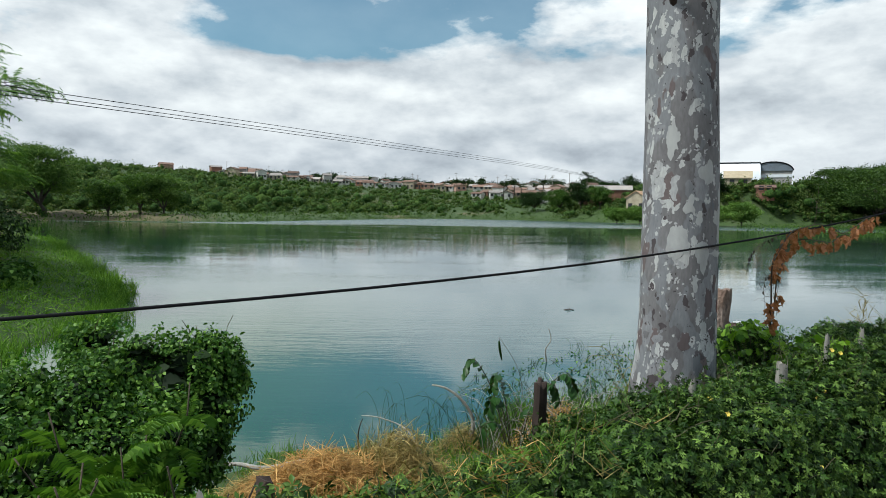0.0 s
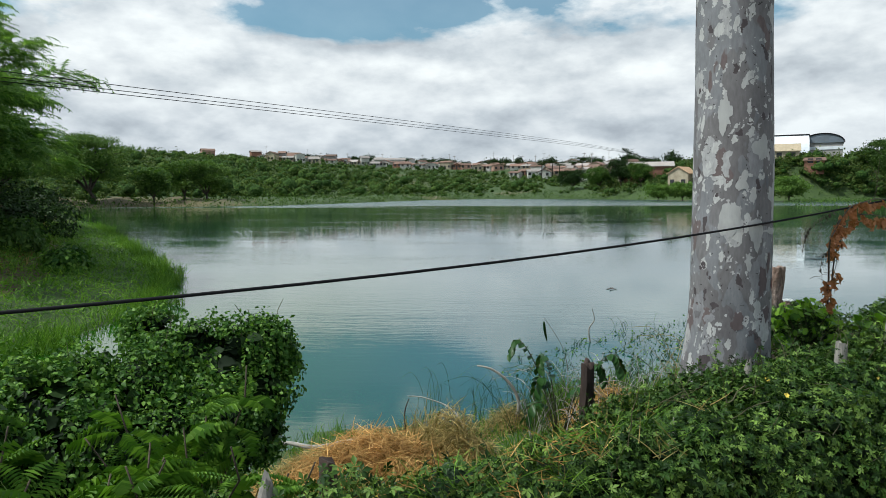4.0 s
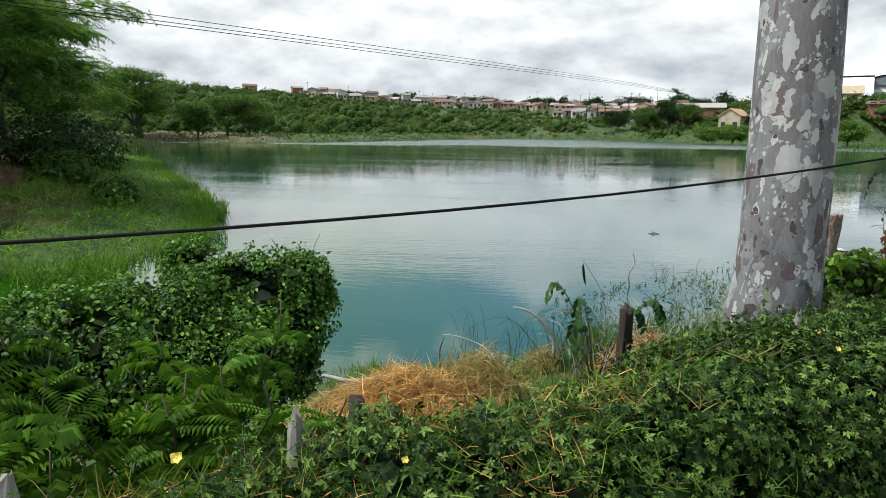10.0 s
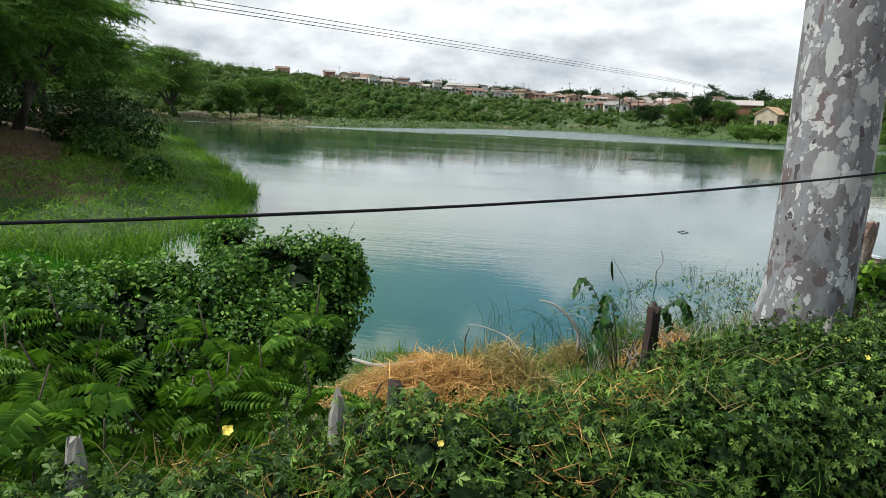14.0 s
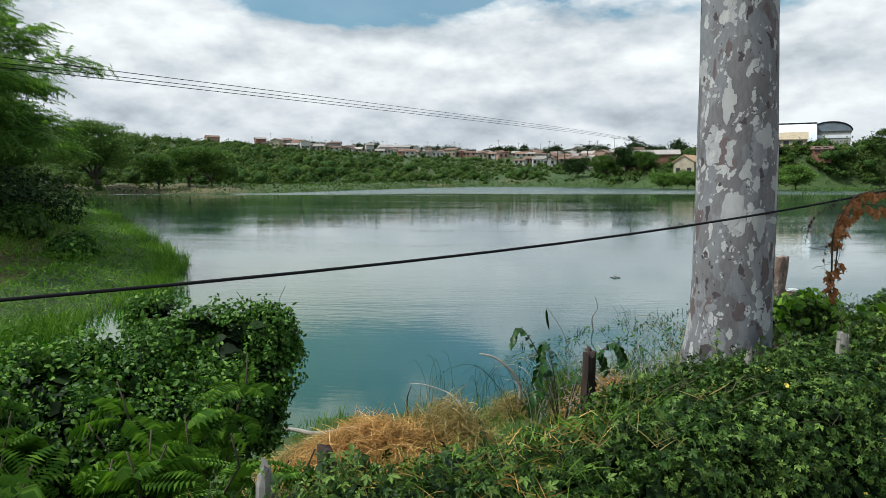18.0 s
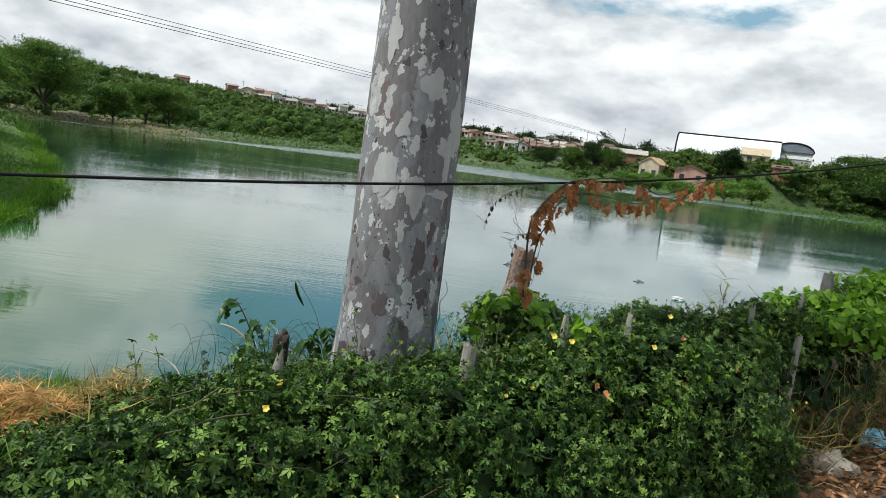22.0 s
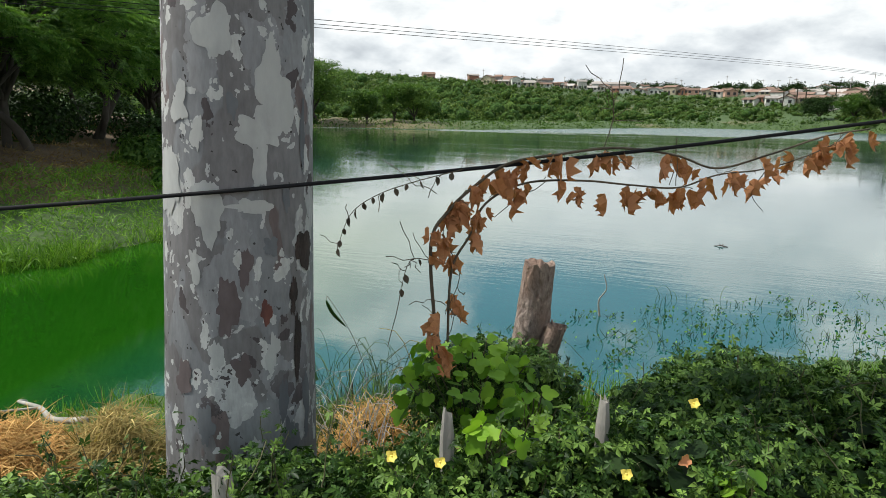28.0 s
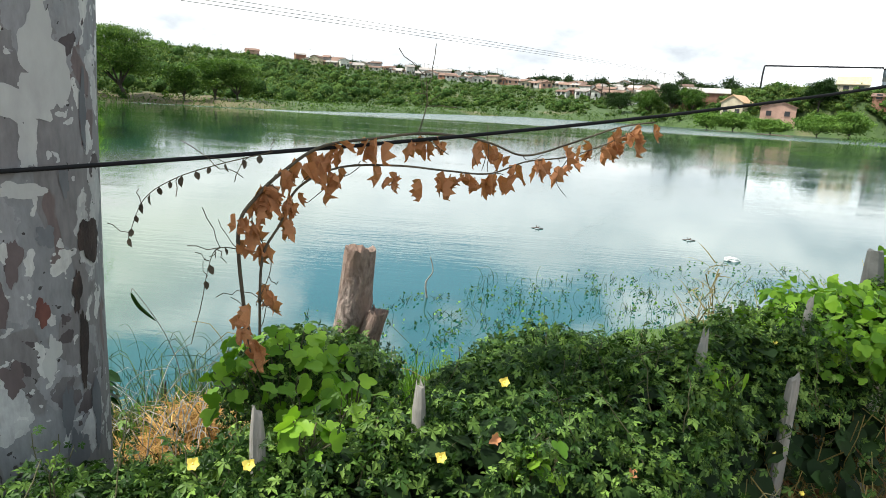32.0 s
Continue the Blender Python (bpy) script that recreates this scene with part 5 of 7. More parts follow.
def stick(points, radius, mat, label, name="branch", cat="branch"):
    v, f = tube(spline(points, 6 * len(points)), np.linspace(radius, radius * 0.35, 6 * len(points)), 7)
    return tagged(mesh_object(name, v, f, mat, smooth=True), label, cat)


stick([(-1.00, 5.10, -0.44), (-1.4, 5.15, -0.54), (-1.68, 5.25, -0.55), (-1.98, 5.3, -0.58), (-2.2, 5.5, -0.70)], 0.026, GREY_TWIG, "bleached driftwood branch lying at the water's edge")
stick([(-1.68, 5.25, -0.55), (-1.85, 5.05, -0.53), (-2.0, 4.9, -0.52)], 0.012, GREY_TWIG, "bleached driftwood twig at the water's edge")
stick([(0.22, 5.75, -0.70), (0.30, 5.75, -0.36), (0.22, 5.76, -0.16), (0.06, 5.8, -0.04), (-0.08, 5.85, -0.02)], 0.021, GREY_TWIG, "bent grey branch rising from the shallows")
stick([(-0.15, 5.4, -0.5), (-0.3, 5.6, -0.35), (-0.55, 5.75, -0.30), (-0.72, 5.8, -0.30)], 0.010, GREY_TWIG, "thin grey branch over the straw")
stick([(-0.75, 5.9, -0.75), (-0.76, 5.9, -0.5), (-0.72, 5.9, -0.36)], 0.010, DARK_WOOD, "thin dark stick upright in the water")
stick([(0.48, 6.1, -0.75), (0.46, 6.1, -0.45), (0.47, 6.1, -0.30)], 0.016, DARK_WOOD, "dark stick upright in the shallows")
stick([(1.62, 10.0, -0.75), (1.60, 10.0, -0.55), (1.68, 10.0, -0.40), (1.64, 10.0, -0.22)], 0.014, GREY_TWIG, "pale crooked twig upright in the water")

rough_post("post", (0.72, 4.62, -0.5), (0.73, 4.60, 0.36), 0.055, 0.045, DARK_WOOD, 46, jag=0.05)
tagged(bpy.data.objects["post"], "short dark rotten post among broad leaves at the bank", "post")


PLANT_LEAF = leaf_material("glossy_plant_leaf", (0.014, 0.045, 0.012), (0.024, 0.07, 0.018), (0.045, 0.11, 0.03), 0.35, 0.15)


def broad_plant():
    ob = thing("plant", (0.59, 5.05, -0.48), "drooping dark green plant with paired oval leaves on the bank", "plant")
    base = np.array(ob.location)
    r = np.random.default_rng(4)
    for k, tip in enumerate([(0.27, 5.08, 0.40), (0.42, 4.95, 0.14), (0.93, 4.82, 0.36), (0.84, 4.9, 0.26), (0.45, 5.0, 0.30), (0.36, 4.9, -0.06), (0.74, 4.8, 0.12)]):
        tip = np.array(tip)
        line = spline([base, base * 0.5 + tip * 0.5 + (0, 0, 0.16), tip, tip + (tip - base) * (0.22, 0.22, 0) - (0, 0, 0.10)], 16)
        v, f = tube(line - base, np.linspace(0.006, 0.002, 16), 5)
        stem = mesh_object("stalk", v, f, VINE_STEM, ob)
        p = np.repeat(line[6:], 2, 0)
        d = np.gradient(line, axis=0)[6:]
        side = unit(np.cross(d, (0, 0, 1)))
        ahead = np.stack([side, -side], 1).reshape(-1, 3) + np.repeat(unit(d), 2, 0) * 0.5 + (0, 0, -0.5)
        for q, d2 in zip(p, ahead):
            v, f = scatter(OVAL, [q - base], [d2], [np.array([0, 0, 1.0]) + r.normal(size=3) * 0.3], [r.uniform(0.065, 0.105)])
            mesh_object("leaf", v, f, PLANT_LEAF, stem)


broad_plant()


# ---- grasses ----
def tufts(name, places, per, length, mat, label, seed, width=0.006, lean=0.35, cat="grass"):
    r = np.random.default_rng(seed)
    p = np.repeat(np.asarray(places, float), per, 0)
    k = len(p)
    p = p + r.normal(size=(k, 3)) * (0.03, 0.03, 0)
    ahead = np.stack([r.normal(size=k) * lean, r.normal(size=k) * lean, np.ones(k)], -1)
    v, f = scatter(BLADE, p, ahead, rand_dirs(k) * (1, 1, 0.2), length * r.uniform(0.45, 1.25, k), width * r.uniform(0.7, 1.3, k))
    return tagged(mesh_object(name, v, f, mat), label, cat, kind="stuff")


def spots(count, box, seed, dmin=-9, dmax=99, zmin=None):
    r = np.random.default_rng(seed)
    x, y = r.uniform(box[0], box[1], count), r.uniform(box[2], box[3], count)
    d = pond_distance(x, y)
    k = (d > dmin) & (d < dmax)
    z = land(x, y)
    if zmin is not None:
        z = np.maximum(z, zmin)
    return np.stack([x, y, z], -1)[k]


near = spots(2600, (-2.5, 5.5, 3.6, 9.5), 51, 0.0, 2.2)
near = near[-0.6 * near[:, 0] + 0.8 * near[:, 1] > 2.4]
tufts("bank_grass", near, 9, 0.16, GRASS, "green grass along the water's edge", 52)
tufts("bank_reeds", spots(300, (0.6, 2.4, 5.0, 7.0), 53, -0.3, 1.4), 6, 0.36, GRASS, "tall green reeds behind the trunk", 54, 0.010, 0.25)
tufts("dry_mat", np.array([along(s, n, hedge_top(s, n) + 0.01) for s, n in zip(np.random.default_rng(55).uniform(-1.5, 2.2, 230), np.random.default_rng(56).uniform(1.3, 3.4, 230))]), 7, 0.10, DRY_GRASS, "dry grass stalks through the vines", 57, 0.003, 1.2)
r7 = np.random.default_rng(62)
tufts("dry_tufts", np.array([along(s, n, hedge_top(s, n) + 0.01) for s, n in zip(r7.uniform(-1.5, 0.7, 60), r7.uniform(1.05, 1.30, 60))]), 9, 0.09, STRAW, "orange dry grass matted in front of the first posts", 63, 0.003, 1.6)
tufts("fence_grass", np.array([along(s, n, hedge_top(s, n)) for s, n in zip(r7.uniform(-2.4, 0.6, 110), r7.uniform(1.05, 1.5, 110))]), 6, 0.10, GRASS, "light green grass blades through the vines", 64, 0.0035, 1.0)
r9 = np.random.default_rng(66)
patch = [(1.04, 1.28), (0.75, 1.55), (0.20, 1.55), (0.45, 1.32), (1.35, 1.45)]
dry_at = [along(s, n, hedge_top(s, n) + r9.uniform(0.0, 0.035)) for a, b in patch for s, n in zip(a + r9.normal(size=18) * 0.11, b + r9.normal(size=18) * 0.06)]
tufts("dry_tufts", np.array(dry_at), 5, 0.075, STRAW, "orange dry grass matted over the vines", 67, 0.0028, 1.7)
yellow_at = [along(s, n, hedge_top(s, n) + r9.uniform(0.0, 0.03)) for s, n in zip(r9.uniform(-0.8, 1.9, 240), r9.uniform(1.1, 1.75, 240))]
tufts("fence_grass", np.array(yellow_at), 5, 0.10, FROND_LEAF, "yellow-green grass blades through the vines", 68, 0.003, 1.3)
# water weeds off the bank
weeds = spots(520, (0.4, 7.5, 6.5, 13.5), 58, -2.2, -0.1, WATER)
tufts("water_weeds", weeds, 4, 0.11, DARK_LEAF, "sparse water weeds rising from the shallows", 59, 0.008, 0.9, "weeds")
r5 = np.random.default_rng(60)
wp = np.repeat(weeds, 5, 0) + r5.normal(size=(len(weeds) * 5, 3)) * (0.10, 0.10, 0.0) + np.stack([0 * r5.uniform(size=len(weeds) * 5)] * 2 + [r5.uniform(0.0, 0.07, len(weeds) * 5)], -1)
v, f = scatter(OVAL, wp, rand_dirs(len(wp)) + (0, 0, 0.5), rand_dirs(len(wp)), r5.uniform(0.022, 0.05, len(wp)))
tagged(mesh_object("water_weed_leaves", v, f, BUSH_LEAF), "small leaves of water weeds off the bank", "weeds", kind="stuff")


def stalks(name, count, box, low, high, mat, label, seed, radius=0.0022, lean=0.5, sag=0.25):
    """Thin stems that bend over at their tips."""
    r = np.random.default_rng(seed)
    pieces = []
    for _ in range(count):
        x, y = r.uniform(box[0], box[1]), r.uniform(box[2], box[3])
        z = max(height(x, y), WATER)
        tall = r.uniform(low, high)
        a = r.uniform(0, 2 * math.pi)
        d = np.array([math.cos(a), math.sin(a), 0]) * tall * lean * r.uniform(0.2, 1.2)
        line = spline([(x, y, z - 0.03), np.array([x, y, z + tall * 0.6]) + d * 0.35, np.array([x, y, z + tall]) + d, np.array([x, y, z + tall * (1 - sag * r.uniform(0, 1.2))]) + d * 1.7], 9)
        pieces.append(tube(line, np.linspace(radius, radius * 0.5, 9), 4, False))
    v, f = joined(pieces)
    return tagged(mesh_object(name, v, f, mat), label, "stalks", kind="stuff")


REED = leaf_material("dull_reed", (0.022, 0.045, 0.016), (0.045, 0.085, 0.028), (0.09, 0.14, 0.05), 0.6, 0.2, 1.5)
stalks("reed_stems", 150, (-0.7, 1.7, 5.7, 7.2), 0.12, 0.42, REED, "thin dark reed stems bent over the shallows", 331)
stalks("reed_stems", 120, (0.2, 1.7, 5.2, 6.4), 0.25, 0.60, REED, "tangled reed stems between the post and the trunk", 332, 0.003, 0.8, 0.5)
stalks("dead_stalks", 60, (0.35, 1.25, 4.75, 5.5), 0.25, 0.60, GREY_TWIG, "pale dead stalks leaning round the rotten post", 333, 0.0030, 0.7, 0.3)
stalks("dead_stalks", 46, (1.55, 2.1, 4.9, 5.8), 0.3, 0.75, DRY_GRASS, "dry bent stalks between the trunk and the stump", 334, 0.003, 0.7, 0.4)
stalks("reed_stems", 300, (2.0, 6.5, 6.6, 11.5), 0.05, 0.17, REED, "thin water weeds standing in the shallows", 335, 0.003, 0.9, 0.5)
tufts("bank_reeds", spots(260, (0.4, 1.5, 5.2, 6.6), 336, -0.4, 1.2, WATER), 5, 0.34, REED, "dull reeds beside the rotten post", 337, 0.007, 0.7)
pod = thing("seed_pod", (0.60, 5.80, -0.6), "long dark seed pod on a thin bare stalk", "pod")
v, f = tube(spline([(0, 0, -0.1), (0.14, 0.02, 0.40), (0.10, -0.04, 0.75), (-0.07, -0.08, 1.04), (-0.08, -0.09, 1.02)], 24), np.linspace(0.0035, 0.0015, 24), 5)
mesh_object("stalk", v, f, GREY_TWIG, pod)
v, f = tube(spline([(-0.085, -0.095, 1.03), (-0.07, -0.04, 0.93), (-0.04, 0.07, 0.81)], 12), [0.002, 0.007, 0.010, 0.011, 0.012, 0.012, 0.012, 0.011, 0.010, 0.008, 0.005, 0.002], 7)
mesh_object("husk", v, f, PLANT_LEAF, pod)


# ---- the dry end of the fence: brush, litter, rubbish ----
def brush(count, s0, s1, n0, n1, z1, seed, mat, label):
    r = np.random.default_rng(seed)
    pieces = []
    for _ in range(count):
        a = along(r.uniform(s0, s1), r.uniform(n0, n1), r.uniform(0, z1 * 0.5))
        b = a + np.array([r.normal() * 0.18, r.normal() * 0.18, r.uniform(-0.05, z1)])
        pieces.append(tube(wobble(a, b, 5, 0.02, int(r.integers(1 << 30))), r.uniform(0.0010, 0.0028), 4, False))
    v, f = joined(pieces)
    tagged(mesh_object("dry_brush", v, f, mat), label, "brush", kind="stuff")


brush(380, 4.9, 6.9, 1.1, 1.8, 0.45, 71, DRY_GRASS, "tangle of bare dry stems under the creeper")
brush(620, 6.6, 8.6, 0.9, 2.6, 0.5, 72, DRY_GRASS, "brown dry brush at the end of the fence")
brush(420, 6.2, 8.6, 0.9, 2.4, 0.45, 73, LITTER, "reddish dry brush at the end of the fence")
brush(220, -1.2, 1.4, 1.15, 1.6, 0.50, 74, VINE_STEM, "dry stems among the vines by the first posts")
r6 = np.random.default_rng(75)
ls, ln = r6.uniform(4.2, 9.0, 9000), r6.normal(0.95, 0.45, 9000)
lp = np.stack([0.8 * ls - 0.6 * ln, 0.6 * ls + 0.8 * ln, np.abs(r6.normal(size=9000)) * 0.04 + 0.01], -1)
v, f = scatter(SMALL, lp, rand_dirs(9000) * (1, 1, 0.4), np.tile((0, 0, 1.0), (9000, 1)) + rand_dirs(9000) * 0.8, r6.uniform(0.02, 0.055, 9000))
tagged(mesh_object("leaf_litter", v, f, LITTER), "fallen rust-brown leaves on the ground before the fence", "leaves", kind="stuff")


def crumpled(name, at, size, mat, label, category, seed, squash=0.5):
    """A crumpled sheet lying on the ground."""
    bm = bmesh.new()
    bmesh.ops.create_icosphere(bm, subdivisions=3, radius=1)
    for q in bm.verts:
        k = 1 + 0.5 * noise.noise(q.co * 2.1 + Vector((seed, 0, 0))) + 0.25 * noise.noise(q.co * 5 + Vector((0, seed, 0)))
        q.co = Vector((q.co.x * size[0] * k, q.co.y * size[1] * k, max(-0.3, q.co.z) * size[2] * k))
    ob = part(name, bm, mat)
    ob.location = at
    return tagged(ob, label, category)


BLUE_BAG = varied("blue_plastic", (0.30, 0.62, 0.78), 0.1, 0.35, 30)
CARD = varied("grey_cardboard", (0.40, 0.35, 0.28), 0.1, 0.8, 12)
crumpled("plastic_bag", (4.51, 4.90, 0.06), (0.08, 0.065, 0.085), BLUE_BAG, "crumpled light blue plastic bag on the littered ground", "bag", 3)
crumpled("cardboard", (3.98, 4.45, 0.05), (0.13, 0.09, 0.09), CARD, "torn grey cardboard on the littered ground", "cardboard", 8)
crumpled("plastic_bottle", (6.31, 13.8, WATER + 0.02), (0.13, 0.05, 0.05), varied("pale_plastic", (0.6, 0.62, 0.62), 0.05, 0.3, 10), "pale plastic bottle afloat on the pond", "bottle", 5)


# ---- withered leaves caught in the vines, twigs afloat ----
for k, at in enumerate([(2.27, 3.22, 0.76), (2.31, 3.25, 0.72), (2.75, 3.72, 0.86), (2.75, 3.66, 0.68), (3.10, 3.93, 0.70)]):
    r8 = np.random.default_rng(700 + k)
    ob = thing("dead_leaf", at, "single curled rust-brown dead leaf caught in the vine", "leaf", "dead leaves in the vines")
    v, f = scatter(DEAD, [(0, 0, 0)], [r8.normal(size=3) * 0.5 + (0, 0, -0.8)], [(0.3, -0.8, 0.5)], [r8.uniform(0.024, 0.034)])
    mesh_object("blade", v, f, DEAD_LEAF, ob)
for k, (x, y) in enumerate([(2.98, 15.5), (5.96, 15.5)]):
    twig = thing("floating_twig", (x, y, WATER), "small dark forked twig afloat on the pond", "twig", "twigs afloat")
    for pts in ([(-0.28, 0.05, 0.0), (0.0, 0, 0.05), (0.35, -0.05, 0.02)], [(0, 0, 0.04), (-0.03, 0.02, 0.16)], [(0.02, 0, 0.03), (0.14, 0.05, 0.12)]):
        v, f = tube(np.array(pts) * 0.38, [0.009] * len(pts), 5)
        mesh_object("limb", v, f, DARK_WOOD, twig)


# ---- trees across the water ----
def at_az(az, r):
    x, y = r * math.sin(radians(az)), r * math.cos(radians(az))
    return (x, y, max(height(x, y), WATER))


def build_tree(at, tall, wide, seed, mat=TREE_LEAF, leaves=5000, leaf=0.5, label="broad spreading green thorn tree on the shore", layers=True, trunk_part=0.28, lean=0.0, turn=0.0):
    """Tapered trunk, forked limbs, a ragged crown of leaf sprays carried by the limb ends."""
    r = np.random.default_rng(seed)
    ob = thing("tree", at, label, "tree", "trees round the pond")
    fork = tall * trunk_part
    v, f = tube(spline([(0, 0, -0.3), (lean * 0.3, 0.05, fork * 0.5), (lean, 0, fork)], 10), np.linspace(tall * 0.035, tall * 0.022, 10), 8)
    mesh_object("trunk", v, f, TREE_BARK, ob, smooth=True)
    ends, pieces = [], []
    for k in range(9):
        a = 2 * math.pi * (k + r.uniform(-0.3, 0.3)) / 9
        reach = wide * 0.5 * r.uniform(0.45, 0.92)
        rise = tall * r.uniform(0.55, 0.9) if k % 3 else tall * r.uniform(0.42, 0.6)
        tip = np.array([lean + math.cos(a) * reach, math.sin(a) * reach, rise])
        mid = np.array([lean, 0, fork]) * 0.5 + tip * 0.5 + (0, 0, tall * 0.08)
        line = spline([(lean, 0, fork), mid, tip], 9)
        pieces.append(tube(line, np.linspace(tall * 0.016, tall * 0.003, 9), 6, False))
        for j in range(6 if leaves > 2000 else 3):
            q = line[int(r.integers(4, 9))] + r.normal(size=3) * (wide * 0.10, wide * 0.10, tall * 0.05)
            pieces.append(tube(wobble(line[5], q, 5, tall * 0.006, int(r.integers(1 << 30))), np.linspace(tall * 0.005, tall * 0.0015, 5), 3, False))
            ends.append(q)
    v, f = joined(pieces)
    mesh_object("branchwork", v, f, TREE_BARK, ob)
    ends = np.array(ends)
    top = np.array([[lean + r.normal() * wide * 0.16, r.normal() * wide * 0.16, tall * r.uniform(0.78, 0.93)] for _ in range(14)])
    ends = np.concatenate([ends, top])
    which = r.integers(len(ends), size=leaves)
    flat = np.array([wide * 0.062, wide * 0.062, tall * (0.022 if layers else 0.045)])
    p = ends[which] + r.normal(size=(leaves, 3)) * flat
    out = unit(p - np.array([lean, 0, tall * 0.45]))
    nrm = np.array([0, 0, 1.0]) + r.normal(size=(leaves, 3)) * 0.8
    ahead = out * (1, 1, 0.2) + r.normal(size=(leaves, 3)) * 0.7 + (0, 0, -0.25)
    v, f = scatter(CLUMP, p, ahead, nrm, leaf * r.uniform(0.6, 1.3, leaves))
    mesh_object("crown", v, f, mat, ob)
    ob.rotation_euler = (0, 0, turn)
    return ob


SHORE_LEAF = leaf_material("shore_tree_leaf", (0.055, 0.12, 0.022), (0.10, 0.19, 0.042), (0.15, 0.25, 0.06), 0.6, 0.25, 0.15)
LONE_LEAF = leaf_material("lone_tree_leaf", (0.042, 0.092, 0.020), (0.082, 0.155, 0.036), (0.135, 0.215, 0.055), 0.6, 0.25, 0.15)
GROVE = "tall feathery thorn tree in the dark grove across the inlet"


def thorn_tree(at, tall, wide, seed, sprays, size, mat, trunks=2):
    """Several leaning stems, limbs that arch out and droop, tiers of fine leaf sprays with gaps between."""
    r = np.random.default_rng(seed)
    ob = thing("tree", at, GROVE, "tree", "trees round the pond")
    ends, ways, pieces = [], [], []
    for t in range(trunks):
        lean = np.array([r.normal() * 0.5, r.normal() * 0.5, 0])
        foot = np.array([r.normal() * 0.25, r.normal() * 0.25, -0.3])
        fork = foot + lean + (0, 0, tall * r.uniform(0.22, 0.32))
        v, f = tube(spline([foot, (foot + fork) * 0.5 + r.normal(size=3) * 0.10, fork], 10), np.linspace(tall * 0.022, tall * 0.014, 10), 8)
        mesh_object("trunk", v, f, TREE_BARK, ob, smooth=True)
        for k in range(8):
            a = 2 * math.pi * (k + r.uniform(-0.4, 0.4)) / 8 + t
            reach = wide * 0.5 * r.uniform(0.45, 1.0)
            rise = tall * (r.uniform(0.36, 0.60) if k % 2 else r.uniform(0.66, 1.0))
            tip = np.array([math.cos(a) * reach, math.sin(a) * reach, rise])
            line = spline([fork, fork * 0.45 + tip * 0.55 + (0, 0, tall * 0.12), tip, tip + (tip - fork) * (0.22, 0.22, 0) - (0, 0, tall * 0.06)], 14)
            pieces.append(tube(line, np.linspace(tall * 0.010, tall * 0.0016, 14), 5, False))
            for j in range(11):
                i = int(r.integers(5, 14))
                out = unit(line[i] - fork) * (1, 1, 0.25) + r.normal(size=3) * (0.5, 0.5, 0.16)
                q = line[i] + out * wide * r.uniform(0.05, 0.14)
                pieces.append(tube(wobble(line[i], q, 4, tall * 0.005, int(r.integers(1 << 30))), np.linspace(tall * 0.0028, tall * 0.001, 4), 3, False))
                ends.append(q)
                ways.append(out)
    v, f = joined(pieces)
    mesh_object("branchwork", v, f, TREE_BARK, ob)
    ends, ways = np.array(ends), np.array(ways)
    which = r.integers(len(ends), size=sprays)
    p = ends[which] + r.normal(size=(sprays, 3)) * (wide * 0.042, wide * 0.042, tall * 0.020)
    ahead = unit(ways[which]) + r.normal(size=(sprays, 3)) * (0.6, 0.6, 0.25) + (0, 0, -0.18)
    v, f = scatter(SPRAY, p, ahead, np.array([0, 0, 1.0]) + r.normal(size=(sprays, 3)) * 0.35, size * r.uniform(0.6, 1.3, sprays))
    mesh_object("crown", v, f, mat, ob)
    return ob


THORN_LEAF = leaf_material("thorn_tree_leaf", (0.060, 0.135, 0.034), (0.11, 0.215, 0.055), (0.18, 0.30, 0.09), 0.55, 0.4, 0.3)
# the tree at (-19, 8) stands out of view, added to shade the slope
for x, y, tall, wide, seed, sprays, size in [(-14.8, 14.5, 6.6, 5.2, 101, 8600, 0.46), (-18.4, 19.6, 7.2, 7.0, 102, 7200, 0.54), (-15.8, 11.0, 6.4, 6.6, 103, 7200, 0.50), (-20.6, 15.0, 7.6, 8.6, 104, 4400, 0.60), (-25.5, 25.5, 7.4, 8.0, 105, 3600, 0.60), (-19.0, 8.0, 6.6, 8.0, 106, 2800, 0.60), (-27.0, 31.0, 7.5, 9.5, 107, 3000, 0.70)]:
    thorn_tree((x, y, height(x, y)), tall, wide, seed, sprays, size, THORN_LEAF)
# the tree at -70 degrees is unseen too, placed for its shadow
for az, r0, tall, wide, seed, count, leaf in [(-60.0, 33, 7.5, 11, 141, 2600, 0.55), (-70.0, 30, 7.5, 11, 142, 1800, 0.6), (-52.0, 40, 8.0, 12, 144, 3000, 0.6), (-45.5, 50, 8.5, 12, 106, 3000, 0.65), (-57.0, 50, 9.0, 13, 145, 2400, 0.7), (-66.0, 48, 9.5, 13, 146, 2000, 0.7), (-42.0, 44, 6.5, 8.5, 147, 3500, 0.45)]:
    build_tree(at_az(az, r0), tall, wide, seed, TREE_LEAF, count, leaf, GROVE, trunk_part=0.16)

build_tree(at_az(-31.8, 123), 11.5, 16.5, 111, LONE_LEAF, 7500, 0.55, "umbrella-shaped thorn tree standing alone on the far shore", lean=-0.8, trunk_part=0.16)
build_tree(at_az(-27.6, 126), 5.6, 6.0, 112, TREE_LEAF, 1500, 0.75, "round dark shrub tree on the far shore", layers=False, trunk_part=0.1)
build_tree(at_az(-25.3, 130), 7.2, 7.5, 113, TREE_LEAF, 2200, 0.6, "small green tree on the far shore", layers=False, trunk_part=0.12)
build_tree(at_az(-23.6, 130), 7.0, 9.5, 114, LONE_LEAF, 2600, 0.6, "small broad green tree on the far shore", layers=False, trunk_part=0.12)
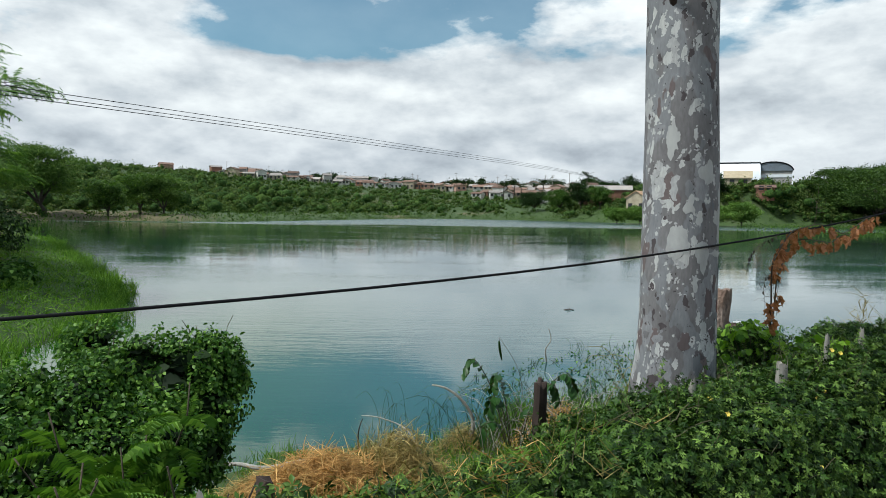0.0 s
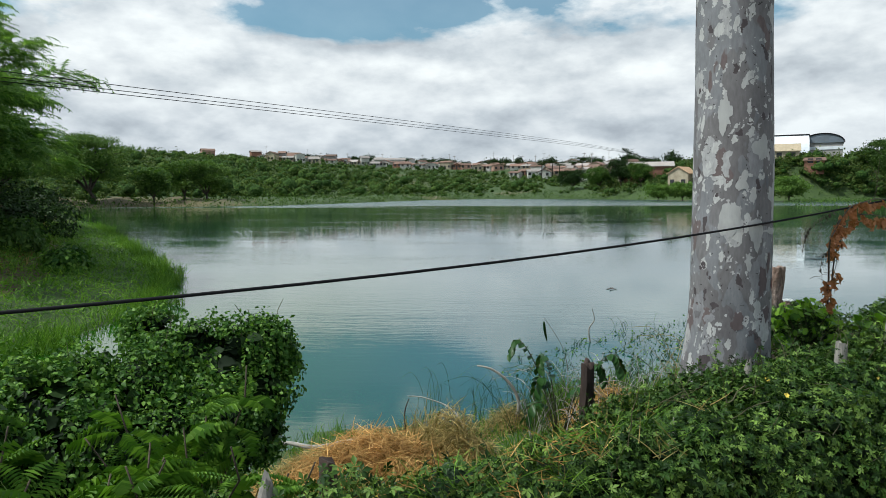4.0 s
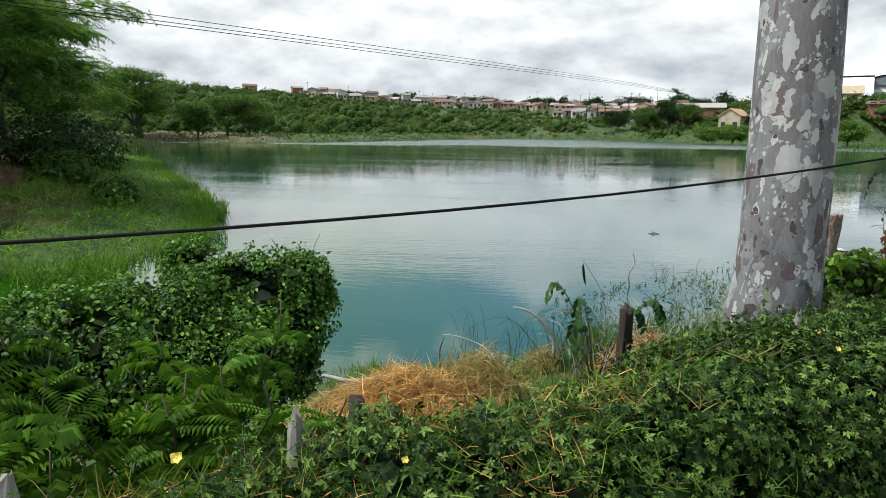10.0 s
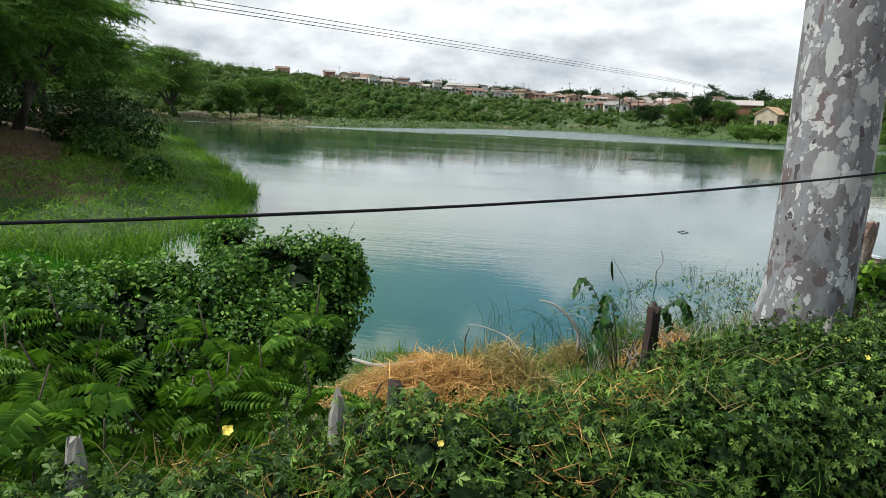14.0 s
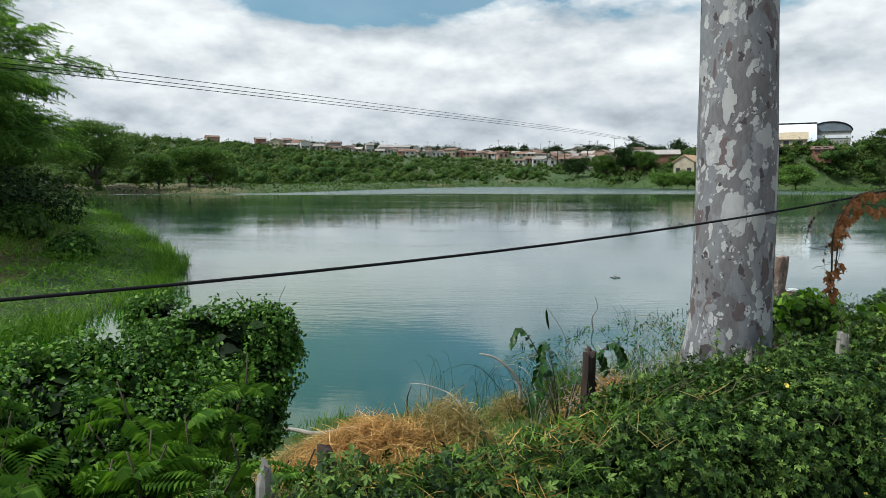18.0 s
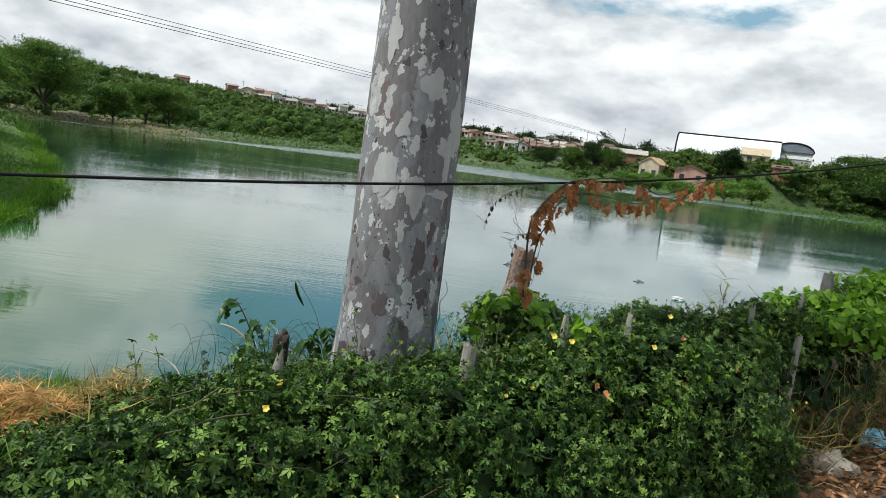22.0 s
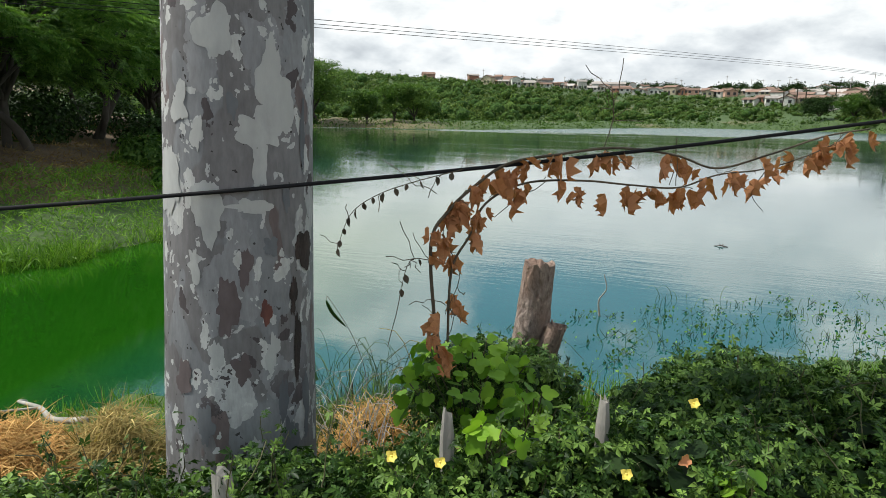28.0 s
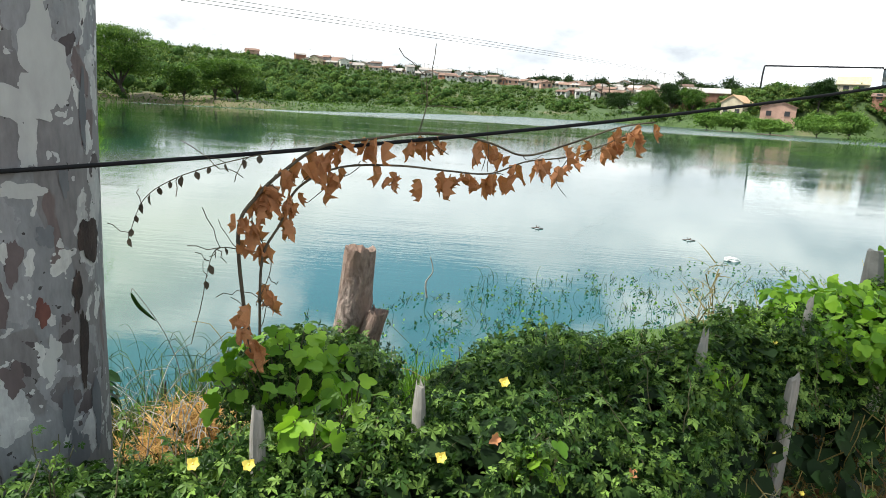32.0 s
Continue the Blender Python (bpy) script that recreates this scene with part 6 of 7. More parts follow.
build_tree(at_az(-37.8, 118), 8.5, 11, 115, TREE_LEAF, 2500, 0.8, "green thorn tree behind the grove")

WOOD_LEAF = leaf_material("wooded_shore_leaf", (0.022, 0.052, 0.012), (0.045, 0.092, 0.020), (0.085, 0.145, 0.035), 0.6, 0.2, 0.1)
# trees before the town and on the wooded shore
for az, r0, tall, wide, seed, mat in [(9.8, 205, 6.8, 9, 121, TREE_LEAF), (11.6, 200, 8.5, 9, 122, DARK_LEAF), (13.2, 195, 6.5, 8, 123, TREE_LEAF), (22.0, 172, 6.4, 6.0, 124, DARK_LEAF), (16.5, 160, 4, 7, 125, SHORE_LEAF), (14.6, 158, 3.5, 7, 126, SHORE_LEAF),
                                       (7.6, 215, 6.5, 9, 127, DARK_LEAF), (24.3, 152, 5.0, 7, 128, SHORE_LEAF), (19.2, 150, 2.8, 8, 129, SHORE_LEAF), (22.3, 150, 4.0, 8, 130, SHORE_LEAF)]:
    build_tree(at_az(az, r0), tall, wide, seed, mat, 2400, 0.62, "round dark green tree below the town", layers=False, trunk_part=0.15)
for az, r0, tall, wide, seed in [(30.4, 132, 9.5, 10, 131), (31.6, 126, 12.0, 13, 132), (33.4, 122, 13.0, 15, 133), (34.8, 118, 13.5, 17, 134), (38.5, 112, 13, 17, 135), (33.0, 145, 13, 15, 136), (29.6, 128, 5.0, 6, 137), (31.5, 124, 5.5, 9, 138), (36.5, 135, 14, 18, 139), (43, 105, 12, 16, 140)]:
    build_tree(at_az(az, r0 * 1.5), tall * 0.98, wide * 1.3, seed, WOOD_LEAF, 3400, 0.80, "tall dense thorn tree on the wooded shore", trunk_part=0.10)


def palm(at, tall, seed):
    r = np.random.default_rng(seed)
    ob = thing("palm_tree", at, "slender palm tree among the houses", "palm tree", "palms in the town")
    v, f = tube(spline([(0, 0, -0.3), (0.2, 0, tall * 0.5), (0.1, 0, tall)], 8), np.linspace(0.24, 0.15, 8), 7)
    mesh_object("trunk", v, f, TREE_BARK, ob)
    for k in range(13):
        a, up = 2 * math.pi * k / 13 + r.uniform(-0.2, 0.2), r.uniform(-0.1, 0.8)
        v, f = scatter(FROND, [(0.1, 0, tall)], [(math.cos(a), math.sin(a), up)], [(0, 0, 1.0)], [r.uniform(2.4, 3.2)])
        mesh_object("frond", v, f, DARK_LEAF, ob)


for az, r0, tall, seed in [(4.9, 262, 6.0, 1), (5.8, 262, 6.4, 2), (6.4, 258, 5.6, 3), (8.3, 262, 6.2, 4), (12.0, 230, 8.5, 5)]:
    palm(at_az(az, r0), tall, seed)


# ---- scrub on the slopes: nobody could count it ----
def tuft_template():
    """Four broad leaf pads in a loose knot."""
    r = np.random.default_rng(12)
    v, f = [], []
    for _ in range(3):
        c = r.normal(size=3) * (0.55, 0.55, 0.45)
        a = r.uniform(0, 6.28)
        n = len(v)
        for k in range(4):
            b = a + k * math.pi / 2
            q = 0.42 if k % 2 else 0.30
            v.append((c[0] + q * math.cos(b), c[1] + q * math.sin(b), c[2] + r.normal() * 0.22))
        f += [(n, n + 1, n + 2), (n, n + 2, n + 3)]
    return np.array(v), np.array(f)


TUFT = tuft_template()


def ball():
    bm = bmesh.new()
    bmesh.ops.create_icosphere(bm, subdivisions=1, radius=1)
    v = np.array([q.co for q in bm.verts])
    f = np.array([[q.index for q in t.verts] for t in bm.faces])
    bm.free()
    return v, f


def canopy_material():
    """Small leaves massed into a crown: fine light and dark clusters, a tone for each bush, deep relief."""
    m, nt, p = material("scrub_canopy", 0.8)
    co = obj_coord(nt)
    rnd = nt.nodes.new("ShaderNodeNewGeometry").outputs["Random Per Island"]
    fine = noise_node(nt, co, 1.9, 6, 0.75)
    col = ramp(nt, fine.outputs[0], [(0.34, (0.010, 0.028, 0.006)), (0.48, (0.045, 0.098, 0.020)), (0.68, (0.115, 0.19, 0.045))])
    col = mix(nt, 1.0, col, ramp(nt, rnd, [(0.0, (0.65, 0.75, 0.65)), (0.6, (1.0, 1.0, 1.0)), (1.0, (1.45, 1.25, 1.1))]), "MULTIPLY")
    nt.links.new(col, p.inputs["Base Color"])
    p.inputs["Specular IOR Level"].default_value = 0.1
    bump(nt, p, fine.outputs[0], 1.0, 0.9)
    return m


BALL, CANOPY = ball(), canopy_material()


SEDGE = leaf_material("shore_sedge", (0.028, 0.062, 0.012), (0.055, 0.11, 0.022), (0.10, 0.165, 0.04), 0.7, 0.25, 0.05)


def scrub():
    r = np.random.default_rng(200)
    ps, sizes = [], []
    want = 0
    while want < 3000:
        az, q = r.uniform(-50, 38), r.uniform(0, 1)
        lo, hi = np.interp(az, RIDGE_AZ, RIDGE_R0), np.interp(az, RIDGE_AZ, RIDGE_R1)
        rad = lo * 0.92 + (hi + 15 - lo * 0.92) * q ** 0.8
        if az > 8 and rad > 205:
            continue
        if az > 13 and r.uniform() < 0.5:
            continue
        x, y = rad * math.sin(radians(az)), rad * math.cos(radians(az))
        d = float(pond_distance(np.array([x]), np.array([y]))[0])
        if d < 4 or (d < 26 and r.uniform() < 0.75):
            continue
        if -19.5 < az < 3 and rad > hi - 48:
            continue
        if 3 <= az < 14 and rad > hi - 52:
            continue
        big = (r.uniform(0.8, 2.2) if r.uniform() < 0.8 else r.uniform(2.2, 3.8)) * (0.62 if d < 26 else 1.0) * (0.62 if rad > hi - 110 else 1.0) * np.interp(az, [-35, -10, 5, 12], [1.15, 1.05, 0.85, 0.8])
        ps.append((x, y, height(x, y), big))
        want += 1
    for _ in range(150):
        az, rad = r.uniform(26, 46), r.uniform(165, 215)
        x, y = rad * math.sin(radians(az)), rad * math.cos(radians(az))
        if float(pond_distance(np.array([x]), np.array([y]))[0]) > 3:
            ps.append((x, y, height(x, y), r.uniform(1.6, 3.2)))
    want = 0
    while want < 1150:
        az = r.uniform(9, 34)
        lo, hi = np.interp(az, RIDGE_AZ, RIDGE_R0), np.interp(az, RIDGE_AZ, RIDGE_R1)
        rad = r.uniform(lo, hi + 5)
        x, y = rad * math.sin(radians(az)), rad * math.cos(radians(az))
        if 2 < float(pond_distance(np.array([x]), np.array([y]))[0]) < 42:
            ps.append((x, y, height(x, y), r.uniform(0.6, 1.7)))
            want += 1
    pos, size, out, blobs = [], [], [], []
    for x, y, z, big in ps:
        k = 40
        lobes = r.normal(size=(5, 3)) * (big * 0.7, big * 0.7, big * 0.25) + (x, y, z + big * 0.55)
        d = unit(r.normal(size=(k, 3)) + (0, 0, 0.5))
        pos.append(lobes[r.integers(5, size=k)] + d * big * 0.72 * r.uniform(0.55, 1.15, (k, 1)))
        out.append(d)
        size.append(np.full(k, 0.20 + big * 0.10) * r.uniform(0.5, 1.4, k))
        for c in lobes[:2]:
            q = big * r.uniform(0.45, 0.62)
            bump_k = 1 + 0.28 * np.array([noise.noise((u * 2.2 + c[0], w_ * 2.2 + c[1], t_ * 2.2)) for u, w_, t_ in BALL[0]])
            blobs.append((c + BALL[0] * bump_k[:, None] * (q, q, q * 0.8), BALL[1]))
    pos, size, out = np.concatenate(pos), np.concatenate(size), np.concatenate(out)
    v, f = scatter(TUFT, pos, rand_dirs(len(pos)), out * 0.4 + (0, 0, 0.8) + rand_dirs(len(pos)) * 0.7, size)
    tagged(mesh_object("scrub", v, f, FAR_LEAF), "thick green thorn scrub covering the hillside beyond the pond", "scrub", kind="stuff")
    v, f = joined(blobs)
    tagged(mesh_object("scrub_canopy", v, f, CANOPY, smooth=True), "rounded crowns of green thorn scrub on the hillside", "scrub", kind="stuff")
    # floating weeds in the shallows before the wooded shore
    az, rad = np.radians(r.uniform(24, 42, 9000)), r.uniform(95, 185, 9000)
    x, y = rad * np.sin(az), rad * np.cos(az)
    d = pond_distance(x, y)
    k = (d < 0) & (d > -45) & (r.uniform(size=len(x)) < np.interp(d, [-45, -12, 0], [0.05, 0.5, 1.0]))
    p = np.stack([x, y, np.full(len(x), WATER + 0.05)], -1)[k]
    v, f = scatter(CLUMP, p, rand_dirs(len(p)) * (1, 1, 0.2), rand_dirs(len(p)), r.uniform(0.3, 0.7, len(p)))
    tagged(mesh_object("floating_weeds", v, f, TREE_LEAF), "green floating weeds in the shallows off the wooded shore", "weeds", kind="stuff")
    # low weeds and rushes along the far shore
    x, y = r.uniform(-75, 120, 60000), r.uniform(55, 225, 60000)
    d = pond_distance(x, y)
    k = (d > -1.0) & (d < 22) & (r.uniform(size=len(x)) < np.interp(d, [-1, 6, 22], [1.0, 0.6, 0.3]))
    p = np.stack([x, y, np.maximum(land(x, y), WATER) + 0.1], -1)[k]
    v, f = scatter(CLUMP, p, rand_dirs(len(p)) * (1, 1, 0.4), rand_dirs(len(p)), r.uniform(0.35, 0.95, len(p)) * r.uniform(0.5, 1.2, len(p)))
    tagged(mesh_object("shore_weeds", v, f, SEDGE), "green weeds and rushes along the far shore", "weeds", kind="stuff")


scrub()


# ---- weeds on the point across the inlet ----
DULL_GRASS = leaf_material("dull_dry_grass", (0.09, 0.055, 0.028), (0.17, 0.115, 0.055), (0.27, 0.20, 0.09), 0.9, 0.15, 0.4)


def point_weeds():
    r = np.random.default_rng(210)
    x, y = r.uniform(-30, -6, 210000), r.uniform(5, 45, 210000)
    d = pond_distance(x, y)
    n = -0.6 * x + 0.8 * y
    edge = 4.2 + 1.8 * np.array([noise.noise((a * 0.3, b * 0.3, 1.0)) for a, b in zip(x, y)])
    ragged = 0.75 * np.array([noise.noise((a * 0.7, b * 0.7, 6.0)) + 0.5 * noise.noise((a * 2.1, b * 2.1, 8.0)) for a, b in zip(x, y)])
    k = (d > -0.35 + ragged) & (d < edge) & (n > 9) & (r.uniform(size=len(x)) < np.clip(16 / np.maximum(np.hypot(x, y), 8), 0.25, 1))
    x, y, d = x[k], y[k], d[k]
    lump = np.array([noise.noise((a * 0.9, b * 0.9, 3.0)) for a, b in zip(x, y)])
    p = np.stack([x, y, np.maximum(land(x, y), WATER) + np.clip(0.16 + 0.26 * lump, 0.01, 1) * r.uniform(0.1, 1.25, len(x))], -1)
    ahead = rand_dirs(len(p)) * (1, 1, 0.5) + (0, 0, 0.5)
    v, f = scatter(BLADE, p, ahead, rand_dirs(len(p)) * 0.7 + (0, 0, 1), r.uniform(0.09, 0.24, len(p)), r.uniform(0.012, 0.026, len(p)))
    tagged(mesh_object("shore_weeds", v, f, GRASS), "thick bright green weeds fringing the point across the inlet", "weeds", kind="stuff")
    rim = np.stack([x, y, np.full(len(x), WATER)], -1)[(d < 0.15)]
    tufts("rim_grass", rim[:1800], 4, 0.42, GRASS, "grass stems standing in the water round the point", 211, 0.012, 0.5)
    # dry slope under the grove
    x, y = r.uniform(-28, -8, 36000), r.uniform(8, 34, 36000)
    d = pond_distance(x, y)
    k = (d > 2.8) & (d < 12) & (-0.6 * x + 0.8 * y > 9)
    p = np.stack([x, y, land(x, y) + 0.03], -1)[k]
    ahead = rand_dirs(len(p)) * (1, 1, 0.5) + (0, 0, 0.4)
    v, f = scatter(BLADE, p, ahead, rand_dirs(len(p)), r.uniform(0.10, 0.32, len(p)), r.uniform(0.008, 0.022, len(p)))
    tagged(mesh_object("dry_undergrowth", v, f, DULL_GRASS), "brown dry undergrowth beneath the grove", "undergrowth", kind="stuff")


point_weeds()


def low_bush(at, size, seed, mat, label):
    r = np.random.default_rng(seed)
    ob = thing("bush", at, label, "bush", "bushes under the grove")
    k = 2200
    d = rand_dirs(k)
    q = 1 + np.array([0.3 * noise.noise(tuple(x * 2.0 + seed)) for x in d])
    p = d * np.array(size) * (q * r.uniform(0.7, 1.05, k))[:, None] + (0, 0, size[2] * 0.6)
    p[:, 2] = np.maximum(p[:, 2], 0.02)
    v, f = leaves_on(p, d, SMALL, 0.15, seed + 1)
    tagged(mesh_object("foliage", v, f, mat, ob), kind="stuff")
    for j in range(5):
        v, f = tube(wobble((r.normal() * 0.1, r.normal() * 0.1, -0.1), d[j] * np.array(size) * 0.7 + (0, 0, size[2] * 0.6), 6, 0.03, seed * 9 + j), np.linspace(0.03, 0.008, 6), 5)
        mesh_object("stem", v, f, TREE_BARK, ob)


# most DARK_LEAF bushes fill in the deep shade under the grove
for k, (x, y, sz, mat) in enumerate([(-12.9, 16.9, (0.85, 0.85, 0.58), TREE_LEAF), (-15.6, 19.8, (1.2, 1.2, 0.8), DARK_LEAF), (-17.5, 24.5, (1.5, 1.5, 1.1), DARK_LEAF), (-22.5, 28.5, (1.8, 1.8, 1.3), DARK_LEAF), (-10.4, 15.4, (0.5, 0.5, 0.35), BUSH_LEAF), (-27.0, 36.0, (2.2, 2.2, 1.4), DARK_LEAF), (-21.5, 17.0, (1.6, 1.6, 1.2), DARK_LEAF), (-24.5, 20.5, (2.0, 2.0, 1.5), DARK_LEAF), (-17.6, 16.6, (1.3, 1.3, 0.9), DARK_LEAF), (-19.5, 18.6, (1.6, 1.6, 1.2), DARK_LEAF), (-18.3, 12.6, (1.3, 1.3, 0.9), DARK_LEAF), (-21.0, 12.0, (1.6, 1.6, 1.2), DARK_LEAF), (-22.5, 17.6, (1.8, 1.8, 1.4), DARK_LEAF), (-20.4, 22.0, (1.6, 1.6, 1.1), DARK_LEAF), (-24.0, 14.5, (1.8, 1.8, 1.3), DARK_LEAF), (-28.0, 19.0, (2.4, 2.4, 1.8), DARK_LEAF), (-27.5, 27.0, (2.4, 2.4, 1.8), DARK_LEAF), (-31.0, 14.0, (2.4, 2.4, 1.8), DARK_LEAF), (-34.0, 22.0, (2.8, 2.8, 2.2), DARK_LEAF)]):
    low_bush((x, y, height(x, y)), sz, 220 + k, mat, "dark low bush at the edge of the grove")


# ---- the town on the ridge ----
WALLS = [varied("wall_paint_" + n, c, 0.18, 0.85, 0.8) for n, c in (("white", (0.56, 0.55, 0.52)), ("cream", (0.44, 0.38, 0.28)), ("brick", (0.30, 0.15, 0.10)), ("pink", (0.46, 0.28, 0.22)), ("grey", (0.33, 0.32, 0.31)))]
TILES = varied("roof_tiles", (0.20, 0.125, 0.095), 0.35, 0.9, 1.2)
FIBRE = varied("fibre_sheet", (0.34, 0.31, 0.29), 0.25, 0.9, 1.2)
DARK_GLASS = varied("dark_opening", (0.03, 0.03, 0.035), 0.2, 0.4, 3)
METAL_WHITE = material("white_metal_sheet", 0.42, 0.0)[0]


def white_sheet():
    nt = METAL_WHITE.node_tree
    p = nt.nodes["Principled BSDF"]
    co = obj_coord(nt)
    n = noise_node(nt, mapped(nt, co, (0.6, 0.6, 0.15)), 1.0, 4, 0.6)
    nt.links.new(ramp(nt, n.outputs[0], [(0.3, (0.66, 0.69, 0.74)), (0.7, (0.82, 0.84, 0.87))]), p.inputs["Base Color"])


white_sheet()


def box_bm(x0, x1, y0, y1, z0, z1):
    bm = bmesh.new()
    vs = [bm.verts.new(c) for c in ((x0, y0, z0), (x1, y0, z0), (x1, y1, z0), (x0, y1, z0), (x0, y0, z1), (x1, y0, z1), (x1, y1, z1), (x0, y1, z1))]
    for q in ((0, 3, 2, 1), (4, 5, 6, 7), (0, 1, 5, 4), (1, 2, 6, 5), (2, 3, 7, 6), (3, 0, 4, 7)):
        bm.faces.new([vs[i] for i in q])
    return bm


def house(at, wide, deep, tall, turn, wall, roof, seed, ridge_across=True, pitch=0.32, label="", openings=3):
    """A small house: walls with gables, a thick overhanging two-slope roof, door and windows set in the front."""
    r = np.random.default_rng(seed)
    ob = thing("house", at, label or "small plastered house with a tiled roof on the hill", "house", "houses of the town")
    w, d = wide / 2, deep / 2
    rise = (d if ridge_across else w) * pitch * 2 * 0.5 + 0.3
    bm = bmesh.new()
    if ridge_across:
        prof = [(-d, -1.5), (-d, tall), (0, tall + rise), (d, tall), (d, -1.5)]
        ends = [[bm.verts.new((x, y, z)) for y, z in prof] for x in (-w, w)]
    else:
        prof = [(-w, -1.5), (-w, tall), (0, tall + rise), (w, tall), (w, -1.5)]
        ends = [[bm.verts.new((x, y, z)) for x, z in prof] for y in (-d, d)]
    for e in ends:
        bm.faces.new(e)
    for i in range(5):
        j = (i + 1) % 5
        bm.faces.new((ends[0][i], ends[0][j], ends[1][j], ends[1][i]))
    bmesh.ops.recalc_face_normals(bm, faces=bm.faces)
    part("wall", bm, wall, ob)
    over, thick = 0.35, 0.16
    bm = bmesh.new()
    span = d if ridge_across else w
    length = (w if ridge_across else d) + over
    k = rise / span
    for sgn in (-1, 1):
        lo, hi = (sgn * (span + over), tall - k * over + 0.03), (0, tall + rise + 0.03)
        ring = []
        for e in (-length, length):
            for (a, z), dz in ((lo, 0), (hi, 0), (hi, thick), (lo, thick)):
                ring.append(bm.verts.new((e, a, z + dz) if ridge_across else (a, e, z + dz)))
        for q in ((0, 1, 2, 3), (4, 7, 6, 5), (0, 4, 5, 1), (1, 5, 6, 2), (2, 6, 7, 3), (3, 7, 4, 0)):
            bm.faces.new([ring[i] for i in q])
    bmesh.ops.recalc_face_normals(bm, faces=bm.faces)
    part("roof", bm, roof, ob)
    for i in range(openings):
        x = -w + wide * (i + 0.5) / openings + r.uniform(-0.2, 0.2)
        if i == 1 and openings > 2:
            part("door", box_bm(x - 0.45, x + 0.45, -d - 0.05, -d + 0.1, 0, 2.05), DARK_GLASS, ob)
        else:
            win = part("window", box_bm(x - 0.55, x + 0.55, -d - 0.04, -d + 0.1, 1.0, 2.1), DARK_GLASS, ob)
            part("window_sill", box_bm(x - 0.65, x + 0.65, -d - 0.12, -d, 0.9, 0.99), wall, win)
    ob.rotation_euler = (0, 0, turn)
    return ob


def town():
    r = np.random.default_rng(300)
    spec = []
    for az in np.arange(-19.5, 3.0, 0.42):
        spec.append((az + r.uniform(-0.12, 0.12), r.uniform(-4, 12), 0))
        if r.uniform() < 0.75:
            spec.append((az + r.uniform(-0.2, 0.2), r.uniform(-40, -14), 0))
    for az in np.arange(2.6, 13.2, 0.46):
        for _ in range(2):
            spec.append((az + r.uniform(-0.2, 0.2), r.uniform(-45, 10), 1))
    for az in np.arange(2.8, 12.5, 0.62):
        spec.append((az + r.uniform(-0.2, 0.2), r.uniform(-75, -48), 1))
    for az in np.arange(-18.5, 2.5, 0.9):
        spec.append((az + r.uniform(-0.3, 0.3), r.uniform(-44, -26), 0))
    for k, (az, off, low) in enumerate(spec):
        rad = np.interp(az, RIDGE_AZ, RIDGE_R1) + off
        at = at_az(az, rad)
        wide, deep = r.uniform(3.2, 6.4), r.uniform(3.2, 5.2)
        wall = WALLS[int(r.choice(5, p=[0.55, 0.18, 0.13, 0.07, 0.07]))]
        roof = TILES if r.uniform() < 0.72 else FIBRE
        label = "small plastered house with a tiled roof on the hill" if roof == TILES else "small plastered house with a grey sheet roof on the hill"
        house(at, wide, deep, r.uniform(1.9, 2.6) * (1.7 if r.uniform() < 0.10 else 1), radians(-az) + r.uniform(-0.5, 0.5), wall, roof, 310 + k, r.uniform() < 0.7, r.uniform(0.16, 0.34), label, int(r.integers(2, 4)))
    house(at_az(-23.4, 372), 6.5, 5, 3.6, radians(23.2) + 0.2, WALLS[3], TILES, 900, True, 0.3, "lone long house with a tiled roof on the ridge")
    house(at_az(-16.6, 384), 9, 7, 3.4, radians(16.6), WALLS[0], TILES, 901, True, 0.5, "large white house with a steep tiled roof on the ridge")
    house(at_az(-8.3, 366), 17, 7, 3.6, radians(8), WALLS[0], FIBRE, 902, True, 0.2, "long white building on the hill", 6)
    # houses on the near slope, below the white hall
    house(at_az(16.5, 178), 5.2, 6.5, 3.6, radians(-16 - 22), WALLS[1], varied("new_tiles", (0.50, 0.33, 0.20), 0.05, 0.8, 1.5), 903, False, 0.5, "cream two-storey house with an orange tiled roof", 2)
    house(at_az(19.4, 172), 7.2, 6.0, 2.9, radians(-19), WALLS[3], TILES, 904, False, 0.3, "pink plastered house with a low gable", 2)
    house(at_az(23.9, 180), 6.0, 6.0, 2.5, radians(-23), WALLS[1], varied("cream_tiles", (0.46, 0.38, 0.26), 0.05, 0.8, 1.5), 905, True, 0.45, "cream house with a pale roof before the white hall", 2)
    house(at_az(25.9, 174), 4.0, 4.0, 1.6, radians(-25), WALLS[2], TILES, 906, True, 0.15, "low brick outhouse beside the halls", 2)
    house(at_az(13.6, 205), 15, 8.0, 4.5, radians(-13), WALLS[2], FIBRE, 907, True, 0.25, "brick building with a grey sheet roof", 3)
    for k in range(26):
        az = r.uniform(-19, 14)
        x, y, z = at_az(az, np.interp(az, RIDGE_AZ, RIDGE_R1) + r.uniform(-15, 10))
        ob = thing("utility_pole", (x, y, z), "slim utility pole among the houses", "pole", "poles in the town")
        hh = r.uniform(6.5, 9)
        v, f = tube([(0, 0, -0.5), (0, 0, hh)], [0.13, 0.09], 6)
        mesh_object("shaft", v, f, OLD_WOOD, ob)
        part("crossarm", box_bm(-0.8, 0.8, -0.06, 0.06, hh - 0.6, hh - 0.45), OLD_WOOD, ob)
    for k in range(80):
        az = r.uniform(-19, 16)
        build_tree(at_az(az, np.interp(az, RIDGE_AZ, RIDGE_R1) + r.uniform(-25, 15)), r.uniform(3, 6), r.uniform(4, 7), 1000 + k, DARK_LEAF, 130, 1.3, "dark round tree among the houses", layers=False, trunk_part=0.2)


town()


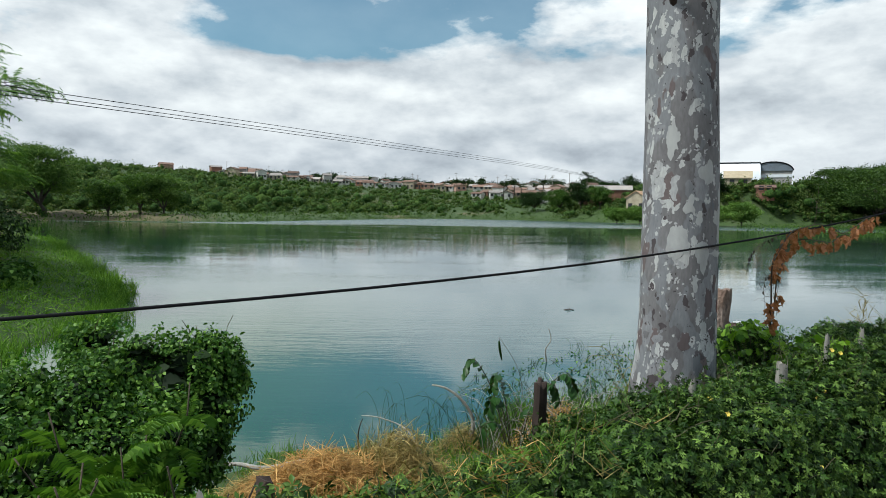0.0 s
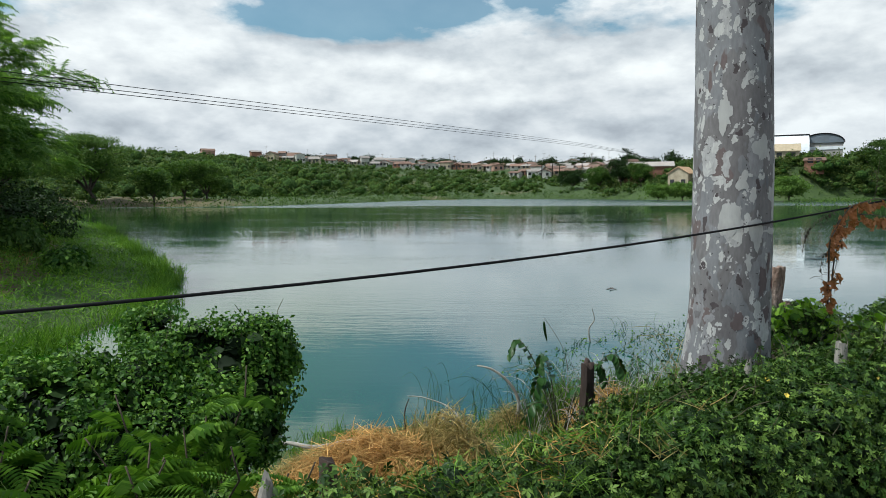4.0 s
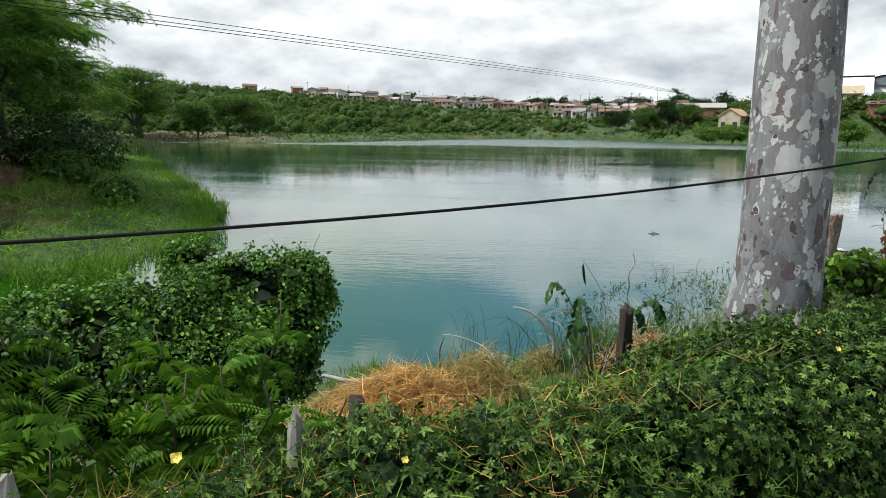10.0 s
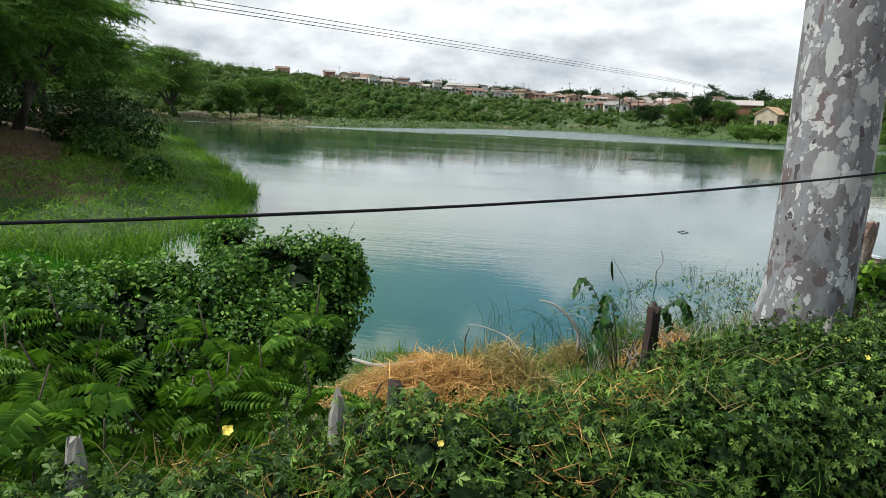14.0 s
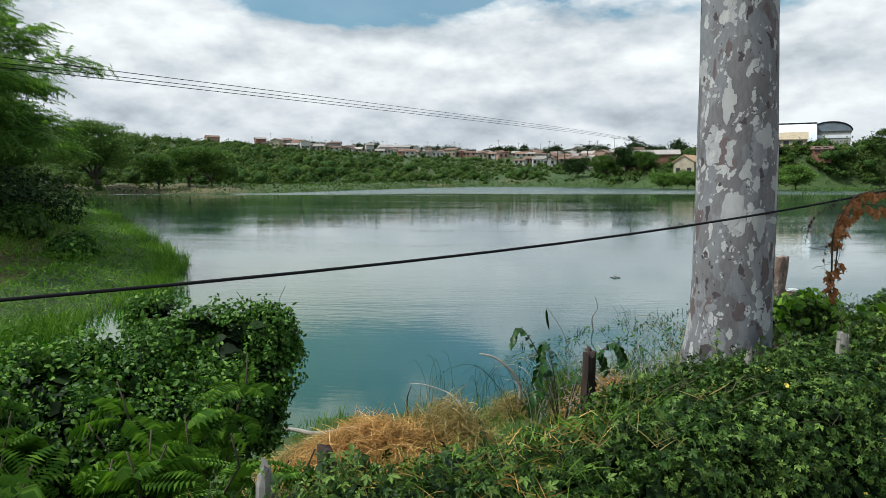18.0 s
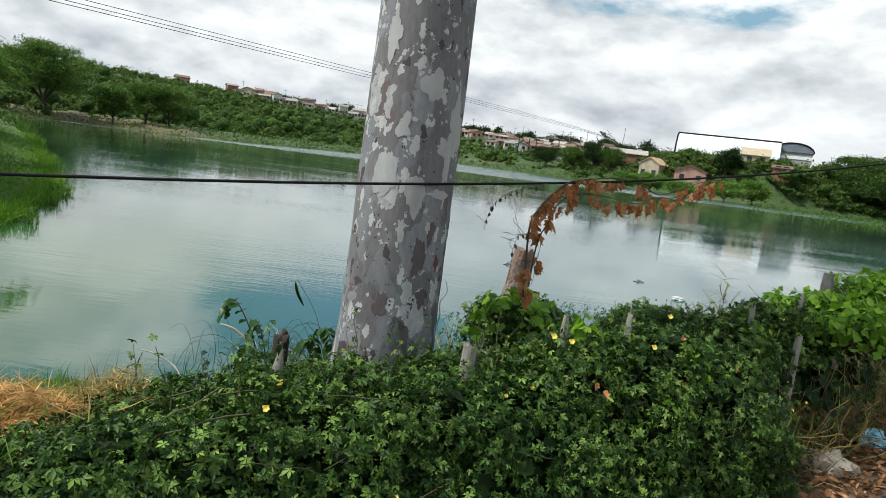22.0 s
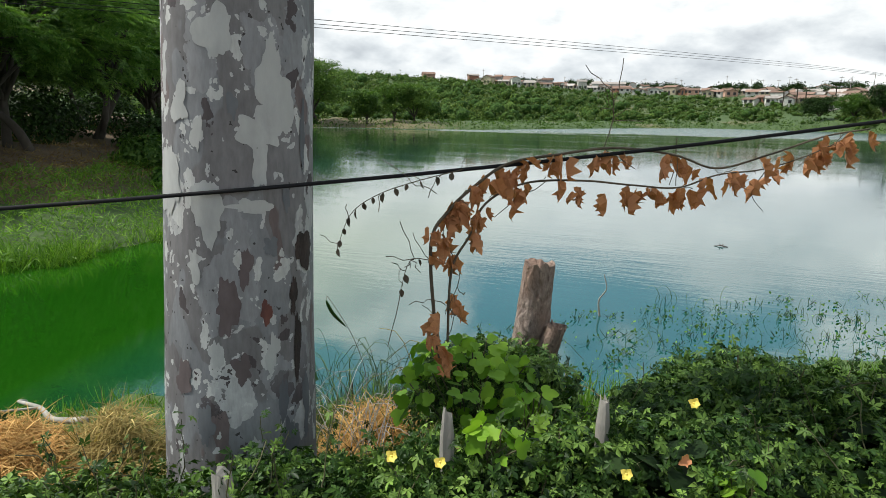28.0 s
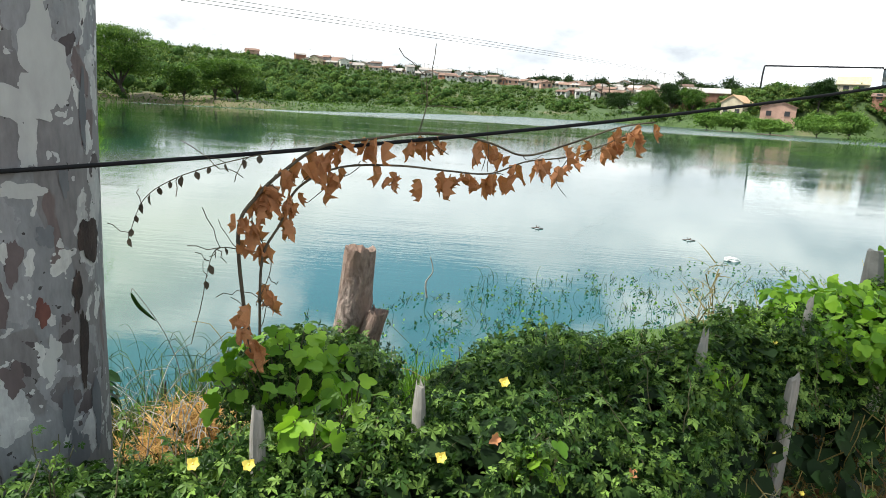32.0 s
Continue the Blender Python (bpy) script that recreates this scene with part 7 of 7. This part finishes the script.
def white_hall():
    ob = thing("hall", at_az(21.7, 195), "large white hall with a curved sheet-metal roof and black ridge", "hall")
    base = ob.location.z
    half, back = 12.8, 5.0
    part("wall", box_bm(-half, half, 0, back * 2, -2, 9.0 - base), WALLS[4], ob)
    prof = [(-0.5 + back * (1 - math.cos(a)), 9.05 - base + 7.0 * math.sin(a)) for a in np.linspace(0.0, math.pi / 2, 12)]
    prof += [(2 * back - y, z) for y, z in prof[-2::-1]]
    bm = bmesh.new()
    ring = []
    for x in (-half - 0.3, half + 0.3):
        ring.append([bm.verts.new((x, y, z)) for y, z in prof] + [bm.verts.new((x, y, z - 0.25)) for y, z in reversed(prof)])
    n = len(ring[0])
    for i in range(n):
        j = (i + 1) % n
        bm.faces.new((ring[0][i], ring[0][j], ring[1][j], ring[1][i]))
    for e in ring:
        for i in range(len(prof) - 1):
            bm.faces.new((e[i], e[i + 1], e[n - 2 - i], e[n - 1 - i]))
    bmesh.ops.recalc_face_normals(bm, faces=bm.faces)
    part("roof", bm, METAL_WHITE, ob, "white curved sheet-metal roof")
    part("ridge_cap", box_bm(-half - 0.5, half + 0.5, back - 0.6, back + 0.4, 16.0 - base, 16.45 - base), RUBBER, ob, "black ridge cap")
    v, f = tube([(-half - 0.35, y, z + 0.12) for y, z in prof[:12]], 0.22, 6)
    mesh_object("verge", v, f, RUBBER, ob, "black verge strip")
    for x in (-half + 0.1, half - 0.1):
        bm = bmesh.new()
        vs = [bm.verts.new((x, y, z - 0.1)) for y, z in prof]
        bm.faces.new(vs)
        part("gable_end", bm, WALLS[0], ob)
    ob.rotation_euler = (0, 0, radians(-21.7))
    gym = thing("hall", at_az(26.4, 200), "smaller hall with a dark arched front beside the white hall", "hall")
    base = gym.location.z
    part("wall", box_bm(-4.6, 4.6, 0, 12, -2, 14.0 - base), WALLS[4], gym)
    arc = [(4.9 * math.cos(a), 14.0 - base + 2.4 * math.sin(a)) for a in np.linspace(0, math.pi, 14)]
    bm = bmesh.new()
    fr = [[bm.verts.new((x, y, z)) for x, z in arc] for y in (-0.3, 12)]
    for e in fr:
        bm.faces.new(e)
    for i in range(14):
        j = (i + 1) % 14
        bm.faces.new((fr[0][i], fr[0][j], fr[1][j], fr[1][i]))
    bmesh.ops.recalc_face_normals(bm, faces=bm.faces)
    part("arched_roof", bm, varied("slate_blue_sheet", (0.16, 0.19, 0.23), 0.05, 0.5, 1), gym)
    v, f = tube([(x, -0.35, z) for x, z in arc], 0.18, 6)
    mesh_object("arch_rim", v, f, RUBBER, gym)
    part("band", box_bm(-4.7, 4.7, -0.15, -0.02, 12.2 - base, 13.0 - base), METAL_WHITE, gym)
    gym.rotation_euler = (0, 0, radians(-26.4))


white_hall()

rf = np.random.default_rng(400)
for k in range(22):
    az = 28.2 + k * 0.33
    x, y, z = at_az(az, np.interp(az, [28, 36], [182, 190]))
    ob = thing("fence_post", (x, y, z), "thin wooden post of a stock fence on the shore", "fence post", "posts of the shore fence")
    v, f = tube([(0, 0, -0.4), (rf.normal() * 0.05, 0, rf.uniform(1.5, 2.1))], [0.10, 0.08], 6)
    mesh_object("stake", v, f, OLD_WOOD, ob)
